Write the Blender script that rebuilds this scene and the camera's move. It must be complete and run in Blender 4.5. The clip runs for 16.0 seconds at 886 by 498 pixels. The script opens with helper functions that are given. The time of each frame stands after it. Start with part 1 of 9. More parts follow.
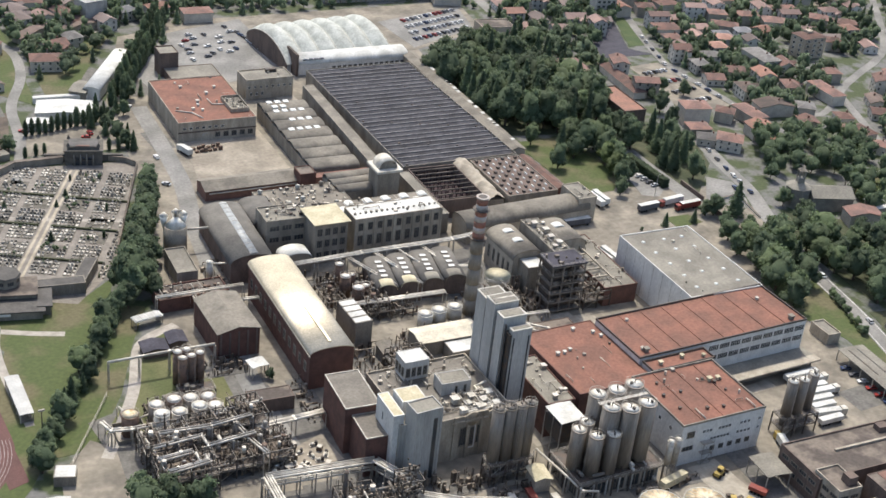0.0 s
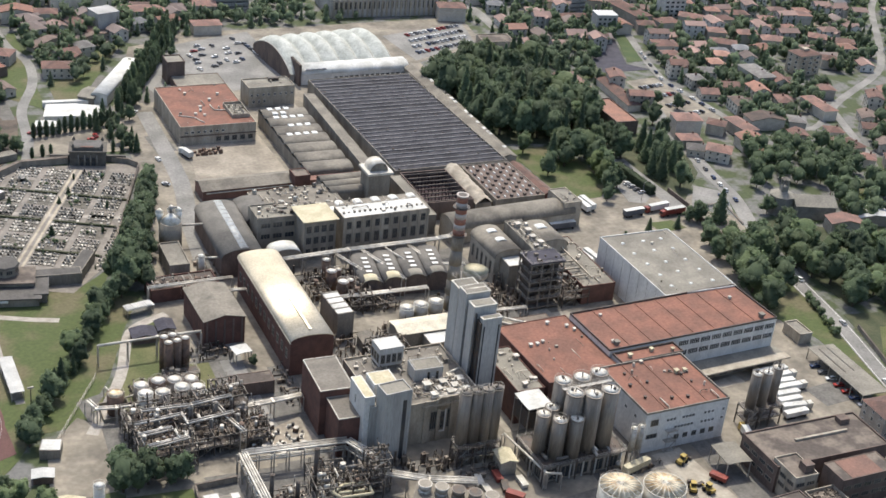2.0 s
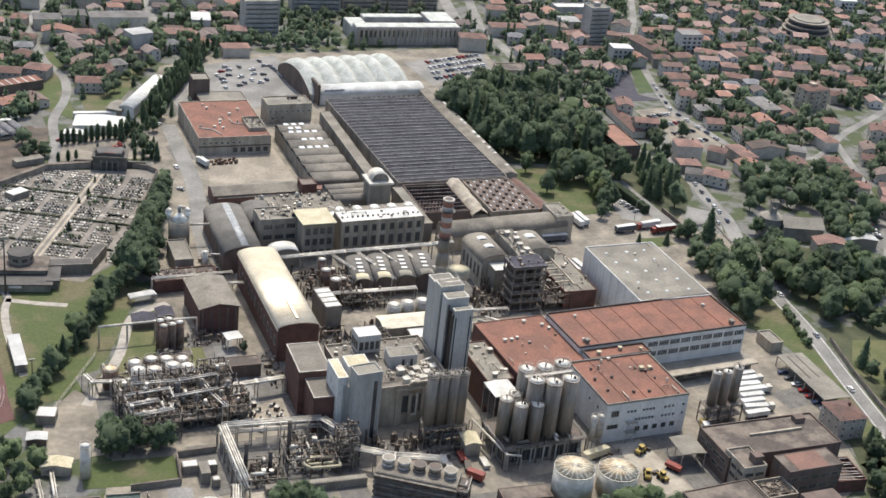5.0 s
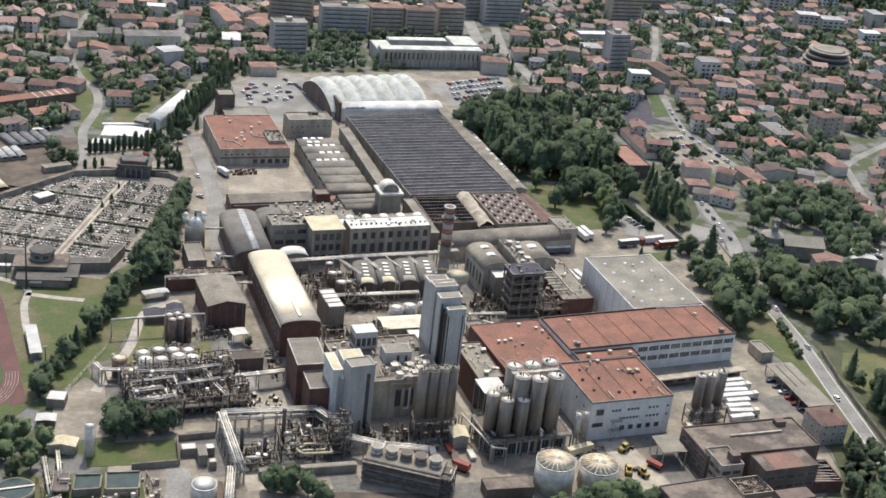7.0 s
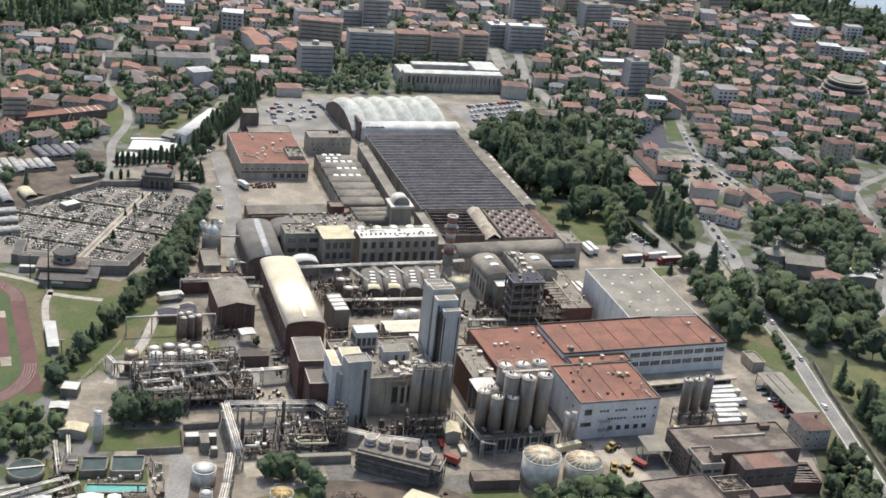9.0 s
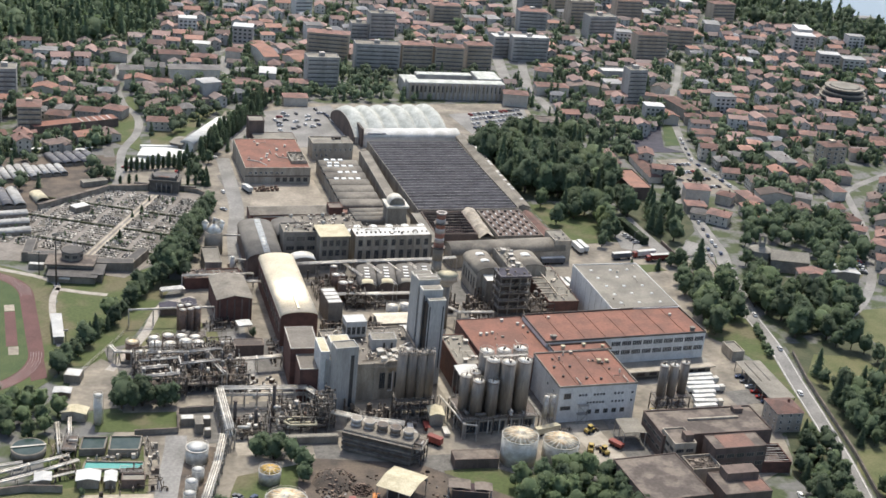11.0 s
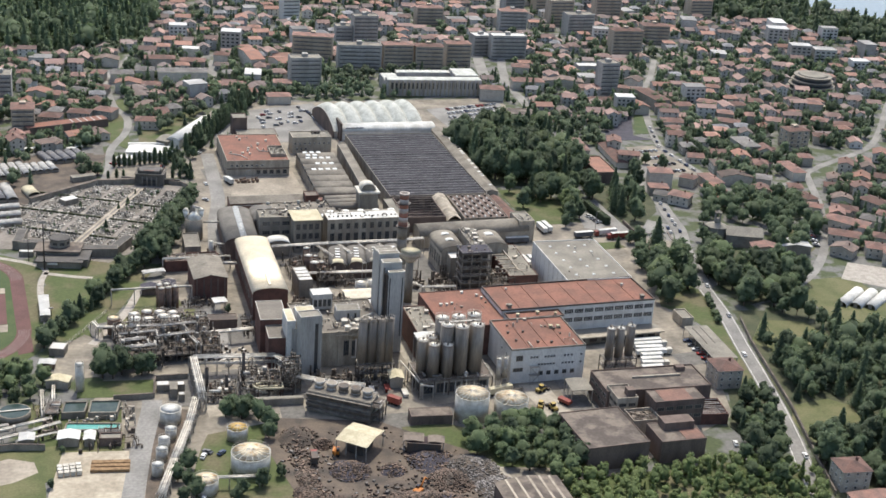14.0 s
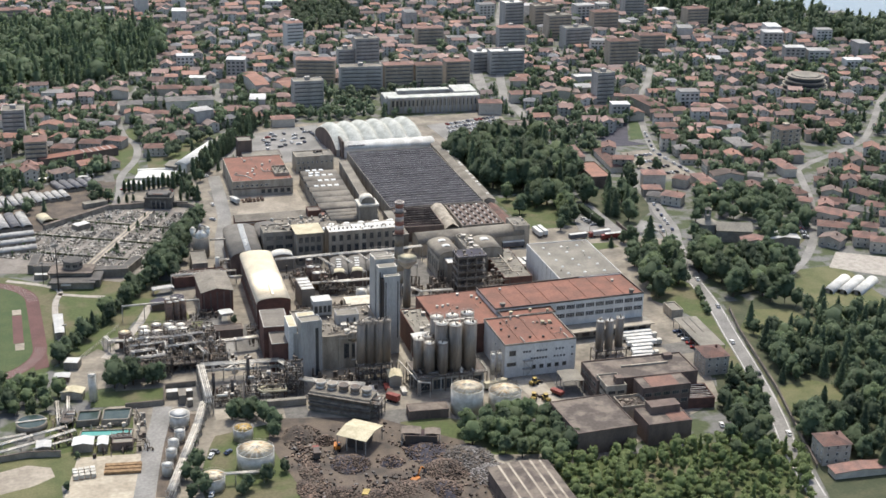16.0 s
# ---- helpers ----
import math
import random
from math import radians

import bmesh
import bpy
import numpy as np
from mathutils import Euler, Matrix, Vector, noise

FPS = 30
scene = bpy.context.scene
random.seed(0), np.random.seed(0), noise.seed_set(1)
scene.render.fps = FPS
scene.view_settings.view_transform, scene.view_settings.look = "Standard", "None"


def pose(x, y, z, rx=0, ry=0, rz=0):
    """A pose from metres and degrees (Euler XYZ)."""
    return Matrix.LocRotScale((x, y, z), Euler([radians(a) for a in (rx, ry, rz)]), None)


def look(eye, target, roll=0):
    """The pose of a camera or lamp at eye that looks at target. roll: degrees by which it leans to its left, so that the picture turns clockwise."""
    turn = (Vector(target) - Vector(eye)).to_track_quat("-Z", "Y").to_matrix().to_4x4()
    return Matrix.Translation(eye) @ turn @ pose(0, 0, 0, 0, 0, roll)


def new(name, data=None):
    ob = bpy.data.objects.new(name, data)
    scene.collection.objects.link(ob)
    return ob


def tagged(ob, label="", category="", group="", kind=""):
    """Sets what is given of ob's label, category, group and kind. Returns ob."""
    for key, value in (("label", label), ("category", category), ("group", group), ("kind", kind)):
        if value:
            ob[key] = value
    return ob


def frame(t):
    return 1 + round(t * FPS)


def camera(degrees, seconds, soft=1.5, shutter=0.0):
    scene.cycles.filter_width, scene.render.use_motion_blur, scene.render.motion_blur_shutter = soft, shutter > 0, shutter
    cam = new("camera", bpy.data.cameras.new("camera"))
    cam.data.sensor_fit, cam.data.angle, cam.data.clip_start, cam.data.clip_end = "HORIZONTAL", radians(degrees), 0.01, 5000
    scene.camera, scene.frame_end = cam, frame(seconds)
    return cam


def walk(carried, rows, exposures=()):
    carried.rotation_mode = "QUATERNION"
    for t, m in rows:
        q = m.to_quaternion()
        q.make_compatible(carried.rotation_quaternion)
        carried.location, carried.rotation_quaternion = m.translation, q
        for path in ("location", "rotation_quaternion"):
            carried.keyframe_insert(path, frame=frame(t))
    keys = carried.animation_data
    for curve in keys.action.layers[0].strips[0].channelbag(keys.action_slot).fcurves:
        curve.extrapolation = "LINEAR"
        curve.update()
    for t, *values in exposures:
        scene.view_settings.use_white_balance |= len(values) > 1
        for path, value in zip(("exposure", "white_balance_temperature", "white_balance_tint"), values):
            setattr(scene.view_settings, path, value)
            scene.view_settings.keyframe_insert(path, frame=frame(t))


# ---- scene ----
cam = camera(36.15, 16.0, soft=1.6)
PATH = [
    (0, (-221.55, -303.71, 266.77), (-78.99, -81.3, 124.6), 6.37),
    (0.5, (-220.07, -310.93, 266.57), (-78.7, -87.03, 125.55), 6.3),
    (1, (-218.53, -318.21, 266.38), (-78.41, -92.73, 126.64), 6.29),
    (1.5, (-216.93, -325.55, 266.19), (-78.17, -98.39, 127.83), 6.24),
    (2, (-215.27, -332.95, 266.02), (-77.98, -104.07, 129.04), 6.28),
    (2.5, (-213.57, -340.41, 265.85), (-77.83, -109.75, 130.3), 6.31),
    (3, (-211.83, -347.91, 265.7), (-77.62, -115.54, 131.56), 6.34),
    (3.5, (-210.05, -355.47, 265.55), (-77.62, -121.28, 132.81), 6.35),
    (4, (-208.23, -363.07, 265.42), (-77.67, -127.02, 134.13), 6.43),
    (6.5, (-198.79, -401.63, 264.94), (-78.84, -156.11, 141.11), 6.59),
    (7, (-196.87, -409.43, 264.88), (-79.25, -161.99, 142.66), 6.67),
    (7.5, (-194.94, -417.26, 264.84), (-79.64, -167.96, 144.2), 6.7),
    (8, (-193.01, -425.11, 264.81), (-80.08, -173.98, 145.74), 6.73),
    (8.5, (-191.1, -432.98, 264.8), (-80.3, -180.13, 147.37), 6.76),
    (11, (-181.79, -472.45, 264.99), (-78.89, -213.92, 152.86), 5.74),
    (11.5, (-180.01, -480.35, 265.08), (-77.31, -221.73, 152.99), 5.76),
    (12, (-178.28, -488.25, 265.19), (-75.75, -229.53, 153.15), 5.8),
    (12.5, (-176.59, -496.14, 265.31), (-74.49, -237.14, 153.54), 5.88),
    (13, (-174.95, -504.02, 265.46), (-73.56, -244.5, 154.25), 5.63),
    (13.5, (-173.36, -511.89, 265.62), (-72.75, -251.81, 154.99), 4.95),
    (14, (-171.83, -519.74, 265.81), (-72.19, -258.96, 155.96), 4.14),
    (14.5, (-170.37, -527.56, 266.01), (-71.79, -265.98, 157.12), 3.32),
    (15, (-168.97, -535.37, 266.24), (-71.53, -272.9, 158.47), 2.51),
    (15.5, (-167.65, -543.15, 266.49), (-71.61, -279.63, 160.03), 1.74),
    (16, (-166.4, -550.9, 266.76), (-71.9, -286.25, 161.72), 1.15),
]
walk(cam, [(t, look(eye, aim, roll)) for t, eye, aim, roll in PATH])

# ---- light ----
SUN_AZ, SUN_EL = radians(21.7), radians(61)
world = bpy.data.worlds.new("sky")
scene.world = world
world.use_nodes = True
wn = world.node_tree
sky = wn.nodes.new("ShaderNodeTexSky")
sky.sky_type, sky.sun_disc = "NISHITA", False
sky.sun_elevation, sky.sun_rotation = SUN_EL, SUN_AZ
sky.dust_density = 3.0
wn.links.new(sky.outputs[0], wn.nodes["Background"].inputs[0])
wn.nodes["Background"].inputs[1].default_value = 0.15
sun = new("sun", bpy.data.lights.new("sun", "SUN"))
sun.data.energy, sun.data.angle, sun.data.color = 2.65, radians(0.6), (1.0, 0.95, 0.84)
to_sun = Vector((math.sin(SUN_AZ) * math.cos(SUN_EL), math.cos(SUN_AZ) * math.cos(SUN_EL), math.sin(SUN_EL)))
sun.matrix_world = look(to_sun * 500, (0, 0, 0))
scene.view_settings.exposure = 0.58

rnd = random.Random(7)


# ---- materials ----
def mat(name, a, b=None, rough=0.85, metal=0.0, scale=0.3, fine=3.0, bump=0.15, vary=0.0, island=0.0, spec=0.3, mix=(0.4, 0.62), streak=(1, 1, 1), through_light=0.0):
    """A surface of two colours in large stains with fine grain; vary: brightness from object to object, island: from piece to piece."""
    b = b or tuple(c * 0.75 for c in a)
    m = bpy.data.materials.new(name)
    m.use_nodes = True
    n, l = m.node_tree.nodes, m.node_tree.links
    p = n["Principled BSDF"]
    p.inputs["Roughness"].default_value, p.inputs["Metallic"].default_value = rough, metal
    p.inputs["Specular IOR Level"].default_value = spec
    geo = n.new("ShaderNodeNewGeometry")
    mp = n.new("ShaderNodeVectorMath")
    mp.operation = "MULTIPLY"
    mp.inputs[1].default_value = streak
    l.new(geo.outputs["Position"], mp.inputs[0])
    t1, t2 = n.new("ShaderNodeTexNoise"), n.new("ShaderNodeTexNoise")
    t1.inputs["Scale"].default_value, t1.inputs["Detail"].default_value = scale, 5
    t2.inputs["Scale"].default_value, t2.inputs["Detail"].default_value = fine, 3
    l.new(mp.outputs[0], t1.inputs["Vector"])
    l.new(mp.outputs[0], t2.inputs["Vector"])
    ramp = n.new("ShaderNodeMapRange")
    ramp.inputs["From Min"].default_value, ramp.inputs["From Max"].default_value = mix
    l.new(t1.outputs["Fac"], ramp.inputs["Value"])
    mx = n.new("ShaderNodeMix")
    mx.data_type = "RGBA"
    mx.inputs["A"].default_value, mx.inputs["B"].default_value = (*a, 1), (*b, 1)
    l.new(ramp.outputs[0], mx.inputs["Factor"])
    val = n.new("ShaderNodeMapRange")
    val.inputs["From Min"].default_value, val.inputs["From Max"].default_value = 0.25, 0.75
    val.inputs["To Min"].default_value, val.inputs["To Max"].default_value = 0.8, 1.2
    l.new(t2.outputs["Fac"], val.inputs["Value"])
    last = val.outputs[0]
    for amount, source in ((vary, "object"), (island, "island")):
        if amount:
            o = n.new("ShaderNodeObjectInfo").outputs["Random"] if source == "object" else geo.outputs["Random Per Island"]
            r = n.new("ShaderNodeMapRange")
            r.inputs["To Min"].default_value, r.inputs["To Max"].default_value = 1 - amount, 1 + amount
            l.new(o, r.inputs["Value"])
            mu = n.new("ShaderNodeMath")
            mu.operation = "MULTIPLY"
            l.new(last, mu.inputs[0])
            l.new(r.outputs[0], mu.inputs[1])
            last = mu.outputs[0]
    sc = n.new("ShaderNodeVectorMath")
    sc.operation = "SCALE"
    l.new(mx.outputs["Result"], sc.inputs[0])
    l.new(last, sc.inputs["Scale"])
    l.new(sc.outputs[0], p.inputs["Base Color"])
    if bump:
        bp = n.new("ShaderNodeBump")
        bp.inputs["Strength"].default_value, bp.inputs["Distance"].default_value = bump, 0.3
        l.new(t2.outputs["Fac"], bp.inputs["Height"])
        l.new(bp.outputs[0], p.inputs["Normal"])
    if through_light:
        tr, mxs = n.new("ShaderNodeBsdfTranslucent"), n.new("ShaderNodeAddShader")
        leaf = n.new("ShaderNodeVectorMath")
        leaf.operation = "SCALE"
        leaf.inputs["Scale"].default_value = through_light
        l.new(sc.outputs[0], leaf.inputs[0])
        l.new(leaf.outputs[0], tr.inputs["Color"])
        l.new(p.outputs[0], mxs.inputs[0])
        l.new(tr.outputs[0], mxs.inputs[1])
        l.new(mxs.outputs[0], n["Material Output"].inputs["Surface"])
    return m


M_TOWN = mat("town_ground", (0.142, 0.140, 0.131), (0.058, 0.074, 0.032), scale=0.09, fine=0.6, bump=0, mix=(0.44, 0.56))
# undergrowth green, kept extra dark so that tree shade sits in the colour
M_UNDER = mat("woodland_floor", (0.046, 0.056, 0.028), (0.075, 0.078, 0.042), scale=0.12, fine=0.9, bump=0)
M_CHAR = mat("charred_rubble", (0.058, 0.036, 0.038), (0.034, 0.023, 0.025), scale=0.3, fine=1.5, bump=0.2)
M_CONC = mat("concrete_yard", (0.262, 0.232, 0.184), (0.145, 0.129, 0.105), scale=0.085, fine=0.45, bump=0, mix=(0.36, 0.64))
M_DUST = mat("dusty_yard", (0.325, 0.285, 0.228), (0.215, 0.188, 0.15), scale=0.06, fine=0.6, bump=0)
M_ROAD = mat("asphalt", (0.24, 0.232, 0.215), (0.165, 0.16, 0.148), scale=0.06, fine=0.8, bump=0)
M_LINE = mat("road_paint", (0.62, 0.61, 0.57), rough=0.7, scale=0.5, bump=0)
M_GRASS = mat("grass", (0.068, 0.088, 0.029), (0.118, 0.106, 0.058), scale=0.06, fine=0.7, mix=(0.47, 0.63), bump=0)
M_DRY = mat("dry_grass", (0.128, 0.124, 0.058), (0.078, 0.092, 0.034), scale=0.07, fine=1.2, bump=0)
M_LAWN = mat("pitch_turf", (0.048, 0.074, 0.026), (0.064, 0.086, 0.032), scale=0.1, fine=1.5, bump=0)
M_TARTAN = mat("running_track_rubber", (0.122, 0.062, 0.056), (0.098, 0.052, 0.047), scale=0.1, fine=2, bump=0)
M_EARTH = mat("scrapyard_earth", (0.125, 0.098, 0.074), (0.066, 0.055, 0.046), scale=0.12, fine=1.5, bump=0.3)
M_LAKE = mat("lake_water", (0.10, 0.14, 0.17), (0.085, 0.125, 0.16), rough=0.12, scale=0.01, bump=0.02, spec=0.5)
M_REDROOF = mat("red_oxide_roof_sheet", (0.218, 0.102, 0.072), (0.155, 0.080, 0.059), scale=0.11, fine=0.9, bump=0.03)
M_GREYROOF = mat("grey_bitumen_roof", (0.235, 0.218, 0.18), (0.165, 0.152, 0.127), scale=0.1, fine=1.2, bump=0.03)
M_FIBRE = mat("fibre_cement_roof", (0.22, 0.198, 0.162), (0.145, 0.13, 0.108), scale=0.12, fine=0.9, bump=0.05)
M_DARKROOF = mat("sawtooth_slate_roof", (0.060, 0.057, 0.072), (0.043, 0.041, 0.052), scale=0.2, fine=1.0, bump=0.03)
M_SAWROOF = mat("weathered_sawtooth_sheets", (0.092, 0.088, 0.094), (0.058, 0.055, 0.060), scale=0.16, fine=1.1, bump=0.03, vary=0.25)
M_SAWRIDGE = mat("pale_ridge_flashing", (0.24, 0.235, 0.235), (0.15, 0.145, 0.145), scale=0.5, fine=1.2, bump=0)
M_BROWNROOF = mat("stained_flat_roof", (0.175, 0.145, 0.118), (0.085, 0.070, 0.060), scale=0.13, fine=0.8, bump=0.05, mix=(0.42, 0.56))
M_ALU = mat("aluminium_roof_sheet", (0.62, 0.55, 0.42), (0.50, 0.44, 0.33), rough=0.52, metal=0.8, scale=0.1, fine=1.5, bump=0.02)
M_WHITEROOF = mat("white_roof_membrane", (0.60, 0.595, 0.56), (0.45, 0.445, 0.41), scale=0.15, fine=1.2, bump=0.02)
M_SHELL = mat("weathered_white_shell", (0.50, 0.51, 0.465), (0.37, 0.38, 0.34), scale=0.2, fine=1.0, bump=0.05)
M_CREAMROOF = mat("pale_yellow_roof_sheet", (0.52, 0.47, 0.33), (0.42, 0.37, 0.25), scale=0.25, fine=1.5, bump=0.03)
M_TILE = mat("terracotta_tiles", (0.208, 0.122, 0.098), (0.138, 0.092, 0.079), rough=0.9, scale=0.22, fine=1.6, bump=0.2, vary=0.35)
M_TILEORANGE = mat("new_orange_tiles", (0.265, 0.142, 0.104), (0.205, 0.120, 0.092), rough=0.9, scale=0.22, fine=1.6, bump=0.2, vary=0.2)
M_TILEBROWN = mat("weathered_brown_tiles", (0.160, 0.118, 0.098), (0.108, 0.086, 0.075), rough=0.9, scale=0.22, fine=1.6, bump=0.2, vary=0.3)
M_SLATE = mat("grey_slate_tiles", (0.17, 0.16, 0.15), (0.115, 0.108, 0.10), rough=0.85, scale=0.22, fine=1.6, bump=0.2, vary=0.3)
M_PLASTER = mat("house_plaster", (0.47, 0.43, 0.365), (0.38, 0.345, 0.295), scale=0.3, bump=0.05, vary=0.35)
M_PALECREAM = mat("bright_cream_roof_sheet", (0.62, 0.57, 0.45), (0.50, 0.45, 0.35), scale=0.25, fine=1.5, bump=0.03)
M_WHITE = mat("white_wall_panel", (0.63, 0.62, 0.585), (0.53, 0.52, 0.49), rough=0.6, scale=0.2, streak=(1, 1, 0.25), bump=0.03)
M_STEELBLUE = mat("blue_grey_cladding", (0.45, 0.445, 0.42), (0.37, 0.365, 0.345), rough=0.5, scale=0.2, streak=(1, 1, 0.15), bump=0.02)
M_GREYCLAD = mat("weathered_grey_cladding", (0.36, 0.352, 0.328), (0.28, 0.272, 0.25), rough=0.6, scale=0.22, streak=(1, 1, 0.12), bump=0.03)
M_CREAM = mat("weathered_cream_render", (0.39, 0.345, 0.275), (0.255, 0.222, 0.175), scale=0.22, streak=(1, 1, 0.3), bump=0.05)
M_GREYWALL = mat("grey_rendered_wall", (0.265, 0.238, 0.195), (0.175, 0.156, 0.128), scale=0.2, streak=(1, 1, 0.3), bump=0.05)
M_BRICK = mat("dark_red_brick_wall", (0.135, 0.070, 0.055), (0.095, 0.052, 0.043), scale=0.3, fine=4, bump=0.15)
M_BROWNWALL = mat("brown_rendered_wall", (0.155, 0.115, 0.095), (0.105, 0.080, 0.068), scale=0.25, streak=(1, 1, 0.3), bump=0.05)
M_GLASS = mat("window_glass", (0.035, 0.04, 0.045), (0.05, 0.055, 0.06), rough=0.15, spec=0.5, bump=0, scale=0.4)
M_SKYGLASS = mat("skylight_panel", (0.70, 0.70, 0.66), (0.58, 0.58, 0.54), rough=0.3, bump=0, scale=0.5)
M_DARKFRAME = mat("dark_steel_frame", (0.075, 0.07, 0.066), (0.10, 0.075, 0.06), rough=0.6, metal=0.3, scale=0.5)
M_STEEL = mat("galvanised_steel", (0.42, 0.40, 0.365), (0.31, 0.285, 0.25), rough=0.5, metal=0.4, scale=0.6, vary=0.2)
M_PIPE = mat("insulated_pipe_jacket", (0.60, 0.565, 0.49), (0.42, 0.385, 0.33), rough=0.5, metal=0.25, scale=0.4, vary=0.25)
M_RUST = mat("rusty_steel", (0.165, 0.108, 0.078), (0.09, 0.066, 0.053), rough=0.8, scale=0.5, vary=0.25)
M_GREYSTEEL = mat("dull_grey_steelwork", (0.18, 0.165, 0.145), (0.11, 0.095, 0.08), rough=0.65, metal=0.2, scale=0.5, vary=0.25)
M_SILO = mat("weathered_silo_steel", (0.262, 0.230, 0.194), (0.165, 0.142, 0.118), rough=0.55, metal=0.3, scale=0.3, streak=(1, 1, 0.12), bump=0.03)
M_SILOTOP = mat("pale_silo_roof", (0.80, 0.78, 0.71), (0.60, 0.55, 0.46), rough=0.95, scale=0.5, bump=0.03, spec=0.1)
M_TANKWHITE = mat("white_tank_paint", (0.56, 0.54, 0.48), (0.42, 0.39, 0.33), rough=0.75, scale=0.35, bump=0.03)
M_TANKTOP = mat("rust_stained_tank_roof", (0.74, 0.64, 0.46), (0.48, 0.33, 0.18), rough=0.95, scale=0.4, fine=1.5, mix=(0.45, 0.65), bump=0.05, spec=0.1)
M_YELLOWTOP = mat("yellow_tank_roof", (0.58, 0.36, 0.06), (0.45, 0.30, 0.10), rough=0.7, scale=0.5, bump=0.03)
M_CHIM_R = mat("faded_red_chimney_band", (0.30, 0.14, 0.10), (0.22, 0.12, 0.09), scale=0.3)
M_CHIM_W = mat("pale_chimney_band", (0.44, 0.40, 0.36), (0.34, 0.30, 0.27), scale=0.3)
M_BITUMEN = mat("dark_bitumen_sheet", (0.105, 0.098, 0.09), (0.078, 0.073, 0.067), scale=0.2, fine=1.2, bump=0.03)
M_DARKSTONE = mat("blackened_stone", (0.125, 0.115, 0.10), (0.085, 0.078, 0.07), scale=0.4, fine=3)
M_BITUMENROOF = mat("dark_grey_felt_roof", (0.155, 0.145, 0.128), (0.115, 0.107, 0.096), scale=0.15, fine=1.2, bump=0.04)
M_OLDGLASS = mat("dusty_wired_glass", (0.36, 0.375, 0.37), (0.25, 0.265, 0.265), rough=0.45, scale=0.4, bump=0)
M_BROWNFELT = mat("brownish_felt_roof", (0.19, 0.172, 0.145), (0.145, 0.13, 0.11), scale=0.12, fine=1.2, bump=0.04)
M_STONE = mat("church_stone", (0.24, 0.225, 0.195), (0.17, 0.16, 0.14), scale=0.3, fine=3)
M_GRAVE = mat("grave_stone", (0.37, 0.345, 0.30), (0.225, 0.208, 0.18), scale=0.2, island=0.75, mix=(0.4, 0.6))
M_PLOT = mat("dark_grave_plot_soil", (0.140, 0.126, 0.107), (0.088, 0.082, 0.064), scale=0.3, fine=1.0, bump=0)
M_CEM = mat("cemetery_gravel", (0.225, 0.202, 0.175), (0.165, 0.148, 0.128), scale=0.12, fine=0.8, bump=0)
M_PATH = mat("pale_stone_path", (0.37, 0.34, 0.295), (0.28, 0.255, 0.22), scale=0.3, bump=0)
M_BARK = mat("bark", (0.10, 0.075, 0.055), (0.06, 0.048, 0.038), scale=1.0, fine=6)
M_LEAF = mat("broadleaf_foliage", (0.050, 0.072, 0.033), (0.070, 0.092, 0.043), scale=0.12, fine=1.2, bump=0, vary=0.3, island=0.2, through_light=1.0)
# cooler copy of the broadleaf colour for town gardens, with distance haze mixed in
M_LEAFFAR = mat("hazed_garden_foliage", (0.050, 0.072, 0.040), (0.068, 0.088, 0.050), scale=0.12, fine=1.2, bump=0, vary=0.3, island=0.25, through_light=0.9)
M_LEAFDARK = mat("dark_foliage", (0.040, 0.059, 0.031), (0.055, 0.075, 0.039), scale=0.12, fine=1.2, bump=0, vary=0.3, island=0.2, through_light=0.9)
M_LEAFLIGHT = mat("light_scrub_foliage", (0.060, 0.084, 0.030), (0.084, 0.106, 0.040), scale=0.10, fine=0.9, bump=0, vary=0.3, island=0.2, through_light=1.0)
M_WATERGREEN = mat("turquoise_basin_water", (0.09, 0.30, 0.26), (0.11, 0.33, 0.29), rough=0.2, scale=0.3, bump=0.02)
M_WATERDARK = mat("dark_basin_water", (0.025, 0.045, 0.04), (0.04, 0.06, 0.05), rough=0.15, scale=0.3, bump=0.02)
M_SCRAPPALE = mat("pale_sheet_scrap", (0.15, 0.14, 0.135), (0.06, 0.052, 0.046), rough=0.6, metal=0.2, scale=0.2, island=0.9)
M_SCRAP = mat("scrap_metal", (0.118, 0.085, 0.065), (0.055, 0.039, 0.031), rough=0.7, metal=0.2, scale=0.15, island=0.95)
M_TYRE = mat("tyre_rubber", (0.02, 0.02, 0.02), rough=0.9, bump=0)
M_CARGLASS = mat("car_glass", (0.02, 0.024, 0.028), rough=0.1, spec=0.5, bump=0)
CAR_PAINT = [mat("car_paint_" + n, c, tuple(x * 0.95 for x in c), rough=0.3, spec=0.5, bump=0) for n, c in (
    ("white", (0.70, 0.70, 0.68)), ("silver", (0.42, 0.43, 0.44)), ("black", (0.02, 0.02, 0.022)), ("blue", (0.03, 0.05, 0.11)), ("red", (0.30, 0.03, 0.025)), ("grey", (0.12, 0.12, 0.125)))]
M_REDPAINT = mat("red_paint", (0.24, 0.055, 0.042), rough=0.45)
M_ORANGEPAINT = mat("orange_machine_paint", (0.48, 0.17, 0.03), rough=0.5)
M_YELLOWPAINT = mat("yellow_machine_paint", (0.44, 0.32, 0.09), rough=0.5)
M_WOOD = mat("timber_stacks", (0.27, 0.175, 0.09), (0.17, 0.105, 0.055), scale=0.6)
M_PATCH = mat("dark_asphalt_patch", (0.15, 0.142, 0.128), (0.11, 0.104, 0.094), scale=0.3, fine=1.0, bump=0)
M_SLAB = mat("bright_concrete_slab", (0.40, 0.352, 0.272), (0.29, 0.252, 0.192), scale=0.12, fine=0.6, bump=0)


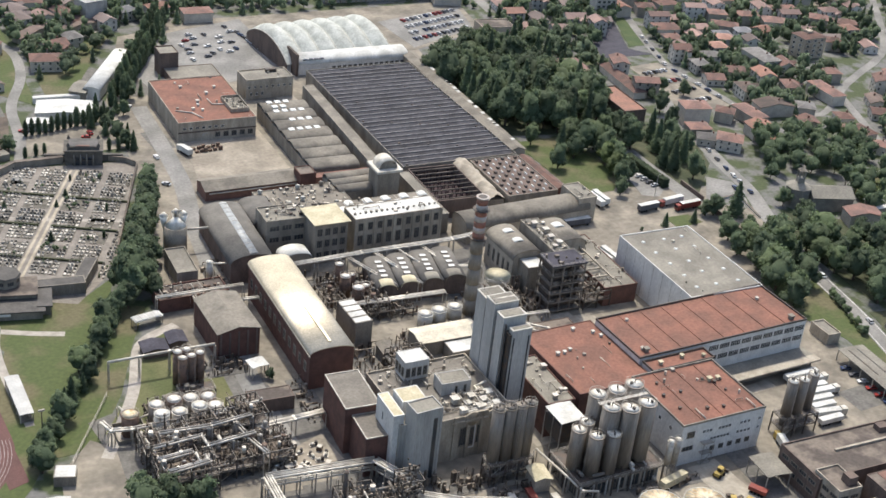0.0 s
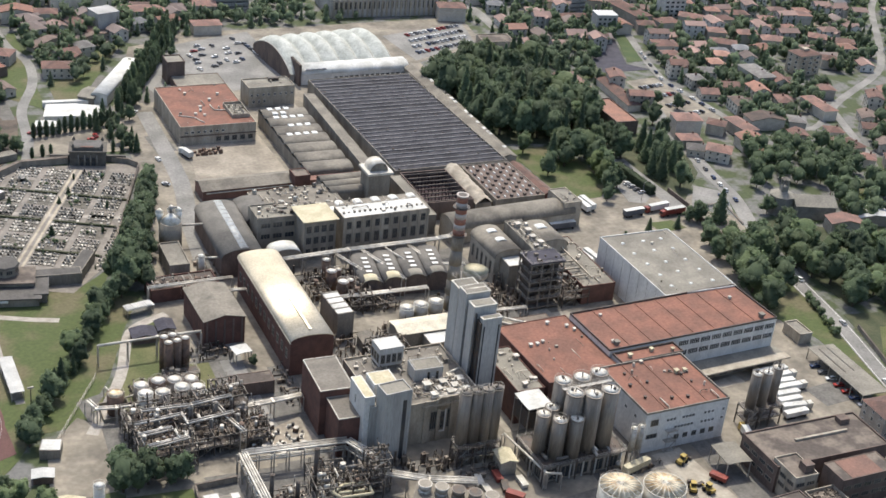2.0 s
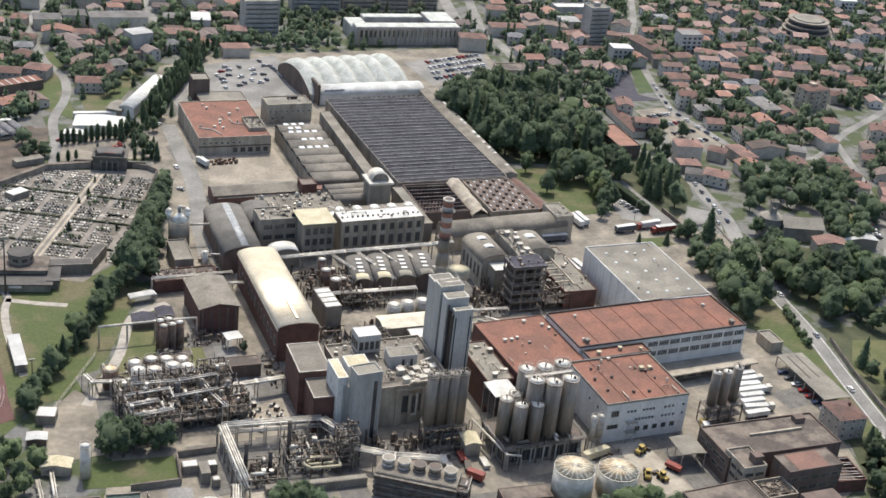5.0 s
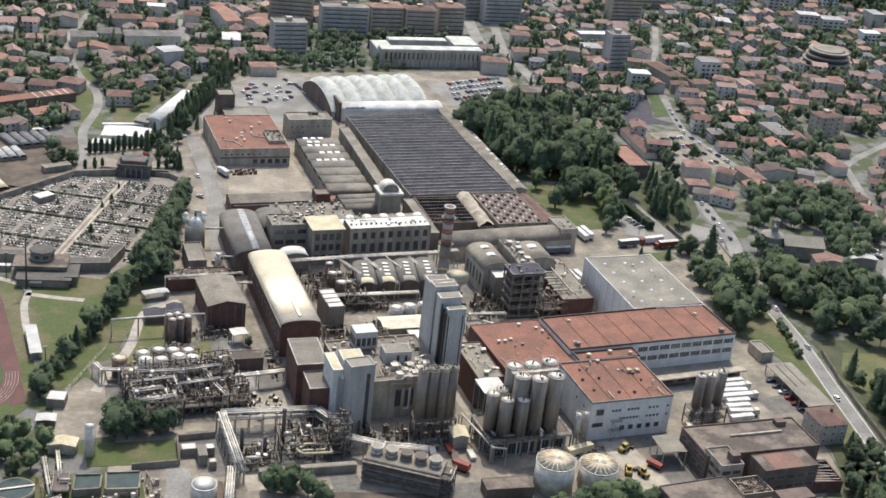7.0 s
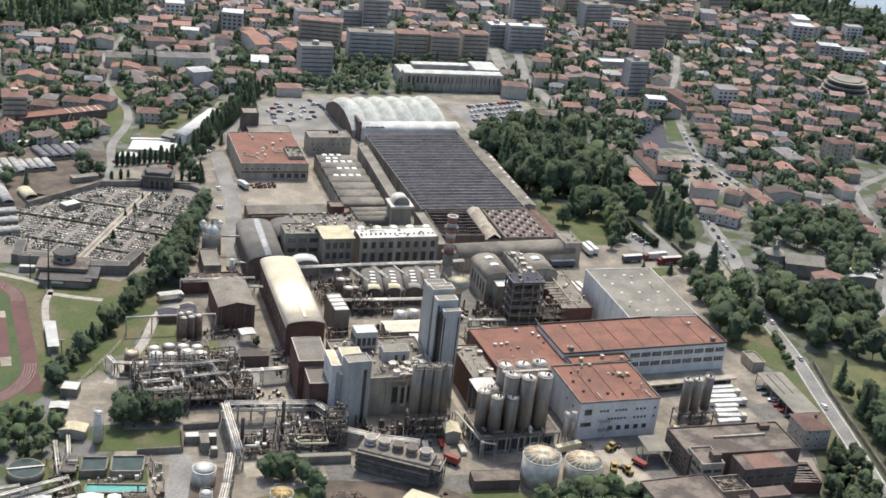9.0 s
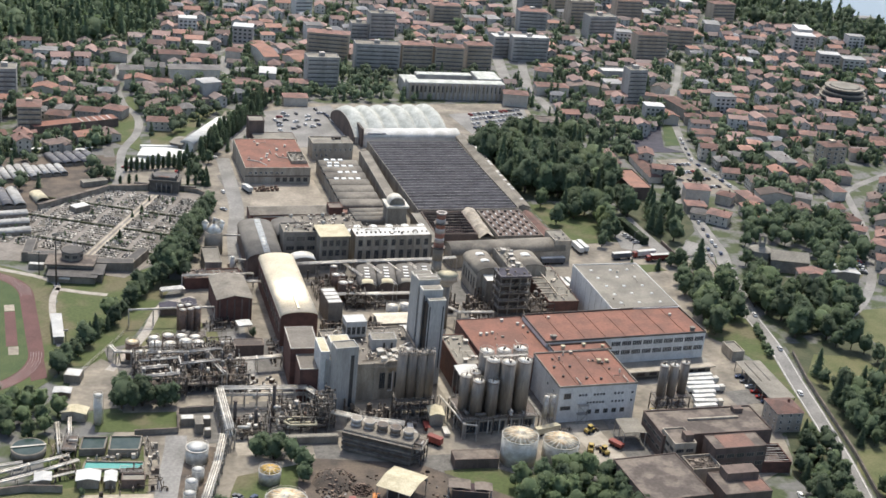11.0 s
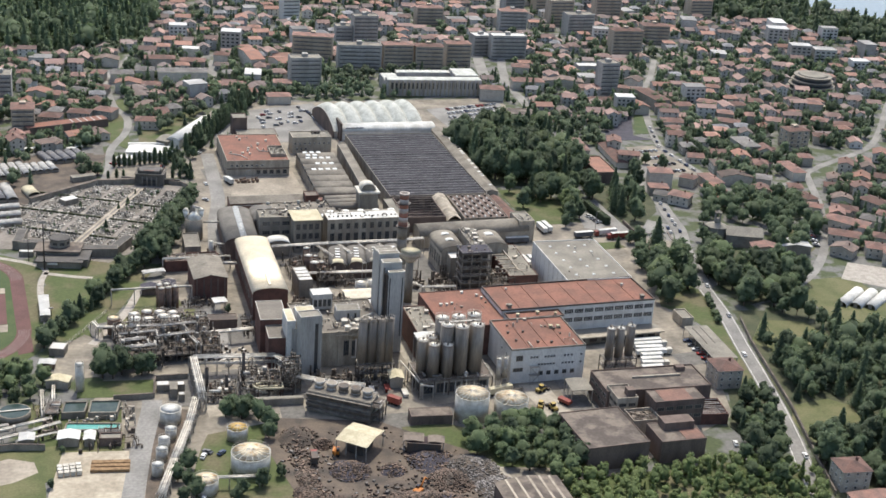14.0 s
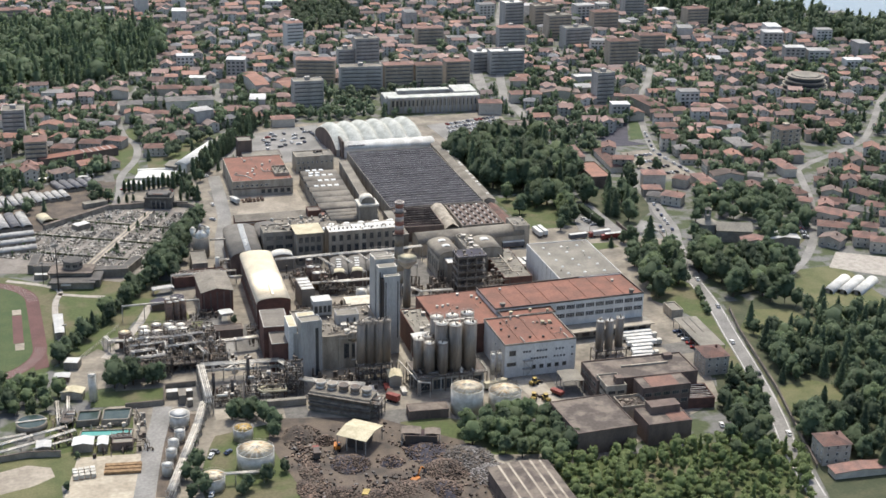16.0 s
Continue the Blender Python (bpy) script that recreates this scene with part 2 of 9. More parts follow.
# ---- mesh building ----
class Shape:
    """Collects faces of one mesh."""

    def __init__(self):
        self.v, self.f, self.mi, self.sm, self.slot, self.smooth = [], [], [], [], 0, False

    def add(self, verts, faces):
        k = len(self.v)
        self.v.extend(verts)
        self.f.extend([tuple(i + k for i in f) for f in faces])
        self.mi.extend([self.slot] * len(faces))
        self.sm.extend([self.smooth] * len(faces))
        return self

    def box(self, x0, x1, y0, y1, z0, z1, turn=0.0):
        v = [(x, y, z) for z in (z0, z1) for x, y in ((x0, y0), (x1, y0), (x1, y1), (x0, y1))]
        if turn:
            cx, cy, c, s = (x0 + x1) / 2, (y0 + y1) / 2, math.cos(turn), math.sin(turn)
            v = [(cx + (x - cx) * c - (y - cy) * s, cy + (x - cx) * s + (y - cy) * c, z) for x, y, z in v]
        return self.add(v, [(3, 2, 1, 0), (4, 5, 6, 7), (0, 1, 5, 4), (1, 2, 6, 5), (2, 3, 7, 6), (3, 0, 4, 7)])

    def prism(self, poly, z0, z1):
        n = len(poly)
        v = [(x, y, z0) for x, y in poly] + [(x, y, z1) for x, y in poly]
        return self.add(v, [tuple(range(n))[::-1], tuple(range(n, 2 * n))] + [(i, (i + 1) % n, n + (i + 1) % n, n + i) for i in range(n)])

    def cyl(self, x, y, z0, z1, r, r1=None, n=16):
        r1 = r if r1 is None else r1
        a = [2 * math.pi * i / n for i in range(n)]
        if r1 < 1e-4:
            v = [(x + r * math.cos(t), y + r * math.sin(t), z0) for t in a] + [(x, y, z1)]
            keep, self.smooth = self.smooth, n > 8
            self.add(v, [(i, (i + 1) % n, n) for i in range(n)] + [tuple(range(n))[::-1]])
            self.smooth = keep
            return self
        v = [(x + r * math.cos(t), y + r * math.sin(t), z0) for t in a] + [(x + r1 * math.cos(t), y + r1 * math.sin(t), z1) for t in a]
        keep, self.smooth = self.smooth, n > 8
        self.add(v, [(i, (i + 1) % n, n + (i + 1) % n, n + i) for i in range(n)])
        self.smooth = keep
        k = len(self.v) - 2 * n
        for f in (tuple(range(n))[::-1], tuple(range(n, 2 * n))):
            self.f.append(tuple(i + k for i in f))
            self.mi.append(self.slot)
            self.sm.append(False)
        return self

    def bar(self, p, q, r, n=6):
        """A straight round bar from p to q."""
        p, q = Vector(p), Vector(q)
        d = (q - p).normalized()
        u = d.orthogonal().normalized()
        w = d.cross(u)
        ring = [u * (r * math.cos(2 * math.pi * i / n)) + w * (r * math.sin(2 * math.pi * i / n)) for i in range(n)]
        v = [tuple(p + o) for o in ring] + [tuple(q + o) for o in ring]
        keep, self.smooth = self.smooth, n > 5
        self.add(v, [(i, (i + 1) % n, n + (i + 1) % n, n + i) for i in range(n)] + [tuple(range(n))[::-1], tuple(range(n, 2 * n))])
        self.smooth = keep
        return self

    def vault(self, w, y0, y1, z, rise, thick=0.25, n=14, over=0.0, cx=0.0):
        """A barrel sheet along y, its springing at z."""
        out = []
        for k in range(n + 1):
            a = math.pi * k / n
            out.append((cx - math.cos(a) * (w / 2 + over), z + math.sin(a) ** 0.8 * rise))
        v = []
        for y in (y0, y1):
            v += [(x, y, h) for x, h in out] + [(x, y, h - thick) for x, h in out]
        m = n + 1
        keep, self.smooth = self.smooth, True
        self.add(v, [(k, k + 1, 2 * m + k + 1, 2 * m + k) for k in range(n)])
        self.smooth = keep
        k0 = len(self.v) - 4 * m
        extra = [(m + k + 1, m + k, 3 * m + k, 3 * m + k + 1) for k in range(n)]
        extra += [(k + 1, k, m + k, m + k + 1) for k in range(n)] + [(2 * m + k, 2 * m + k + 1, 3 * m + k + 1, 3 * m + k) for k in range(n)]
        extra += [(0, 2 * m, 3 * m, m), (n, m + n, 3 * m + n, 2 * m + n)]
        self.f.extend([tuple(i + k0 for i in f) for f in extra])
        self.mi.extend([self.slot] * len(extra))
        self.sm.extend([False] * len(extra))
        return self

    def mesh(self, name, mats, normals=None):
        me = bpy.data.meshes.new(name)
        me.from_pydata(self.v, [], self.f)
        for m in mats if isinstance(mats, (list, tuple)) else [mats]:
            me.materials.append(m)
        me.polygons.foreach_set("material_index", self.mi)
        me.polygons.foreach_set("use_smooth", self.sm)
        me.update()
        if normals:
            me.normals_split_custom_set_from_vertices(normals)
        return me


def part(name, shape, material, parent, label="", at=None):
    ob = new(name, shape.mesh(name, material) if isinstance(shape, Shape) else shape)
    ob.parent = parent
    if at is not None:
        ob.matrix_basis = at
    return tagged(ob, label)


def thing(name, label, category, x=0, y=0, turn=0.0, group="", kind="", z=0.0):
    ob = new(name)
    ob.matrix_basis = pose(x, y, z, 0, 0, turn)
    return tagged(ob, label, category, group, kind)


def sheet(name, poly, z, material, label):
    """A flat piece of ground laid on the ground sheet."""
    return tagged(new(name, Shape().prism(poly, z - 0.3, z).mesh(name, material)), label, kind="structure")


def ribbon(pts, width):
    """The outline of a strip along a line of points."""
    p = [Vector(q) for q in pts]
    left, right = [], []
    for i, q in enumerate(p):
        d = (p[min(i + 1, len(p) - 1)] - p[max(i - 1, 0)]).normalized()
        o = Vector((-d.y, d.x)) * width / 2
        left.append(tuple(q + o))
        right.append(tuple(q - o))
    return left, right


def curve_points(pts, n=6):
    """A smooth line through points."""
    p = [Vector(pts[0])] + [Vector(q) for q in pts] + [Vector(pts[-1])]
    out = []
    for i in range(1, len(p) - 2):
        for k in range(n):
            t = k / n
            out.append(0.5 * (2 * p[i] + (p[i + 1] - p[i - 1]) * t + (2 * p[i - 1] - 5 * p[i] + 4 * p[i + 1] - p[i + 2]) * t * t + (3 * p[i] - p[i - 1] - 3 * p[i + 1] + p[i + 2]) * t ** 3))
    return [tuple(q) for q in out + [Vector(pts[-1])]]


def strip(name, pts, width, z, material, label):
    left, right = ribbon(curve_points(pts), width)
    s, n = Shape(), len(left)
    s.add([(x, y, z) for x, y in left] + [(x, y, z) for x, y in right], [(i, n + i, n + i + 1, i + 1) for i in range(n - 1)])
    return tagged(new(name, s.mesh(name, material)), label, kind="structure")


def inside(x, y, poly):
    hit = False
    for (x0, y0), (x1, y1) in zip(poly, poly[1:] + poly[:1]):
        if (y0 > y) != (y1 > y) and x < x0 + (x1 - x0) * (y - y0) / (y1 - y0):
            hit = not hit
    return hit


def scatter(poly, gap, tries, r, avoid=()):
    xs, ys = [p[0] for p in poly], [p[1] for p in poly]
    cells, out = {}, []
    for _ in range(tries):
        x, y = r.uniform(min(xs), max(xs)), r.uniform(min(ys), max(ys))
        if not inside(x, y, poly) or any(inside(x, y, a) for a in avoid):
            continue
        i, j = int(x // gap), int(y // gap)
        if any((x - u) ** 2 + (y - v) ** 2 < gap * gap for a in (-1, 0, 1) for b in (-1, 0, 1) for u, v in cells.get((i + a, j + b), ())):
            continue
        cells.setdefault((i, j), []).append((x, y))
        out.append((x, y))
    return out


# windows: one mesh for all, scaled to size; frame round a dark pane
def window_mesh(name, frame_mat, pane_mat, bars=1):
    xs = [-0.5]
    for k in range(bars + 1):
        xs += [-0.44 + 0.88 * k / (bars + 1) + 0.01, -0.44 + 0.88 * (k + 1) / (bars + 1) - 0.01]
    xs.append(0.5)
    zs, n, s = [0, 0.07, 0.93, 1], len(xs), Shape()
    v = [(x, -0.12, z) for z in zs for x in xs] + [(x, -0.03, z) for z in zs for x in xs] + [(x, 0.05, z) for z in (0, 1) for x in (-0.5, 0.5)]
    frame_f, pane_f = [], []
    for i in range(3):
        for k in range(n - 1):
            a, b, c, d = i * n + k, i * n + k + 1, (i + 1) * n + k + 1, (i + 1) * n + k
            if i == 1 and k % 2 == 1:
                m = 4 * n
                frame_f += [(a, b, b + m, a + m), (b, c, c + m, b + m), (c, d, d + m, c + m), (d, a, a + m, d + m)]
                pane_f.append((a + m, b + m, c + m, d + m))
            else:
                frame_f.append((a, b, c, d))
    e = 8 * n
    frame_f += [(0, n - 1, e + 1, e), (3 * n, 4 * n - 1, e + 3, e + 2), (0, 3 * n, e + 2, e), (n - 1, 4 * n - 1, e + 3, e + 1)]
    s.add(v, frame_f)
    s.slot = 1
    s.f.extend(pane_f)
    s.mi.extend([1] * len(pane_f))
    s.sm.extend([False] * len(pane_f))
    return s.mesh(name, [frame_mat, pane_mat])


W_PLAIN = window_mesh("window", M_WHITE, M_GLASS, 1)
W_DARK = window_mesh("window_dark", M_GREYWALL, M_GLASS, 2)
W_BAND = window_mesh("window_band", M_WHITE, M_GLASS, 4)


def windows(root, side, w, d, z, n, ww, wh, lo=0.0, hi=1.0, mesh=None, name="window"):
    """n windows along one side of a block of w by d, between the fractions lo and hi of that side."""
    for k in range(n):
        f = lo + (hi - lo) * (k + 0.5) / n
        if side in "SN":
            x, y, a = (f - 0.5) * w, (-d / 2 if side == "S" else d / 2), 0 if side == "S" else 180
        else:
            x, y, a = (-w / 2 if side == "W" else w / 2), (f - 0.5) * d, -90 if side == "W" else 90
        ob = new(name, mesh or W_PLAIN)
        ob.parent = root
        ob.matrix_basis = pose(x, y, z, 0, 0, a) @ Matrix.Diagonal((ww, 1, wh, 1))


def block(name, label, x, y, turn, w, d, h, wall, roof, top="flat", rise=2.0, over=0.5, parapet=0.7, wins=(), category="industrial building", group="", z=0.0, seams=0, coping=None):
    """A building of w by d with walls, a roof of its kind and rows of windows."""
    root = thing(name, label, category, x, y, turn, group, z=z)
    a, b = w / 2, d / 2
    s = Shape()
    if top == "gable":
        n = [(-a, 0), (a, 0), (a, h), (0, h + rise), (-a, h)]
        v = [(px, yy, pz) for yy in (-b, b) for px, pz in n]
        s.add(v, [(0, 1, 2, 3, 4), (9, 8, 7, 6, 5), (0, 5, 6, 1), (1, 6, 7, 2), (4, 9, 5, 0), (2, 7, 8, 3), (3, 8, 9, 4)])
    elif top == "vault":
        arc = [(a * math.cos(math.pi * k / 12), h + math.sin(math.pi * k / 12) ** 0.8 * (rise - 0.1)) for k in range(13)]
        n = [(-a, 0), (a, 0)] + arc
        m = len(n)
        s.add([(px, yy, pz) for yy in (-b, b) for px, pz in n], [tuple(range(m)), tuple(range(2 * m - 1, m - 1, -1))] + [(i, m + i, m + (i + 1) % m, (i + 1) % m) for i in range(m)])
    else:
        s.box(-a, a, -b, b, 0, h)
    part("wall", s, wall, root)
    r = Shape()
    if top == "flat":
        r.box(-a + 0.3, a - 0.3, -b + 0.3, b - 0.3, h, h + 0.12)
        part("roof", r, roof, root)
        p = Shape()
        if parapet:
            p.box(-a - 0.05, a + 0.05, -b - 0.05, -b + 0.3, h, h + parapet).box(-a - 0.05, a + 0.05, b - 0.3, b + 0.05, h, h + parapet)
            p.box(-a - 0.05, -a + 0.3, -b + 0.3, b - 0.3, h, h + parapet).box(a - 0.3, a + 0.05, -b + 0.3, b - 0.3, h, h + parapet)
            part("parapet", p, coping or wall, root)
    elif top == "gable":
        sl = rise / a
        for sx in (-1, 1):
            e = a + over
            v = [(0, -b - over, h + rise), (0, b + over, h + rise), (sx * e, b + over, h - over * sl), (sx * e, -b - over, h - over * sl)]
            v += [(px, py, pz + 0.25) for px, py, pz in v]
            r.add(v, [(0, 1, 2, 3), (4, 5, 6, 7), (0, 1, 5, 4), (1, 2, 6, 5), (2, 3, 7, 6), (3, 0, 4, 7)])
        part("roof", r, roof, root)
    elif top == "vault":
        part("roof", r.vault(w, -b - over, b + over, h, rise, 0.3, 16, over * 0.5), roof, root)
    elif top == "hip":
        e, f = a + over, b + over
        k = min(e, f)
        c = [(-e + k, -f + k), (e - k, -f + k)] if e > f else [(0, -f + k), (0, f - k)]
        if e > f:
            c = [(-e + k, 0), (e - k, 0)]
        v = [(-e, -f, h), (e, -f, h), (e, f, h), (-e, f, h), (*c[0], h + rise), (*c[1], h + rise)]
        fs = [(0, 1, 5, 4), (1, 2, 5), (2, 3, 4, 5), (3, 0, 4)] if e > f else [(0, 1, 4), (1, 2, 5, 4), (2, 3, 5), (3, 0, 4, 5)]
        r.add(v, fs + [(3, 2, 1, 0)])
        part("roof", r, roof, root)
    for k in range(seams):
        q = Shape()
        px = -a + w * (k + 1) / (seams + 1)
        part("roof_seam", q.box(px - 0.2, px + 0.2, -b + 0.4, b - 0.4, h + 0.12, h + 0.35), roof, root)
    for row in wins:
        windows(root, row[0], w, d, *row[1:])
    return root


M_BRICKROOF = mat("pinkish_brick_roof", (0.215, 0.120, 0.095), (0.165, 0.098, 0.08), scale=0.2, fine=1.5, bump=0.05)
M_RUSTROOF = mat("faded_rust_roof", (0.205, 0.115, 0.088), (0.150, 0.092, 0.074), scale=0.2, fine=1.2, bump=0.05)


# ---- ground ----
tagged(new("ground", Shape().add([(-2500, -2500, 0), (2500, -2500, 0), (2500, 3500, 0), (-2500, 3500, 0)], [(0, 1, 2, 3)]).mesh("ground", M_TOWN)), "mixed gravel, paving and garden ground of the town", kind="structure")
sheet("pavement_1", [(-140, -60), (-118, 4), (-100, 60), (-80, 100), (-68, 150), (-50, 215), (-38, 300), (-5, 385), (60, 400), (215, 395), (205, 345), (150, 325), (128, 200), (128, 165), (150, 140), (200, 125), (205, 95), (160, 40), (150, -30), (128, -90), (60, -122), (-60, -128), (-130, -120)], 0.06, M_CONC, "worn pale concrete yard of the factory")
YARD = sheet("pavement_2", [(-27, 200), (-18, 250), (20, 249), (17, 200)], 0.10, M_DUST, "dusty beige open yard")
strip("pavement_3", [(-68, 8), (-64, 60), (-51, 120), (-42, 170), (-33, 211), (-25, 290)], 8, 0.12, M_ROAD, "worn factory road between the sheds")
sheet("pavement_4", [(16, 382), (70, 396), (68, 322), (33, 308), (-12, 300), (-14, 335)], 0.12, M_ROAD, "grey car park beside the vaulted hall")
sheet("pavement_5", [(148, 372), (210, 384), (200, 348), (149, 328)], 0.12, M_ROAD, "grey car park beside the pine trees")
sheet("pavement_6", [(256, 268), (278, 269), (278, 203), (262, 203), (246, 207), (254, 242)], 0.12, M_CONC, "pale town car park")
sheet("lawn_1", [(134, 197), (162, 196), (166, 150), (150, 136), (131, 137)], 0.12, M_GRASS, "mown lawn beside the factory")
sheet("lawn_2", [(-146, 130), (-139, 124), (-100, 126), (-86, 137), (-94, 118), (-122, 68), (-146, 30), (-150, 60), (-136, 100)], 0.09, M_GRASS, "rough grass with bare patches")
sheet("lawn_3", [(-112, 52), (-72, 62), (-74, 40), (-108, 20)], 0.11, M_DRY, "dry grass beside the pipe racks")
# M_UNDER sheets below trees: undergrowth, with canopy shade put into the ground colour
sheet("ground_woods", [(186, 8), (214, 2), (232, 18), (230, -30), (420, -20), (420, -300), (104, -300), (126, -176), (148, -112), (164, -60)], 0.07, M_UNDER, "undergrowth beneath the woods, tree shade put into its colour")
sheet("ground_woods_2", [(194, 12), (198, 62), (216, 92), (256, 62), (248, 40), (232, 20)], 0.075, M_UNDER, "undergrowth by the church, tree shade put into its colour")
sheet("ground_woods_3", [(133, 296), (206, 312), (206, 282), (197, 205), (172, 197), (134, 205)], 0.075, M_UNDER, "park floor beneath the trees, shade put into its colour")
sheet("ground_woods_4", [(34, -122), (118, -124), (136, -140), (100, -260), (30, -260)], 0.08, M_GRASS, "tall rough grass beneath the scrub")
sheet("lawn_19", [(136, -112), (150, -100), (160, -72), (168, -44), (178, -8), (184, 30), (176, 50), (158, 20), (161, -5), (157, -30), (148, -56), (140, -84)], 0.085, M_GRASS, "grass verge between the road and the works")
sheet("lawn_20", [(188, 120), (216, 146), (226, 170), (222, 196), (190, 198), (179, 150)], 0.085, M_UNDER, "lawn beneath the avenue trees, shade put into its colour")
sheet("lawn_21", [(-119, 42), (-104, 62), (-92, 88), (-79, 94), (-77, 64), (-106, 46)], 0.125, M_DRY, "dry grass between the path and the columns")
sheet("lawn_22", [(-138, 36), (-124, 36), (-107, 62), (-94, 90), (-82, 112), (-92, 118), (-112, 82), (-142, 42)], 0.082, M_GRASS, "rough grass along the hedge")
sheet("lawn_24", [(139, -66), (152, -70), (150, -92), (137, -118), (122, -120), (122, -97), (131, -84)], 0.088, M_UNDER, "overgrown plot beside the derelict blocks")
sheet("meadow_1", [(150, -118), (150, -100), (160, -87), (178, -85), (189, -98), (178, -119)], 0.09, M_DRY, "sunlit clearing in the woods")
sheet("meadow_2", [(176, -26), (194, -5), (214, -11), (218, -28), (206, -41), (180, -40)], 0.09, M_DRY, "dry meadow beside the road")
sheet("meadow_3", [(244, 36), (277, 36), (268, -30), (232, -28), (233, 13)], 0.09, M_DRY, "dry field with plant tunnels")
sheet("lawn_4", [(262, 62), (280, 76), (303, 112), (274, 108), (252, 76)], 0.10, M_GRASS, "green field beside the street")
sheet("lawn_5", [(166, 52), (176, 48), (166, 8), (160, 6), (152, 20)], 0.10, M_GRASS, "grass strip beside the warehouse")
sheet("lawn_6", [(-12, -69), (6, -69), (14, -76), (36, -80), (36, -112), (14, -106), (1, -92), (-11, -90)], 0.125, M_GRASS, "dry grass bank by the scrapyard")
sheet("lawn_7", [(-98, -60), (-62, -54), (-62, -118), (-100, -112)], 0.12, M_GRASS, "green plot round the tanks")
sheet("lawn_25", [(-152, -20), (-116, -24), (-121, -66), (-154, -60)], 0.115, M_GRASS, "grass and gravel between the basins")
sheet("lawn_8", [(-150, -55), (-118, -52), (-122, -78), (-150, -80)], 0.12, M_DRY, "dry grass by the basins")
sheet("lawn_9", [(-133, -18), (-103, -23), (-101, -8), (-131, -4)], 0.12, M_GRASS, "grass strip along the yard")
sheet("ground_scrapyard", [(-62, -50), (-20, -62), (8, -92), (10, -140), (-60, -150), (-68, -70)], 0.13, M_EARTH, "dark oily earth of the scrapyard")
sheet("water_lake", [(640, 840), (655, 787), (700, 722), (704, 640), (740, 610), (1000, 520), (2400, 700), (2400, 2400), (700, 2400)], 0.10, M_LAKE, "pale blue lake beyond the town")
# roads
ROAD1 = [(185.7, 35), (178.5, 3), (168.5, -30), (159.5, -61), (150.5, -90), (142, -114.5), (133.6, -136), (126.6, -158), (121.9, -174), (104, -236)]
strip("road_1", ROAD1, 7.6, 0.16, M_ROAD, "two-lane asphalt road beside the woods")
for off in (-3.2, 3.2):
    strip("trim", [(x + off, y) for x, y in ROAD1[:9]], 0.3, 0.17, M_LINE, "worn white painted edge line")
strip("road_2", [(185.7, 35), (196, 66), (204, 90), (215, 116), (221, 141), (229, 171), (232, 190), (241, 210), (249, 230)], 8, 0.15, M_ROAD, "town avenue lined with cars")
strip("road_3", [(237, 29), (258, 45), (282, 71), (305, 105), (328, 144), (349, 187), (358, 201), (390, 219), (420, 234), (447, 253), (483, 292), (527, 344), (560, 375), (640, 440)], 5, 0.15, M_ROAD, "curving street past the houses")
strip("road_4", [(-100, 225), (-88, 265), (-82, 305), (-70, 336), (-65, 357), (-64, 377), (-69, 408), (-64, 477), (-40, 540)], 5, 0.15, M_ROAD, "narrow street past the cemetery")
strip("road_5", [(264, 158), (276, 176), (280, 192), (281, 203), (281, 233), (281, 262), (296, 307), (318, 359), (339, 403), (367, 444), (400, 500)], 5, 0.145, M_ROAD, "straight street beside the town car park")
strip("road_16", [(358, 201), (325, 179), (309, 180)], 4, 0.14, M_ROAD, "lane between the garden walls")
strip("road_17", [(227, 371), (232, 402), (233, 429), (245, 463), (252, 485), (275, 545), (300, 600)], 7, 0.14, M_ROAD, "pale street lined with parked cars")
strip("road_18", [(224, 440), (226, 456), (238, 500), (250, 539), (262, 580)], 9, 0.135, M_ROAD, "wide street between the apartment blocks")
strip("road_19", [(-45, 455), (3, 454), (14, 470), (15, 493), (23, 525)], 6, 0.14, M_ROAD, "street before the long institute")
strip("road_20", [(14, 470), (30, 478), (46, 468), (61, 460), (90, 452)], 5, 0.135, M_ROAD, "lane past the orange-roofed blocks")
sheet("lawn_16", [(299, 340), (306, 340), (291, 295), (278, 296)], 0.12, M_LAWN, "strip of green lawn beside the street")
sheet("pavement_68", [(278, 344), (300, 346), (275, 293), (285, 281), (249, 284)], 0.11, M_DARKROOF, "dark stepped terrace of a yard")
sheet("sand_4", [(452, 336), (524, 388), (512, 346), (470, 318)], 0.10, M_DUST, "pale sandy building ground")
sheet("lawn_17", [(521, 388), (547, 398), (560, 360), (538, 348), (510, 352)], 0.11, M_LAWN, "green field beside the curved building")
sheet("pavement_69", [(20, 405), (64, 400), (120, 386), (122, 372), (64, 374), (16, 384)], 0.11, M_CONC, "pale apron of the car park")
strip("road_12", [(184, 172), (182.4, 148), (181, 117)], 8, 0.145, M_ROAD, "park drive beside the hedge")
sheet("pavement_7", [(204, 134), (213, 125), (207, 108), (200, 96), (186, 112), (194, 122)], 0.13, M_ROAD, "grey factory entrance forecourt")
sheet("pavement_70", [(166, 150), (173.5, 151), (174, 129), (168, 124), (160, 126)], 0.125, M_ROAD, "small staff car park beside the hedge")
sheet("lawn_23", [(156, 105.5), (169, 104.5), (171, 96), (156, 95)], 0.15, M_GRASS, "small patch of mown lawn")
strip("road_6", [(201, 95), (180, 110), (150, 128), (128, 135)], 9, 0.14, M_CONC, "pale factory entrance drive")
strip("road_7", [(-122, 30), (-104, 60), (-92, 88), (-76, 96)], 4, 0.14, M_PATH, "pale service path along the hedge")
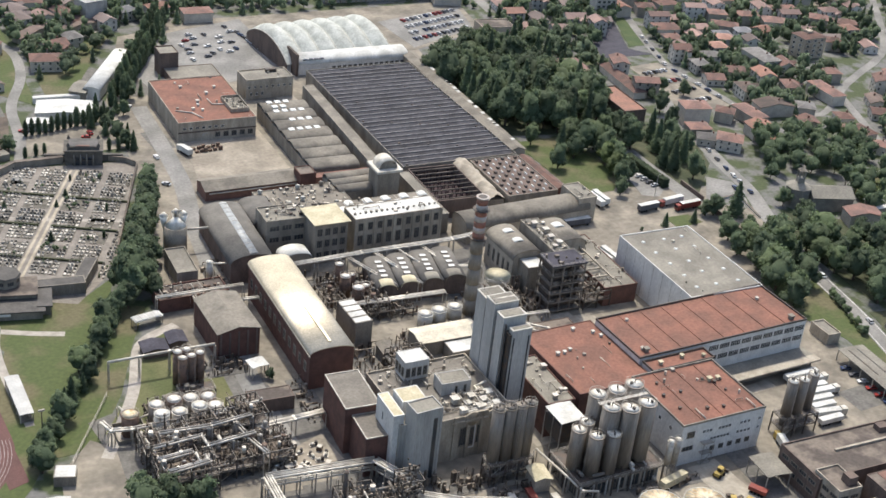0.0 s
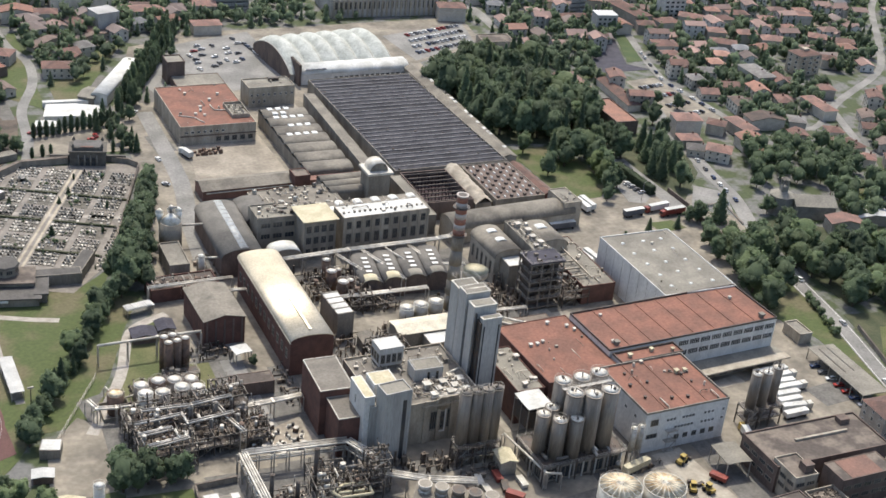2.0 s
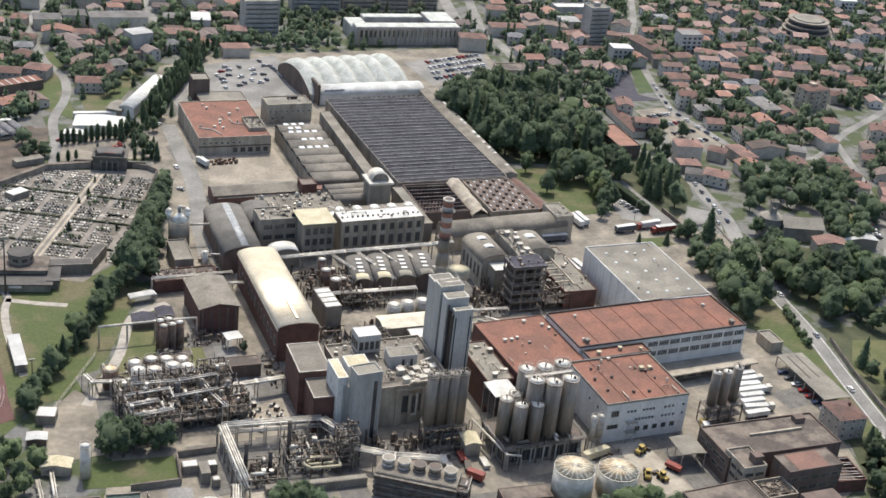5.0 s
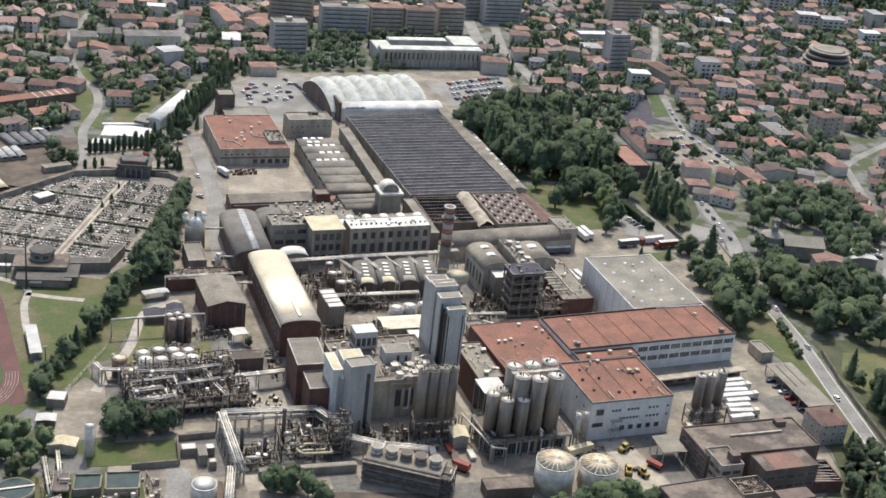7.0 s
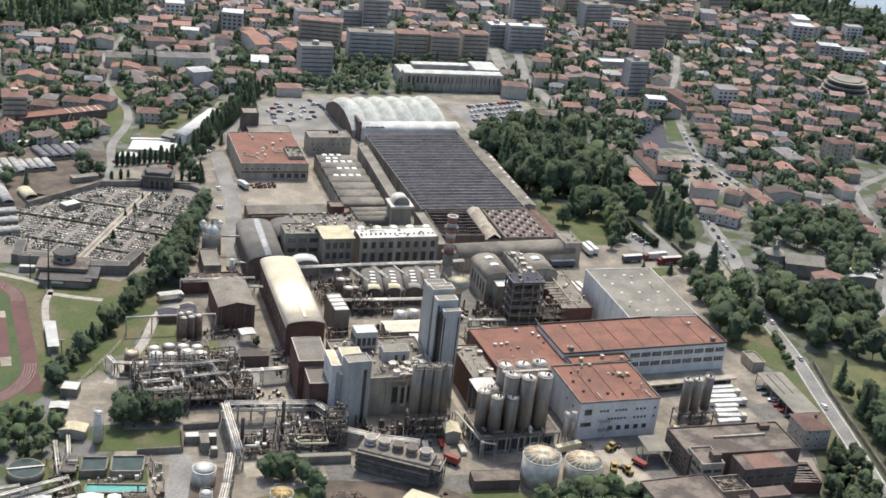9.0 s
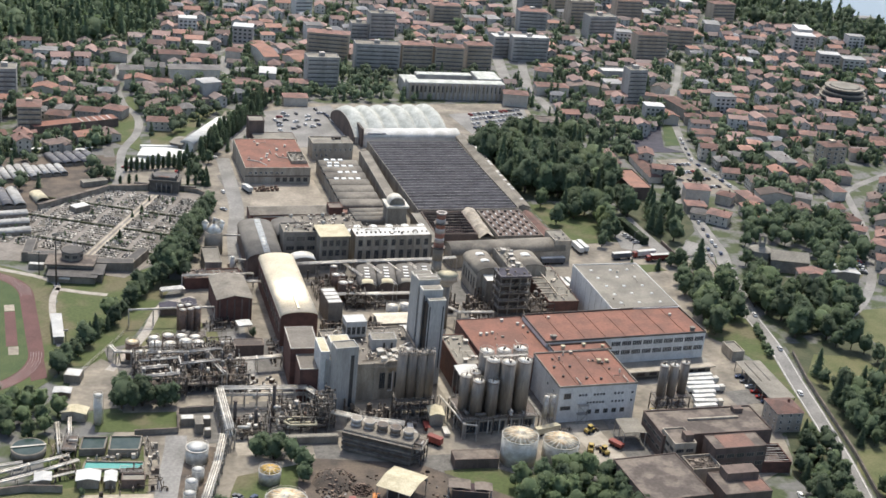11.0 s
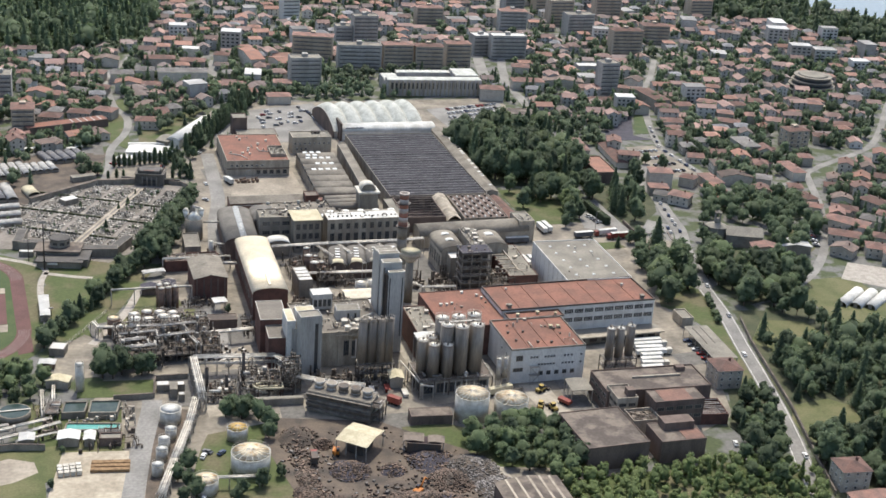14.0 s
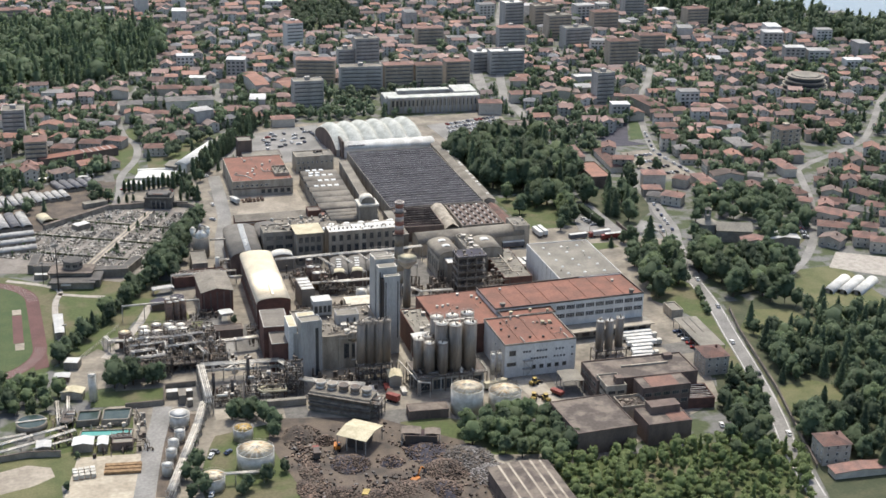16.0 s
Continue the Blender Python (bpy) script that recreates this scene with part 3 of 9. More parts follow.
strip("road_9", [(-104, -26), (-106, -36), (-113, -62), (-121, -97), (-128, -128)], 8, 0.15, M_ROAD, "concrete lane beside the basins")

sheet("pavement_14", [(-137, 28), (-124, 41), (-118, 34), (-122, -1), (-143, -2)], 0.132, M_CONC, "pale concrete yard beside the hedge")
sheet("pavement_15", [(-104, -32), (-91, -37), (-99, -68), (-111, -101), (-117, -99)], 0.135, M_EARTH, "dark ground round the small tanks")
strip("pavement_16", [(-84, -45), (-94, -66), (-104, -96)], 6, 0.14, M_CONC, "concrete lane beside the pipe bridge")
sheet("pavement_17", [(-80, 9), (-55, 17), (-54, 2), (-79, 2)], 0.14, M_DUST, "dusty equipment yard")
sheet("lawn_15", [(-176, -54), (-149, -57), (-150, -92), (-176, -90)], 0.13, M_DRY, "dry grass round an old basin")
sheet("sand_3", [(-176, -64), (-161, -60.5), (-152.5, -65), (-151.5, -72.5), (-160, -77.5), (-176, -81)], 0.16, M_DUST, "pale bed of a dry basin")
sheet("pavement_18", [(-92, 251), (-44, 246), (-38, 290), (-86, 272)], 0.1, M_CONC, "paved forecourt of the cemetery")
strip("road_13", [(-60, 470), (30, 545), (120, 575), (300, 600), (480, 560), (620, 520)], 5, 0.135, M_ROAD, "broad street through the far town")
strip("road_14", [(300, 600), (350, 740), (420, 900)], 6, 0.13, M_ROAD, "straight street to the lake")
strip("road_15", [(330, 430), (420, 470), (560, 500)], 4, 0.13, M_ROAD, "street between the far houses")
# patched and stained yard surfaces
rp = random.Random(19)
M_PATCHPALE = mat("pale_concrete_slab", (0.36, 0.325, 0.265), (0.27, 0.24, 0.195), scale=0.2, fine=0.8, bump=0)
for k in range(46):
    x, y = rp.uniform(-100, 150), rp.choice([rp.uniform(-110, 60), rp.uniform(-110, 380)])
    a, b, q = rp.uniform(2, 9), rp.uniform(4, 24), rp.uniform(-0.12, 0.05) + rp.choice([0, 0, 1.571])
    c, d = Vector((math.cos(q), math.sin(q))), Vector((-math.sin(q), math.cos(q)))
    o = Vector((x, y))
    sheet("pavement_%d" % (20 + k), [tuple(o - c * a - d * b), tuple(o + c * a - d * b), tuple(o + c * a + d * b), tuple(o - c * a + d * b)], 0.072 + 0.0005 * k, M_PATCH if k % 3 else M_PATCHPALE, "patched and stained yard surface")
# dark sheets under plant and racks: their shadow is put into the ground colour
sheet("pavement_66", [(-122, 50), (-62, 66), (-56, 12), (-118, -2)], 0.1, M_PATCH, "dark ground of the process plant, shadow put into its colour")
sheet("pavement_67", [(-96, -4), (-40, -10), (-40, -34), (-94, -34)], 0.1, M_PATCH, "dark ground beneath the pipe racks, shadow put into its colour")

# ---- trees ----
UP = Vector((0, 0, 1))


class Leaves:
    """Leaf clumps whose shading follows the crown's rounded lumps."""

    def __init__(self, seed):
        self.r, self.s, self.n = random.Random(seed), Shape(), []
        self.s.smooth = True

    def clump(self, p, d, k):
        r = self.r
        t = (d + Vector((r.gauss(0, 0.5), r.gauss(0, 0.5), r.gauss(0.1, 0.5)))).normalized()
        u = t.orthogonal().normalized()
        w = t.cross(u)
        a = r.uniform(0, 6.283)
        u, w = u * math.cos(a) + w * math.sin(a), w * math.cos(a) - u * math.sin(a)
        self.s.add([tuple(p + u * k), tuple(p + w * k * 0.8), tuple(p - u * k), tuple(p - w * k * 0.8)], [(0, 1, 2, 3)])
        self.n += [tuple((d * 0.6 + t * 0.4 + UP * 0.55).normalized())] * 4

    def core(self, c, rx, rz, n=8, m=5):
        """A filled body inside a lump of leaves."""
        v = []
        for j in range(m + 1):
            b = math.pi * j / m
            for i in range(n):
                a = 2 * math.pi * i / n
                d = Vector((math.sin(b) * math.cos(a), math.sin(b) * math.sin(a), math.cos(b)))
                v.append(tuple(c + Vector((d.x * rx, d.y * rx, d.z * rz)) * self.r.uniform(0.85, 1.1)))
                self.n.append(tuple((d + UP * 0.4).normalized()))
        self.s.add(v, [(j * n + i, (j + 1) * n + i, (j + 1) * n + (i + 1) % n, j * n + (i + 1) % n) for j in range(m) for i in range(n)])

    def tree(self, x, y, h, kind, spread, clumps):
        r, o = self.r, Vector((x, y, 0))
        if kind == "round":
            lumps = []
            for k in range(22 if clumps > 300 else 8 if clumps > 100 else 4 if clumps > 40 else 3):
                z, a = r.triangular(0.18, 0.86, 0.45), r.uniform(0, 6.283)
                q = 0.27 * spread * math.sin(math.pi * min(1, 0.2 + z * 0.8)) ** 0.7 * math.sqrt(r.random())
                lumps.append(Vector((q * math.cos(a), q * math.sin(a), z)) * h)
            grow = 0.66 if clumps > 300 else 0.95 if clumps > 100 else 1.2 if clumps > 40 else 1.45
            if clumps > 40:
                self.core(o + Vector((0, 0, 0.5 * h)), 0.23 * h * spread, 0.36 * h, *((7, 5) if clumps > 300 else (6, 3)))
            for c in lumps:
                self.core(o + c, 0.15 * h * grow, 0.145 * h * grow, *((6, 4) if clumps > 300 else (5, 3)))
            for i in range(clumps):
                c = r.choice(lumps)
                d = Vector((r.gauss(0, 1), r.gauss(0, 1), r.gauss(0.3, 1))).normalized()
                p = c + d * (h * grow * r.uniform(0.13, 0.215))
                p.z = max(0.06 * h, p.z)
                mid = (p - Vector((0, 0, 0.5 * h))).normalized()
                self.clump(o + p, (d * 0.4 + mid * 0.9).normalized(), h * r.uniform(0.016, 0.036) * (900 / clumps) ** 0.38)
        else:
            w, e = (0.26, 0.85) if kind == "cone" else (0.115, 0.0)
            w *= spread
            rings = 5 if clumps > 120 else 3
            for k in range(rings):
                z = 0.15 + 0.64 / (rings - 1) * k
                q = w * ((1 - z) ** e if e else math.sin(math.pi * (0.12 + z * 0.86)) ** 0.6)
                self.core(o + Vector((0, 0, z * h)), q * h * 0.85, 0.7 / rings * h, *((7, 4) if rings > 3 else (5, 3)))
            for i in range(clumps):
                z = r.random() ** (1.4 if e else 1.0)
                a = r.uniform(0, 6.283)
                q = w * ((1 - z) ** e * (0.82 + 0.18 * math.sin(z * 34)) if e else math.sin(math.pi * min(1, 0.12 + z * 0.86)) ** 0.6) * r.uniform(0.7, 1.08) + 0.012
                d = Vector((math.cos(a), math.sin(a), 0.45)).normalized()
                self.clump(o + Vector((q * math.cos(a), q * math.sin(a), 0.05 + 0.95 * z)) * h, d, h * r.uniform(0.014, 0.032) * (700 / clumps) ** 0.4)

    def mesh(self, name, material):
        return self.s.mesh(name, material, self.n)


def crown_mesh(name, material, kind, seed, n=850):
    """Foliage as many small tilted leaf clumps round lumpy bodies; height 1, base at 0."""
    f = Leaves(seed)
    f.tree(0, 0, 1.0, kind, 1.0, n)
    return f.mesh(name, material)


def trunk_mesh(kind):
    s = Shape()
    top = 0.35 if kind == "round" else 0.85 if kind == "cone" else 0.6
    s.cyl(0, 0, 0, top, 0.028, 0.008 if kind != "round" else 0.02, 7)
    if kind == "round":
        for k in range(5):
            a = k * 1.256 + 0.4
            s.bar((0, 0, top * 0.8), (0.2 * math.cos(a), 0.2 * math.sin(a), 0.55 + 0.03 * k), 0.010, 5)
    return s.mesh("trunk", M_BARK)


TRUNK = {k: trunk_mesh(k) for k in ("round", "cone", "slim")}
CROWN = {"round": [crown_mesh("crown", M_LEAF, "round", k) for k in range(6)], "dark": [crown_mesh("crown", M_LEAFDARK, "round", 20 + k) for k in range(5)],
         "cone": [crown_mesh("crown", M_LEAFDARK, "cone", 40 + k) for k in range(5)], "slim": [crown_mesh("crown", M_LEAFDARK, "slim", 60 + k, 600) for k in range(3)],
         "light": [crown_mesh("crown", M_LEAFLIGHT, "round", 80 + k) for k in range(4)]}
TREE_LABEL = {"round": ("broadleaf_tree", "full green broadleaf tree in summer leaf"), "dark": ("broadleaf_tree", "dense dark green broadleaf tree"), "cone": ("conifer_tree", "tall dark conifer with a pointed crown"),
              "slim": ("cypress_tree", "slim dark columnar cypress"), "light": ("broadleaf_tree", "light green young tree")}
trees_made = 0


def tree(x, y, h, kind, spread=1.0, group=""):
    global trees_made
    trees_made += 1
    name, label = TREE_LABEL[kind] if "hedge" not in group else ("hedge_shrub", "dense dark green hedge shrub")
    root = thing(name, label, "tree", x, y, rnd.uniform(0, 360), group)
    k = {"dark": "round", "light": "round"}.get(kind, kind)
    size = Matrix.Diagonal((h * spread, h * spread * rnd.uniform(0.9, 1.1), h, 1))
    part("trunk", TRUNK[k], None, root, at=size)
    part("crown", rnd.choice(CROWN[kind]), None, root, at=size)
    return root


def wood(name, label, spots, lo, hi, material, cone=0.3, seed=3, clumps=150):
    """Far or dense woods that nobody could count, as one mesh."""
    f = Leaves(seed)
    for x, y in spots:
        h = f.r.uniform(lo, hi)
        f.tree(x, y, h, "cone" if f.r.random() < cone else "round", f.r.uniform(0.9, 1.25), clumps)
    s = Shape()
    for x, y in spots:
        s.bar((x, y, 0), (x, y, lo * 0.5), lo * 0.02, 4)
    ob = tagged(new(name, f.mesh(name, material)), label, "trees", kind="stuff")
    tagged(part("trunks", s, M_BARK, ob), kind="stuff")
    return ob


# ---- helpers for plant and fittings ----
M_PLANT = mat("weathered_plant_pipes", (0.215, 0.182, 0.145), (0.075, 0.056, 0.044), rough=0.7, metal=0.1, scale=0.5, island=0.75, bump=0)
M_PLANTPALE = mat("pale_roof_ducts", (0.50, 0.46, 0.39), (0.24, 0.205, 0.165), rough=0.65, metal=0.1, scale=0.4, island=0.6, bump=0)

def vents(root, spots, z, material=None, size=1.1):
    """Small roof ventilators, one part each."""
    for x, y in spots:
        k = size * rnd.uniform(0.8, 1.2)
        s = Shape().box(x - k * 0.4, x + k * 0.4, y - k * 0.4, y + k * 0.4, z, z + k * 0.7).box(x - k * 0.55, x + k * 0.55, y - k * 0.55, y + k * 0.55, z + k * 0.7, z + k * 0.9)
        part("roof_vent", s, material or M_STEEL, root)


def skylights(root, spots, z, w=1.4, d=1.4, h=0.35):
    for x, y in spots:
        s = Shape()
        s.add([(x - w / 2, y - d / 2, z), (x + w / 2, y - d / 2, z), (x + w / 2, y + d / 2, z), (x - w / 2, y + d / 2, z), (x - w * 0.35, y - d * 0.35, z + h), (x + w * 0.35, y - d * 0.35, z + h), (x + w * 0.35, y + d * 0.35, z + h), (x - w * 0.35, y + d * 0.35, z + h)],
              [(4, 5, 6, 7), (0, 1, 5, 4), (1, 2, 6, 5), (2, 3, 7, 6), (3, 0, 4, 7), (3, 2, 1, 0)])
        part("skylight", s, M_SKYGLASS, root, "white skylight dome")


def grid_spots(w, d, nx, ny, jitter=0.0):
    return [((i + 0.5) / nx * w - w / 2 + rnd.uniform(-jitter, jitter), (j + 0.5) / ny * d - d / 2 + rnd.uniform(-jitter, jitter)) for i in range(nx) for j in range(ny)]


def railing(root, x0, x1, y0, y1, z, h=1.1, step=2.0):
    """A pipe rail round a rectangle."""
    s = Shape()
    c = [(x0, y0), (x1, y0), (x1, y1), (x0, y1)]
    for (a, b), (e, f) in zip(c, c[1:] + c[:1]):
        for k in (0.5, 1.0):
            s.bar((a, b, z + h * k), (e, f, z + h * k), 0.05, 4)
        n = max(1, int(math.hypot(e - a, f - b) / step))
        for k in range(n):
            px, py = a + (e - a) * k / n, b + (f - b) * k / n
            s.bar((px, py, z), (px, py, z + h), 0.05, 4)
    tagged(part("railing", s, M_STEEL, root), kind="stuff")


def clutter(root, x0, x1, y0, y1, z, n, seed, tall=1.6, material=None):
    """Small ducts, boxes and pipe runs spread over a roof or a yard."""
    s, r = Shape(), random.Random(seed)
    for _ in range(n):
        x, y, k = r.uniform(x0, x1), r.uniform(y0, y1), r.random()
        if k < 0.3:
            a = r.uniform(0.25, 0.8)
            s.box(x - a, x + a, y - a * 0.8, y + a * 0.8, z, z + r.uniform(0.4, tall))
        elif k < 0.5:
            s.cyl(x, y, z, z + r.uniform(0.5, tall * 1.5), r.uniform(0.12, 0.5), None, 7)
        else:
            h, a = z + r.uniform(0.25, tall), r.choice([(1, 0), (0, 1)])
            q = r.uniform(1.5, 7.0)
            ex, ey = max(x0, min(x1, x + a[0] * q)), max(y0, min(y1, y + a[1] * q))
            if abs(ex - x) + abs(ey - y) > 0.6:
                rad = r.choice([0.07, 0.1, 0.15, 0.22])
                s.bar((x, y, h), (ex, ey, h), rad, 6)
                s.bar((x, y, z), (x, y, h), rad, 5).bar((ex, ey, z), (ex, ey, h), rad, 5)
    tagged(part("pipework", s, material or M_PLANT, root, "small ducts and pipes"), kind="stuff")


def pipe_line(pts, r, root, material=None):
    """One pipe with mitred bends along points."""
    s = Shape()
    for p, q in zip(pts, pts[1:]):
        s.bar(p, q, r, 10)
    for p in pts[1:-1]:
        s.cyl(p[0], p[1], p[2] - r, p[2] + r, r * 1.08, None, 10)
    part("pipe", s, material or M_PIPE, root)


def pipe_bridge(pts, z, n=2, r=0.35, gap=0.9, step=18, label="raised pipe bridge on steel posts", post=True, beam=True, z0=0.0, skin=None):
    """Pipes side by side along a line of plan points, on portal posts."""
    root = thing("pipe_bridge", label, "pipework", z=z0)
    for k in range(n):
        off = (k - (n - 1) / 2) * gap
        left, right = ribbon(pts, 2 * abs(off) + 1e-6)
        line = left if off >= 0 else right
        pipe_line([(x, y, z - z0 + 0.2 * (k % 2)) for x, y in line], r * (1 if k % 2 == 0 else 0.7), root, skin)
    half = (n - 1) / 2 * gap + r + 0.3
    for (ax, ay), (bx, by) in zip(pts, pts[1:]):
        d = math.hypot(bx - ax, by - ay)
        m = max(1, round(d / step))
        ux, uy = (bx - ax) / d, (by - ay) / d
        for k in range(m + 1):
            x, y = ax + ux * d * k / m, ay + uy * d * k / m
            if post:
                for sgn in (-1, 1):
                    px, py = x - uy * half * sgn, y + ux * half * sgn
                    part("post", Shape().box(px - 0.15, px + 0.15, py - 0.15, py + 0.15, 0, z - z0 - 0.2), M_STEEL, root)
            if beam and n > 1:
                part("crossbeam", Shape().bar((x - uy * half, y + ux * half, z - z0 - 0.45), (x + uy * half, y - ux * half, z - z0 - 0.45), 0.16, 4), M_STEEL, root)
    return root


def tank(x, y, r, h, label="round white storage tank", shell=None, roof=None, z=0.0, cone=0.5, ladder=True, rail=True, name="storage_tank", group="", legs=0.0, ribs=0):
    root = thing(name, label, "tank", x, y, rnd.uniform(0, 360), group, z=z)
    shell, roof = shell or M_TANKWHITE, roof or M_SILOTOP
    n = 28 if r > 4 else 18
    part("shell", Shape().cyl(0, 0, legs, h, r, None, n), shell, root)
    part("roof", Shape().cyl(0, 0, h, h + cone, r + 0.08, 0, n), roof, root)
    part("rim", Shape().cyl(0, 0, h - 0.25, h + 0.05, r + 0.12, None, n), shell, root)
    for k in range(ribs):
        a = 2 * math.pi * k / ribs
        part("roof_rib", Shape().bar((0, 0, h + cone + 0.05), (r * math.cos(a), r * math.sin(a), h + 0.12), 0.1, 4), shell, root)
    if legs:
        for k in range(4):
            a = math.pi / 4 + k * math.pi / 2
            part("leg", Shape().bar((r * 0.8 * math.cos(a), r * 0.8 * math.sin(a), 0), (r * 0.8 * math.cos(a), r * 0.8 * math.sin(a), legs), 0.15, 5), M_STEEL, root)
        part("hopper", Shape().cyl(0, 0, max(0.3, legs - r), legs, 0.3, r, n), shell, root)
    if ladder:
        s = Shape()
        for sx in (-0.25, 0.25):
            s.bar((r + 0.25, sx, 0.1), (r + 0.25, sx, h + 0.9), 0.04, 4)
        for k in range(int(h / 0.9)):
            s.bar((r + 0.25, -0.25, 0.5 + k * 0.9), (r + 0.25, 0.25, 0.5 + k * 0.9), 0.03, 4)
        part("ladder", s, M_STEEL, root)
    if name == "silo" and r > 1.5:
        part("head_pipe", Shape().bar((0, 0, h + cone), (0, 0, h + cone + 1.3), 0.22, 6).bar((0, 0, h + cone + 1.2), (r * 0.8, 0, h + cone + 1.0), 0.18, 6).box(-r * 0.55, -r * 0.25, -0.3, 0.3, h + 0.1, h + 1.1), M_GREYSTEEL, root)
    if rail:
        s = Shape()
        m = 14
        for k in range(m):
            a, b = 2 * math.pi * k / m, 2 * math.pi * (k + 1) / m
            p, q = (r * math.cos(a), r * math.sin(a)), (r * math.cos(b), r * math.sin(b))
            s.bar((*p, h), (*p, h + 1), 0.04, 4).bar((*p, h + 1), (*q, h + 1), 0.05, 4)
        tagged(part("railing", s, M_STEEL, root), kind="stuff")
    return root


def steel_frame(x, y, turn, w, d, floors, fh, nx=3, ny=2, label="open steel process structure", deck=None, brace=True, plant=0.5, z=0.0, open_top=False, tangle=0):
    """Columns, beams and grating decks, with small plant on the decks."""
    root = thing("steel_structure", label, "structure", x, y, turn, z=z)
    xs = [-w / 2 + w * i / (nx - 1) for i in range(nx)]
    ys = [-d / 2 + d * j / (ny - 1) for j in range(ny)]
    top = floors * fh
    for px in xs:
        for py in ys:
            part("column", Shape().box(px - 0.18, px + 0.18, py - 0.18, py + 0.18, 0, top), M_DARKFRAME, root)
    for k in range(1, floors + 1):
        zz = k * fh
        for py in ys:
            part("beam", Shape().box(-w / 2, w / 2, py - 0.12, py + 0.12, zz - 0.4, zz), M_GREYSTEEL, root)
        for px in xs:
            part("beam", Shape().box(px - 0.12, px + 0.12, -d / 2, d / 2, zz - 0.4, zz - 0.02), M_GREYSTEEL, root)
        if deck is not False and (k == floors or k % 2 == 0 or floors < 3) and not (open_top and k == floors):
            part("deck", Shape().box(-w / 2 + 0.3, w / 2 - 0.3, -d / 2 + 0.3, d / 2 - 0.3, zz, zz + 0.08), deck or M_DARKFRAME, root)
            railing(root, -w / 2, w / 2, -d / 2, d / 2, zz, 1.1, 2.5)
        if brace:
            part("brace", Shape().bar((xs[0], ys[0], zz - fh), (xs[1], ys[0], zz), 0.08, 4), M_STEEL, root)
    r = random.Random(int(x * 13 + y * 7))
    if tangle:
        q = Shape()
        for k in range(tangle):
            px, py, pz = r.uniform(-w / 2, w / 2), r.uniform(-d / 2, d / 2), r.uniform(0.5, top + 1.5)
            ax, ln, rad = r.choice([0, 0, 1, 1, 2, 2, 2]), r.uniform(1.2, 5.0), r.choice([0.07, 0.1, 0.16, 0.24])
            e = [px, py, pz]
            e[ax] += ln * r.choice([-1, 1])
            e = [max(-w / 2 - 0.5, min(w / 2 + 0.5, e[0])), max(-d / 2 - 0.5, min(d / 2 + 0.5, e[1])), max(0.3, min(top + 3.2, e[2]))]
            if (Vector(e) - Vector((px, py, pz))).length > 0.5:
                q.bar((px, py, pz), e, rad, 6)
                q.cyl(e[0], e[1], e[2] - rad * 1.6, e[2] + rad * 1.6, rad * 1.6, None, 6)
        tagged(part("pipework", q, M_PLANT, root, "tangle of small pipes and valves"), kind="stuff")
    for k in range(int(w * d * plant / 6)):
        px, py, lvl = r.uniform(-w / 2 + 1, w / 2 - 1), r.uniform(-d / 2 + 1, d / 2 - 1), r.randint(0, floors) * fh + 0.08
        q, kind = r.uniform(0.4, 1.0), r.random()
        s = Shape()
        if kind < 0.4:
            s.cyl(px, py, lvl, lvl + r.uniform(1.2, 3.2), q, None, 12).cyl(px, py, lvl + 1.0, lvl + 1.3, q * 1.08, None, 12)
            part("vessel", s, r.choice([M_GREYSTEEL, M_STEEL, M_RUST, M_PIPE]), root)
        elif kind < 0.65:
            a = r.choice([(1, 0), (0, 1)])
            ln = r.uniform(1.2, 2.6)
            s.bar((px - a[0] * ln, py - a[1] * ln, lvl + q + 0.3), (px + a[0] * ln, py + a[1] * ln, lvl + q + 0.3), q * 0.7, 12)
            part("drum", s, r.choice([M_GREYSTEEL, M_STEEL, M_TANKWHITE]), root)
        else:
            a = r.choice([(1, 0), (0, 1)])
            ln = r.uniform(2, 5)
            e = (px + a[0] * ln, py + a[1] * ln, lvl + 0.8)
            s.bar((px, py, lvl + 0.8), e, q * 0.3, 7).bar((px, py, lvl), (px, py, lvl + 0.8), q * 0.3, 7).bar(e, (e[0], e[1], lvl + r.uniform(1.5, 4)), q * 0.3, 7)
            part("pipe", s, r.choice([M_PIPE, M_GREYSTEEL, M_RUST, M_STEEL]), root)
    return root


def open_roof(name, label, x, y, turn, w, d, h, roof, rise=0.0, posts=3):
    """A roof on posts."""
    root = thing(name, label, "shelter", x, y, turn)
    r, a, b = Shape(), w / 2, d / 2
    for sx in (-1, 1):
        v = [(0, -b, h + rise), (0, b, h + rise), (sx * a, b, h), (sx * a, -b, h)]
        v += [(px, py, pz + 0.2) for px, py, pz in v]
        r.add(v, [(0, 1, 2, 3), (4, 5, 6, 7), (0, 1, 5, 4), (1, 2, 6, 5), (2, 3, 7, 6), (3, 0, 4, 7)])
    part("roof", r, roof, root)
    for sx in (-1, 1):
        for k in range(posts):
            py = -b + 0.4 + (2 * b - 0.8) * k / max(1, posts - 1)
            part("post", Shape().box(sx * (a - 0.3) - 0.15, sx * (a - 0.3) + 0.15, py - 0.15, py + 0.15, 0, h + 0.05), M_STEEL, root)
    return root


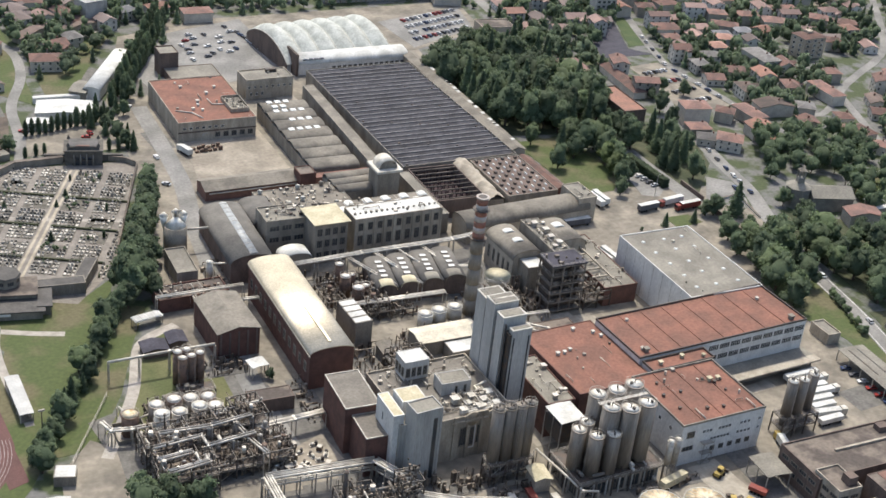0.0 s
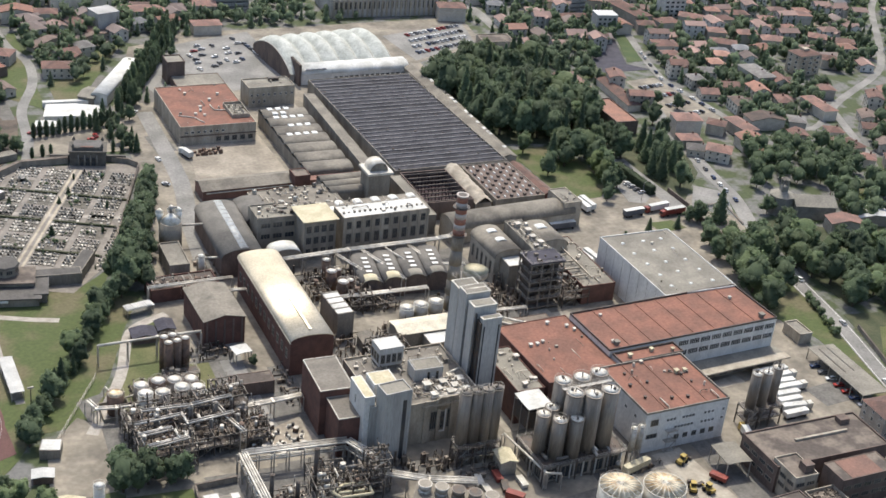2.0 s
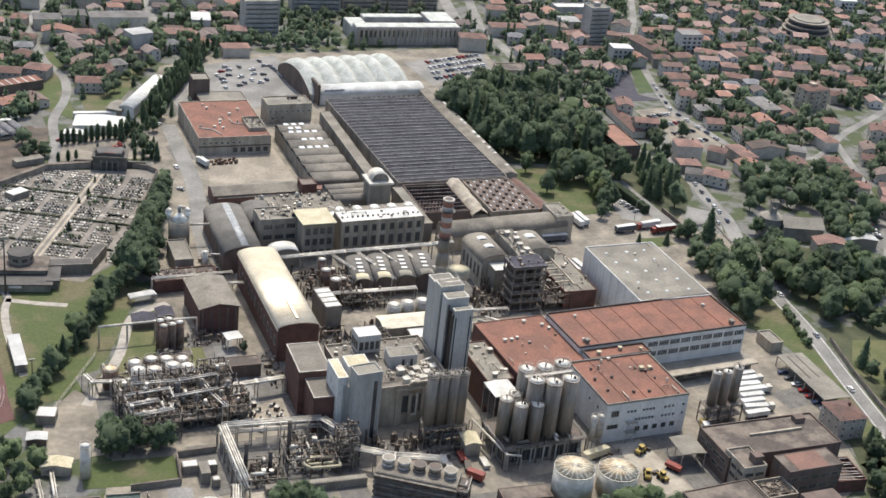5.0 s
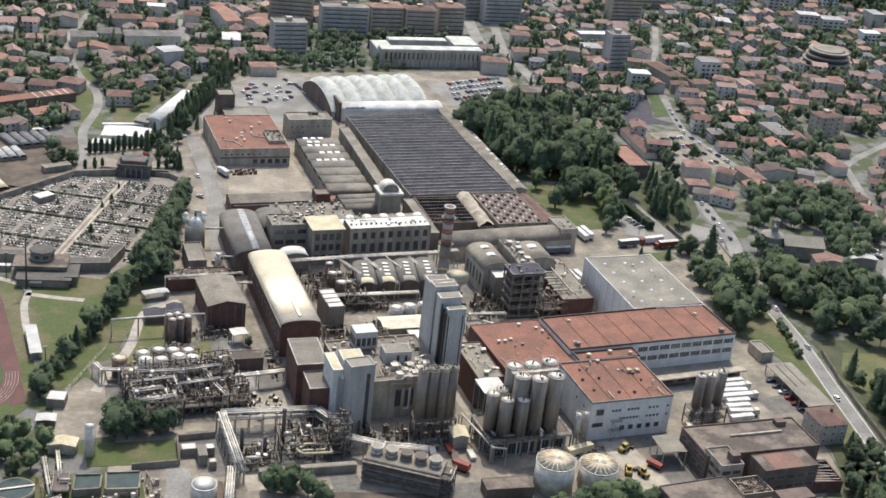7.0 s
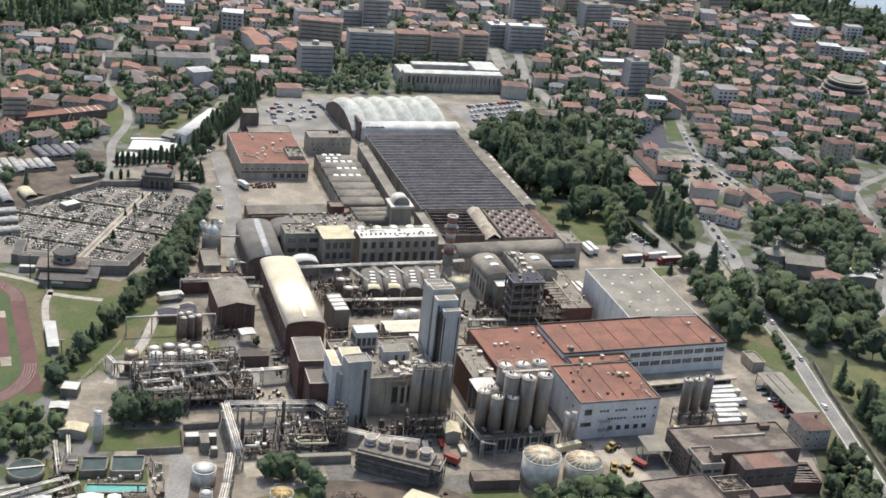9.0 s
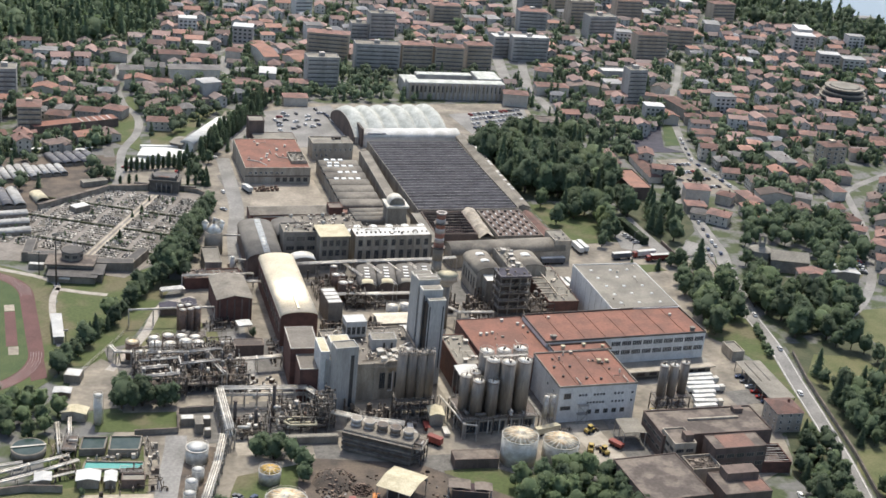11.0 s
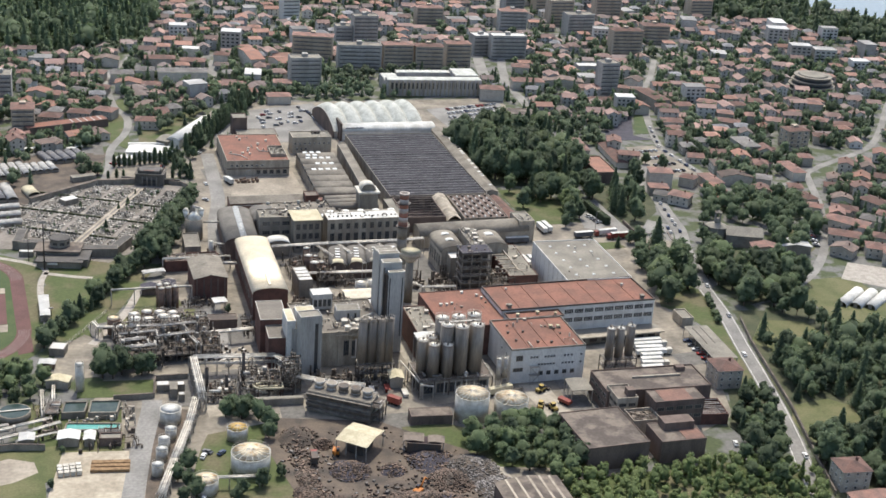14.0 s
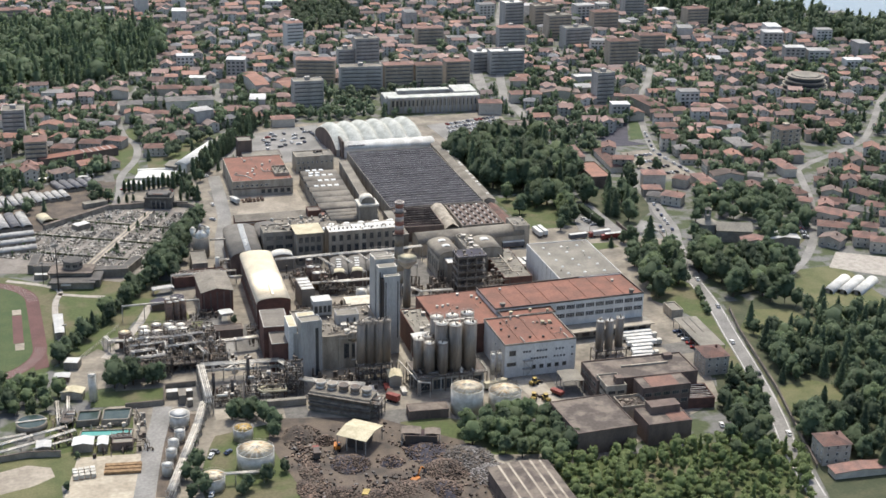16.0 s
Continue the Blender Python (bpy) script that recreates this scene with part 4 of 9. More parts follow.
# ---- factory: red-roofed halls and warehouse ----
T = -2.5
wh = block("warehouse", "tall white-panelled warehouse with a grey flat roof", 118.2, 45.4, -4.0, 33.5, 51.0, 17, M_WHITE, M_GREYROOF, parapet=0.5)
skylights(wh, grid_spots(28, 46, 3, 5, 0.6), 17.12)
for k in range(1, 8):
    part("panel_joint", Shape().box(-16.82, -16.74, -25.5 + 51 * k / 8 - 0.04, -25.5 + 51 * k / 8 + 0.04, 0, 17), M_GREYWALL, wh)
a = block("production_hall", "long white hall with ribbon windows and a red flat roof", 93.9, 7.3, -1.2, 77, 27.4, 16.8, M_WHITE, M_REDROOF, seams=7, coping=M_DARKFRAME, parapet=0.8,
          wins=[("S", 12.9, 9, 5.0, 2.5, 0.40, 0.995, W_BAND), ("S", 8.6, 9, 5.0, 2.5, 0.40, 0.995, W_BAND), ("E", 13.4, 5, 4.2, 1.7, 0.05, 0.95, W_BAND)])
vents(a, [(-34, -9), (-28, 9), (30, 5), (34, -10)], 16.95, M_TANKWHITE)
vents(a, [(-33.5, -10.5), (33, -11)], 16.95, M_GREYROOF, 2.2)
b = block("production_hall", "low hall with a broad red flat roof", 40.4, 5.8, -1.6, 30.0, 39.3, 14.5, M_BRICK, M_REDROOF, parapet=0.35)
vents(b, [(-9, 4), (-6.2, 4.0), (-3.4, 4.9), (5, 16), (11, 12), (12.5, 9)], 14.62, M_TANKWHITE, 1.2)
c = block("production_hall", "narrow link building with a red flat roof", 69.3, -9.9, -1.5, 26.6, 6.6, 15.6, M_WHITE, M_REDROOF, coping=M_DARKFRAME, parapet=0.8)
vents(c, [(-8, 0), (2, 1), (10, -1)], 15.8, M_CREAMROOF, 1.3)
d = block("office_building", "white factory block with small square windows and red roof", 62.8, -28.6, -2.6, 34, 30.2, 15.7, M_WHITE, M_REDROOF, seams=3, coping=M_GREYWALL, parapet=0.8,
          wins=[("S", 11.4, 3, 1.1, 1.2, 0.25, 0.37), ("S", 11.4, 4, 1.1, 1.2, 0.44, 0.60), ("S", 11.4, 3, 1.1, 1.2, 0.70, 0.84), ("S", 11.4, 1, 1.1, 1.2, 0.92, 0.98), ("S", 7.8, 6, 1.1, 1.2, 0.36, 0.60), ("S", 7.8, 4, 1.1, 1.2, 0.68, 0.86), ("S", 7.8, 1, 1.1, 1.2, 0.92, 0.98),
                ("S", 3.2, 5, 2.0, 2.0, 0.36, 0.9, W_DARK), ("S", 10.6, 1, 3.2, 2.6, 0.05, 0.17, W_DARK), ("S", 5.6, 1, 4.6, 1.8, 0.02, 0.18, W_DARK), ("W", 11, 2, 1.4, 1.4, 0.1, 0.5), ("E", 11.4, 4, 1.2, 1.2)])
vents(d, [(-12, -6), (-6, 2), (-3, -9), (3, -10), (6, 6), (9, 3), (10, -2), (-11, 9), (-13, 2)], 15.85, M_DARKFRAME, 0.9)
vents(d, [(11.5, 4.5), (8, 4.6)], 15.85, M_CREAMROOF, 1.6)
part("fire_stair", Shape().box(-8.5, -4.2, -17.2, -15.1, 0, 0.2).box(-8.5, -4.2, -17.2, -15.1, 4, 4.12).box(-8.5, -4.2, -17.2, -15.1, 8, 8.12).bar((-8.4, -17, 0), (-4.4, -17, 4), 0.12, 4).bar((-4.4, -17, 4), (-8.4, -17, 8), 0.12, 4).bar((-8.4, -17.1, 0), (-8.4, -17.1, 9), 0.1, 4).bar((-4.3, -17.1, 0), (-4.3, -17.1, 9), 0.1, 4), M_STEEL, d, "open steel fire stair")
dk = block("loading_dock", "low dark loading dock with a flat canopy", 112.4, -9.6, -0.8, 43, 6.6, 4.6, M_GREYWALL, M_GREYROOF, parapet=0)
part("canopy", Shape().box(-21.5, 21.5, -7.2, -3.3, 4.5, 5.1), M_CREAM, dk)
for k in range(7):
    part("dock_door", Shape().box(-19 + 6 * k - 1.8, -19 + 6 * k + 1.8, -3.42, -3.3, 0.9, 4.0), M_DARKFRAME, dk)
g = block("link_building", "grey flat roof beside the tower", 19.0, 1.0, -4, 10.5, 28, 13, M_BRICK, M_GREYROOF, parapet=0.5)
vents(g, [(3, -8), (-1, -11), (4, 6)], 13.1, M_STEEL, 1.6)
wc = open_roof("canopy", "white roof on a tall dark steel frame", 15, -19.5, -2.8, 9.6, 10.6, 14, M_WHITEROOF, 0.3)
part("cladding", Shape().box(-4.5, 4.5, -4.8, 5, 6, 12.5), M_DARKFRAME, wc)

# ---- process tower and core ----
TW = thing("process_tower", "tall pale grey clad tower with stepped top", "tower", 4.5, 8, T)
for x0, x1, y0, y1, h in ((-4.2, 4.0, 5.1, 11.0, 42), (-4.7, 4.3, -1.8, 3.9, 43.6), (-4.4, 4.1, -7.5, -3.0, 41.6), (-2.6, 4.6, -11.2, -8.7, 38.5)):
    cl = part("cladding", Shape().box(x0, x1, y0, y1, 0, h), M_STEELBLUE, TW)
    part("coping", Shape().box(x0 - 0.15, x1 + 0.15, y0 - 0.12, y1 + 0.12, h, h + 0.35), M_TANKWHITE, TW)
    part("roof_deck", Shape().box(x0 + 0.5, x1 - 0.5, y0 + 0.5, y1 - 0.5, h + 0.35, h + 0.5), M_GREYROOF, TW)
part("core", Shape().box(-3.4, 3.4, -10.8, 10.6, 0, 37), M_DARKFRAME, TW)
for y in (-2.65, 4.35, -8.65):
    part("groove", Shape().box(-4.25, -3.8, y - 0.35, y + 0.35, 0, 40), M_GLASS, TW)
railing(TW, -4.2, 3.8, -2, 11, 44.0, 1.2, 2)
part("duct", Shape().bar((-4, 1, 43.8), (4, 1, 43.8), 0.5, 10).bar((4, 1, 43.8), (5.6, 1, 42), 0.4, 10), M_PIPE, TW)
for k in range(2):
    part("slit_window", Shape().box(-2.2 + 5.6 * k, -1.8 + 5.6 * k, -11.4, -11.2, 8, 36), M_GLASS, TW)

main = block("process_building", "large process building with weathered cream facade", -19.5, 5, T, 37, 33, 15.5, M_CREAM, M_BROWNFELT, parapet=0.9, wins=[("S", 4.5, 3, 2.6, 8.0, 0.45, 0.95, W_DARK)])
for k in range(5):
    x = -2 + k * 4.9
    part("pilaster", Shape().box(x - 0.6, x + 0.6, -17.0, -16.5, 0, 16.8), M_CREAM, main)
part("window_surround", Shape().box(2.6, 5.6, -16.9, -16.45, 3.6, 13.2), M_WHITE, main, "pale surround of the tall window")
part("tall_window", W_DARK, None, main, at=pose(4.1, -16.95, 4.4) @ Matrix.Diagonal((1.9, 1, 8, 1)))
for k in range(2):
    part("arched_gable", Shape().bar((4.1 + 8.6 * k, -17.0, 15.0), (4.1 + 8.6 * k, -16.4, 15.0), 2.6, 20), M_CREAM, main)
part("cornice", Shape().box(-3.5, 18.6, -17.1, -16.45, 14.3, 14.9).box(3, 9.5, -17.0, -16.2, 15.6, 17.4), M_CREAM, main)
vents(main, [(x, y) for x in (2, 5, 8, 11, 14) for y in (-14, -11, -8)][::2], 15.7, M_TANKWHITE, 2.2)
for k in range(3):
    pipe_line([(1 + k * 1.2, -15 + k, 16.6), (12 + k, -15 + k, 16.6), (12 + k, -3, 16.6), (16, -3, 18)], 0.4, main, M_PIPE)
block("brick_block", "dark red brick block with a flat grey roof", -46.5, 14.0, -6, 11.6, 20, 17.2, M_BRICK, M_BROWNFELT, parapet=0.4, coping=M_STEEL)
block("brick_block", "lower brick step with a flat grey roof", -47.6, -2.6, -6, 8.6, 13, 14.6, M_BRICK, M_BROWNFELT, parapet=0.4, coping=M_STEEL)
block("process_block", "narrow white block with a pale yellow roof", -43.2, -5.6, -4, 3.6, 12.8, 23.5, M_WHITE, M_CREAMROOF, parapet=0.15, wins=[("W", 17, 1, 0.9, 3.5, 0.5, 0.7)])
block("process_block", "white block with a cream flat roof", -36.1, -4.6, -4, 8, 7.4, 25, M_WHITE, M_CREAMROOF, parapet=0.15, wins=[("S", 20, 1, 1.2, 1.6, 0.15, 0.35)])
block("process_block", "grey lower block between the towers", -37.5, -6, -4, 11, 15, 20, M_GREYCLAD, M_GREYROOF, parapet=0.4)
sl = block("white_tower", "pale grey process tower with a dark window slot", -36.8, -15.2, 1.0, 9.2, 6.6, 27.6, M_GREYCLAD, M_GREYROOF, parapet=0.5)
part("window_slot", Shape().box(1.7, 3.1, -3.36, -3.25, 1.5, 24.5), M_GLASS, sl, "tall dark window slot")
part("corner_rib", Shape().box(-4.7, -3.9, -3.45, -3.25, 0, 27.6), M_GREYCLAD, sl)
part("corner_rib", Shape().box(3.9, 4.7, -3.45, -3.25, 0, 27.6), M_GREYCLAD, sl)
clutter(main, -17, 17, -15, 15, 15.7, 90, 3, 1.4, M_PLANTPALE)
clutter(main, 2, 17, -15, -5, 15.7, 70, 4, 2.2, M_PLANTPALE)
clutter(g, -4.5, 4.5, -12, 12, 13.2, 24, 5, 1.2, M_PLANTPALE)
pn = block("penthouse", "rooftop plant house with a white roof", -23.5, 16.3, -2.6, 8.8, 7, 7.0, M_STEELBLUE, M_WHITEROOF, parapet=0.15, z=16.4, wins=[("S", 1.2, 4, 1.6, 3.6, 0.03, 0.97, W_DARK), ("W", 1.2, 3, 1.6, 3.6, 0.03, 0.97, W_DARK)])
railing(pn, -6, 6, -5, 5, 0.02)
rw = block("process_block", "pale grey block with slit windows and roof rail", -14.5, 4.8, -6, 10.5, 6.6, 20, M_STEELBLUE, M_GREYROOF, parapet=0.2, wins=[("S", 15.4, 2, 0.9, 3.4, 0.35, 0.95, W_DARK)])
railing(rw, -5, 5, -3.1, 3.1, 20.1)
for x, y in ((-15.9, -25.0), (-12.0, -25.6), (-8.4, -26.1), (-4.8, -26.0)):
    tank(x, y, 2.05, 27.5, "tall weathered brown steel silo", M_SILO, M_SILO, cone=0.6, legs=8, name="silo", group="brown silos by the process building")
steel_frame(-10.3, -25.7, -2.5, 15.5, 5.5, 2, 3.9, 4, 2, "steel platform under the brown silos", plant=0.4, tangle=50)
sc = block("small_building", "small cream building with a tilted roof", -3.2, -33.5, -10, 5.4, 7, 5, M_CREAM, M_CREAMROOF, "gable", 0.8)
# silos by the white block
for x, y, h in ((16.7, -31.6, 29), (23.9, -31.9, 29), (31.2, -31.3, 29), (16.6, -39.1, 29), (21.9, -41.9, 29), (28.9, -41.4, 29)):
    tank(x, y, 3.0, h, "tall weathered steel silo with a pale top", M_SILO, M_SILOTOP, cone=0.35, legs=7.5, name="silo", group="silos by the white block")
for x, y, h in ((6.6, -37.4, 22), (11.4, -35.0, 22), (10.0, -42.2, 22), (15.6, -43.5, 22)):
    tank(x, y, 2.4, h, "shorter weathered steel silo with a pale top", M_SILO, M_SILOTOP, cone=0.3, legs=7.5, name="silo", group="silos by the white block")
steel_frame(19.5, -38, -2.5, 32, 18, 1, 7.2, 6, 3, "steel platform under the silos", plant=0.2, tangle=120)
bs = block("loading_building", "dark loading base under the silos with open bays", 19.5, -37.8, -2.5, 30, 15.5, 6.4, M_GREYCLAD, M_DARKFRAME, parapet=0, wins=[("S", 0.4, 5, 5.2, 5.0, 0.02, 0.98, W_DARK), ("W", 0.4, 3, 4.2, 4.6, 0.03, 0.97, W_DARK)])
for k in range(7):
    part("bumper_post", Shape().box(-14.6 + 4.85 * k - 0.2, -14.6 + 4.85 * k + 0.2, -8.6, -8.2, 0, 6.2), M_STEELBLUE, bs)
pipe_bridge([(1.5, -24), (3.5, -48), (8, -50)], 6.5, 1, 0.4, step=8, label="pale pipe down the silo yard")
sr = thing("catwalk", "steel catwalk linking the silo tops", "walkway", 22, -36.6, -2.5, z=29)
part("deck", Shape().box(-8.5, 10, -0.7, 0.7, 0.0, 0.12), M_STEEL, sr)
railing(sr, -8.5, 10, -0.7, 0.7, 0.1)
for x in (38.5, 41.5):
    tank(x, -45.5, 1.1, 14, "slim upright steel silo", M_STEEL, M_SILOTOP, cone=0.5, legs=5, name="silo", group="slim silos by the white block")
# three silos and the trailer park
for x, y in ((91.8, -42.5), (96.2, -43.0), (102.0, -41.6)):
    tank(x, y, 1.9, 22, "slim weathered silo on a steel stand", M_SILO, M_SILOTOP, cone=0.3, legs=8, name="silo", group="silos by the trailer park")
steel_frame(96.8, -42.4, -3, 15, 6, 2, 4, 4, 2, "steel stand under the slim silos", plant=0.4)

# ---- barrel halls and west side ----
bh = block("barrel_hall", "brick hall under a shining metal barrel roof", -38.2, 73.1, -4.2, 16.1, 65, 14, M_BRICK, M_ALU, "vault", 2.4, wins=[("W", 5.5, 12, 2.4, 4.0, 0.02, 0.98, W_DARK)])
part("ridge_vent", Shape().box(-0.5, 0.5, -30, -6, 16.3, 16.9), M_ALU, bh)
for sx in (-1, 1):
    part("gutter", Shape().box(sx * 8.2 - 0.25, sx * 8.2 + 0.25, -33, 33, 13.5, 13.9), M_STEEL, bh)
b2 = block("barrel_hall", "older grey barrel-roofed shed with a glazed strip", -36.2, 137.5, -5.5, 17.4, 45, 8.5, M_BROWNWALL, M_BITUMENROOF, "vault", 4.0)
part("roof_light", Shape().vault(4.2, -22, 22, 11.75, 1.0, 0.2, 6, 0.0, 0.6), M_OLDGLASS, b2, "long dusty glazed roof light")
for k in range(12):
    part("glazing_bar", Shape().vault(4.4, -21.5 + 3.8 * k, -21.3 + 3.8 * k, 11.8, 1.03, 0.2, 6, 0.0, 0.6), M_STEEL, b2)
block("barrel_hall", "small grey barrel-roofed shed", -19.5, 152, -5, 13, 20, 8.5, M_BROWNWALL, M_BITUMENROOF, "vault", 3.2)
block("arched_porch", "small shed with a white arched roof", -19, 119.5, -4, 12, 7, 6, M_GREYWALL, M_WHITEROOF, "vault", 3.0)
gs = block("gabled_shed", "dark brick shed with a grey pitched roof", -62.4, 81.4, -2.1, 15.4, 25.5, 10.8, M_BRICK, M_FIBRE, "gable", 1.8)
for k in range(5):
    x = -6.6 + 3.3 * k
    part("brick_pier", Shape().box(x - 0.35, x + 0.35, -12.95, -12.75, 0, 10.6), M_BROWNWALL, gs)
lb = block("low_building", "long low building with rooftop pipes", -65.3, 110, -1.9, 26.5, 10.3, 5, M_BRICK, M_BROWNROOF)
vents(lb, grid_spots(22, 4, 9, 1, 0.6), 5.1, M_RUST, 1.0)
block("low_building", "small flat-roofed block by the road", -61.7, 130.1, -5.0, 8, 19.7, 6, M_GREYWALL, M_GREYROOF)
tank(-53, 122.5, 1.3, 8, "slim upright white tank", cone=0.6, ladder=False, rail=False)
st = thing("silo", "round brick silo with white conical caps", "silo", -57.3, 148.1)
part("drum", Shape().cyl(0, 0, 0, 11.5, 4.6, 4.4, 24), M_GREYWALL, st)
part("cap", Shape().cyl(0, 0, 11.5, 15.5, 4.2, 0.6, 20), M_SILOTOP, st, "white conical cap")
for dx, dy in ((-3.5, 4), (2, 5.5), (4.2, 3)):
    part("cyclone", Shape().cyl(dx, dy, 9, 14.5, 0.4, 1.8, 14).cyl(dx, dy, 14.5, 16, 1.8, 0.4, 14).cyl(dx, dy, 0, 9.2, 0.3, None, 8), M_SILOTOP, st, "small white cyclone")
part("duct", Shape().bar((0, 0, 15.5), (0, 0, 18.5), 0.7, 10).bar((0, 0, 18), (4, 4, 15.5), 0.5, 10), M_STEEL, st)
sh = open_roof("panel_shelter", "low shelter with bluish-white roof panels", -85.2, 100.5, 8, 11, 4.2, 3, M_WHITEROOF, 0.2)
for k in range(4):
    part("roof_panel", Shape().box(-5.2 + 2.6 * k, -3.0 + 2.6 * k, -1.9, 1.9, 3.45, 3.55), M_STEELBLUE, sh)
block("dark_shed", "black-roofed store sheds beside the path", -89.2, 81.5, -5, 8.5, 6.7, 3, M_BROWNWALL, M_DARKROOF, "gable", 0.8)
block("dark_shed", "black-roofed store shed beside the path", -80.5, 83.5, -5, 6, 7, 3.4, M_BROWNWALL, M_DARKROOF, "gable", 0.8)
block("dark_flat_building", "dark flat-roofed service building", -64.5, 37.2, -6, 15, 6.6, 5, M_BROWNWALL, M_BROWNROOF, parapet=0.3)
open_roof("small_shelter", "white-roofed open shelter by the road", -61.2, 56.1, 4, 6.4, 5.8, 5, M_WHITEROOF, 0.2)
# pipe bridges
pipe_bridge([(-80, 105.6), (-46.8, 103.8)], 7.2, 2, 0.35)
pipe_bridge([(-66, 105), (-66.5, 96)], 6.0, 2, 0.3, step=6)
pipe_bridge([(-53.5, 90.8), (-46.5, 90)], 9.2, 2, 0.4, post=False)
pipe_bridge([(-52.5, 148), (-44, 147)], 9, 1, 0.5, post=False)
pipe_bridge([(-52.6, 123.5), (-43.5, 121)], 6.5, 1, 0.4, post=False)
pipe_bridge([(-109, 70), (-88, 69.2), (-72, 68)], 8, 1, 0.5, step=10, label="long white pipe on posts")
pipe_bridge([(-24.5, 108.4), (4.7, 108), (44.8, 106), (56, 106.8)], 9, 3, 0.4, 1.0, 11, "long pipe bridge across the works")
pipe_bridge([(-2, 108), (2, 94), (6, 82)], 8.5, 2, 0.35)
pipe_bridge([(10, 107), (13, 94), (16, 80)], 8.5, 2, 0.35)
pipe_bridge([(20, 107), (23, 94), (25, 82)], 8.5, 1, 0.35)
pipe_bridge([(-13, 78), (24, 74.5)], 6, 3, 0.4)
pipe_bridge([(-76.6, 20.5), (-63.3, 20.6), (-52.5, 20.8)], 6, 3, 0.5, 0.8, 8, "wide pipe duct on posts")
pipe_bridge([(-120, 42), (-118.5, 36.5), (-112.5, 35), (-101.6, 34.5), (-101.6, 22)], 5.5, 2, 0.45, 1.0, 8)
pipe_bridge([(-112, 50), (-110, 41), (-98, 44)], 4, 1, 0.3)
pipe_bridge([(30, 58), (36, 47), (52, 45)], 8, 2, 0.45)
pipe_bridge([(31, 106), (34, 88), (46, 84)], 8, 2, 0.35)

# ---- middle of the works ----
off = block("office_wing", "old three-storey mill building with tall windows", 27.4, 125.3, -2.5, 39, 11.5, 16.6, M_CREAM, M_WHITEROOF, parapet=0.3,
            wins=[("S", 11.3, 9, 2.2, 3.6, 0.01, 0.99, W_DARK), ("S", 4.4, 9, 2.4, 5.0, 0.01, 0.99, W_DARK)])
for k in range(10):
    x = -19.3 + 4.29 * k
    part("pilaster", Shape().box(x - 0.4, x + 0.4, -6.05, -5.75, 0, 16.5), M_CREAM, off)
vents(off, [(-18 + 2.4 * k, -1.5) for k in range(16)], 16.7, M_GREYROOF, 0.8)
roof2 = block("rear_wing", "lower wing with rows of pale skylights", 29, 136.5, -2.5, 42, 10.5, 13.5, M_GREYWALL, M_FIBRE, parapet=0)
for k in range(10):
    for j in range(2):
        if (k + j) % 2 == 0:
            x, y = -19 + 4.2 * k, -2.4 + 4.8 * j
            part("skylight", Shape().vault(4.0, -2.2, 2.2, 13.5, 0.8, 0.15, 6, 0, 0), M_SKYGLASS, roof2, "pale curved skylight", at=pose(x, y, 0))
yb = block("stair_block", "block with a pale yellow flat roof", -3.0, 126.6, -2.7, 14.0, 14.5, 17.5, M_GREYWALL, M_CREAMROOF, parapet=0.2, wins=[("S", 12.3, 4, 2.4, 3.6, 0.03, 0.97, W_DARK), ("S", 7.2, 4, 2.4, 3.6, 0.03, 0.97, W_DARK), ("S", 2, 4, 2.4, 3.6, 0.03, 0.97, W_DARK)])
part("roof_overhang", Shape().box(-7.8, 7.8, -8.2, 7.8, 17.75, 18.1), M_CREAMROOF, yb)
db = block("mill_block", "dark grey mill block beside the barrel sheds", -17, 137.2, -4.0, 17.3, 13, 15.5, M_GREYWALL, M_GREYROOF, wins=[("S", 11.4, 3, 4.4, 2.4, 0.05, 0.95, W_DARK), ("S", 6.4, 3, 4.4, 2.4, 0.05, 0.95, W_DARK)])
vents(db, [(-6, 0), (-2, 1), (2, 4), (3, -2), (6, 2), (7, -3)], 15.6, M_DARKFRAME, 1.3)
rh = block("rear_hall", "flat-roofed hall behind the mill with roof plant", 2, 156, -2.5, 38, 24, 9.5, M_GREYWALL, M_FIBRE, parapet=0.4)
for k in range(14):
    x, y = rnd.uniform(-17, 17), rnd.uniform(-11, 11)
    part("roof_cowl", Shape().cyl(x, y, 9.6, 11.1, 0.9, None, 12).cyl(x, y, 11.1, 11.7, 1.2, 0.3, 12), M_TANKWHITE if k % 3 else M_SILO, rh)
rv = thing("ribbed_hall", "low ribbed vault roof behind the mill", "industrial building", 33, 166, -2.5)
part("wall", Shape().box(-14, 14, -9, 9, 0, 9), M_GREYWALL, rv)
for k in range(3):
    part("roof", Shape().vault(6, -14, 14, 9, 2.0, 0.2, 10), M_FIBRE, rv, at=pose(0, -6 + 6 * k, 0, 0, 0, 90))
dt = thing("square_tower", "square tower with a white cap and a vaulted dome", "tower", 39.6, 157, -4)
part("shaft", Shape().box(-5, 5, -5, 5, 0, 18.6), M_GREYWALL, dt)
part("cap", Shape().box(-6, 6, -6, 6, 18.6, 19.6), M_TANKWHITE, dt)
part("dome", Shape().vault(8.4, -3.6, 3.6, 19.6, 4.2, 0.4, 16), M_TANKWHITE, dt)
part("dome_wall", Shape().prism([(-3.9, -3.2), (3.9, -3.2), (3.9, 3.2), (-3.9, 3.2)], 19.6, 21.5).prism([(-2.6, -3.1), (2.6, -3.1), (2.6, 3.1), (-2.6, 3.1)], 21.5, 23.0), M_GREYWALL, dt)
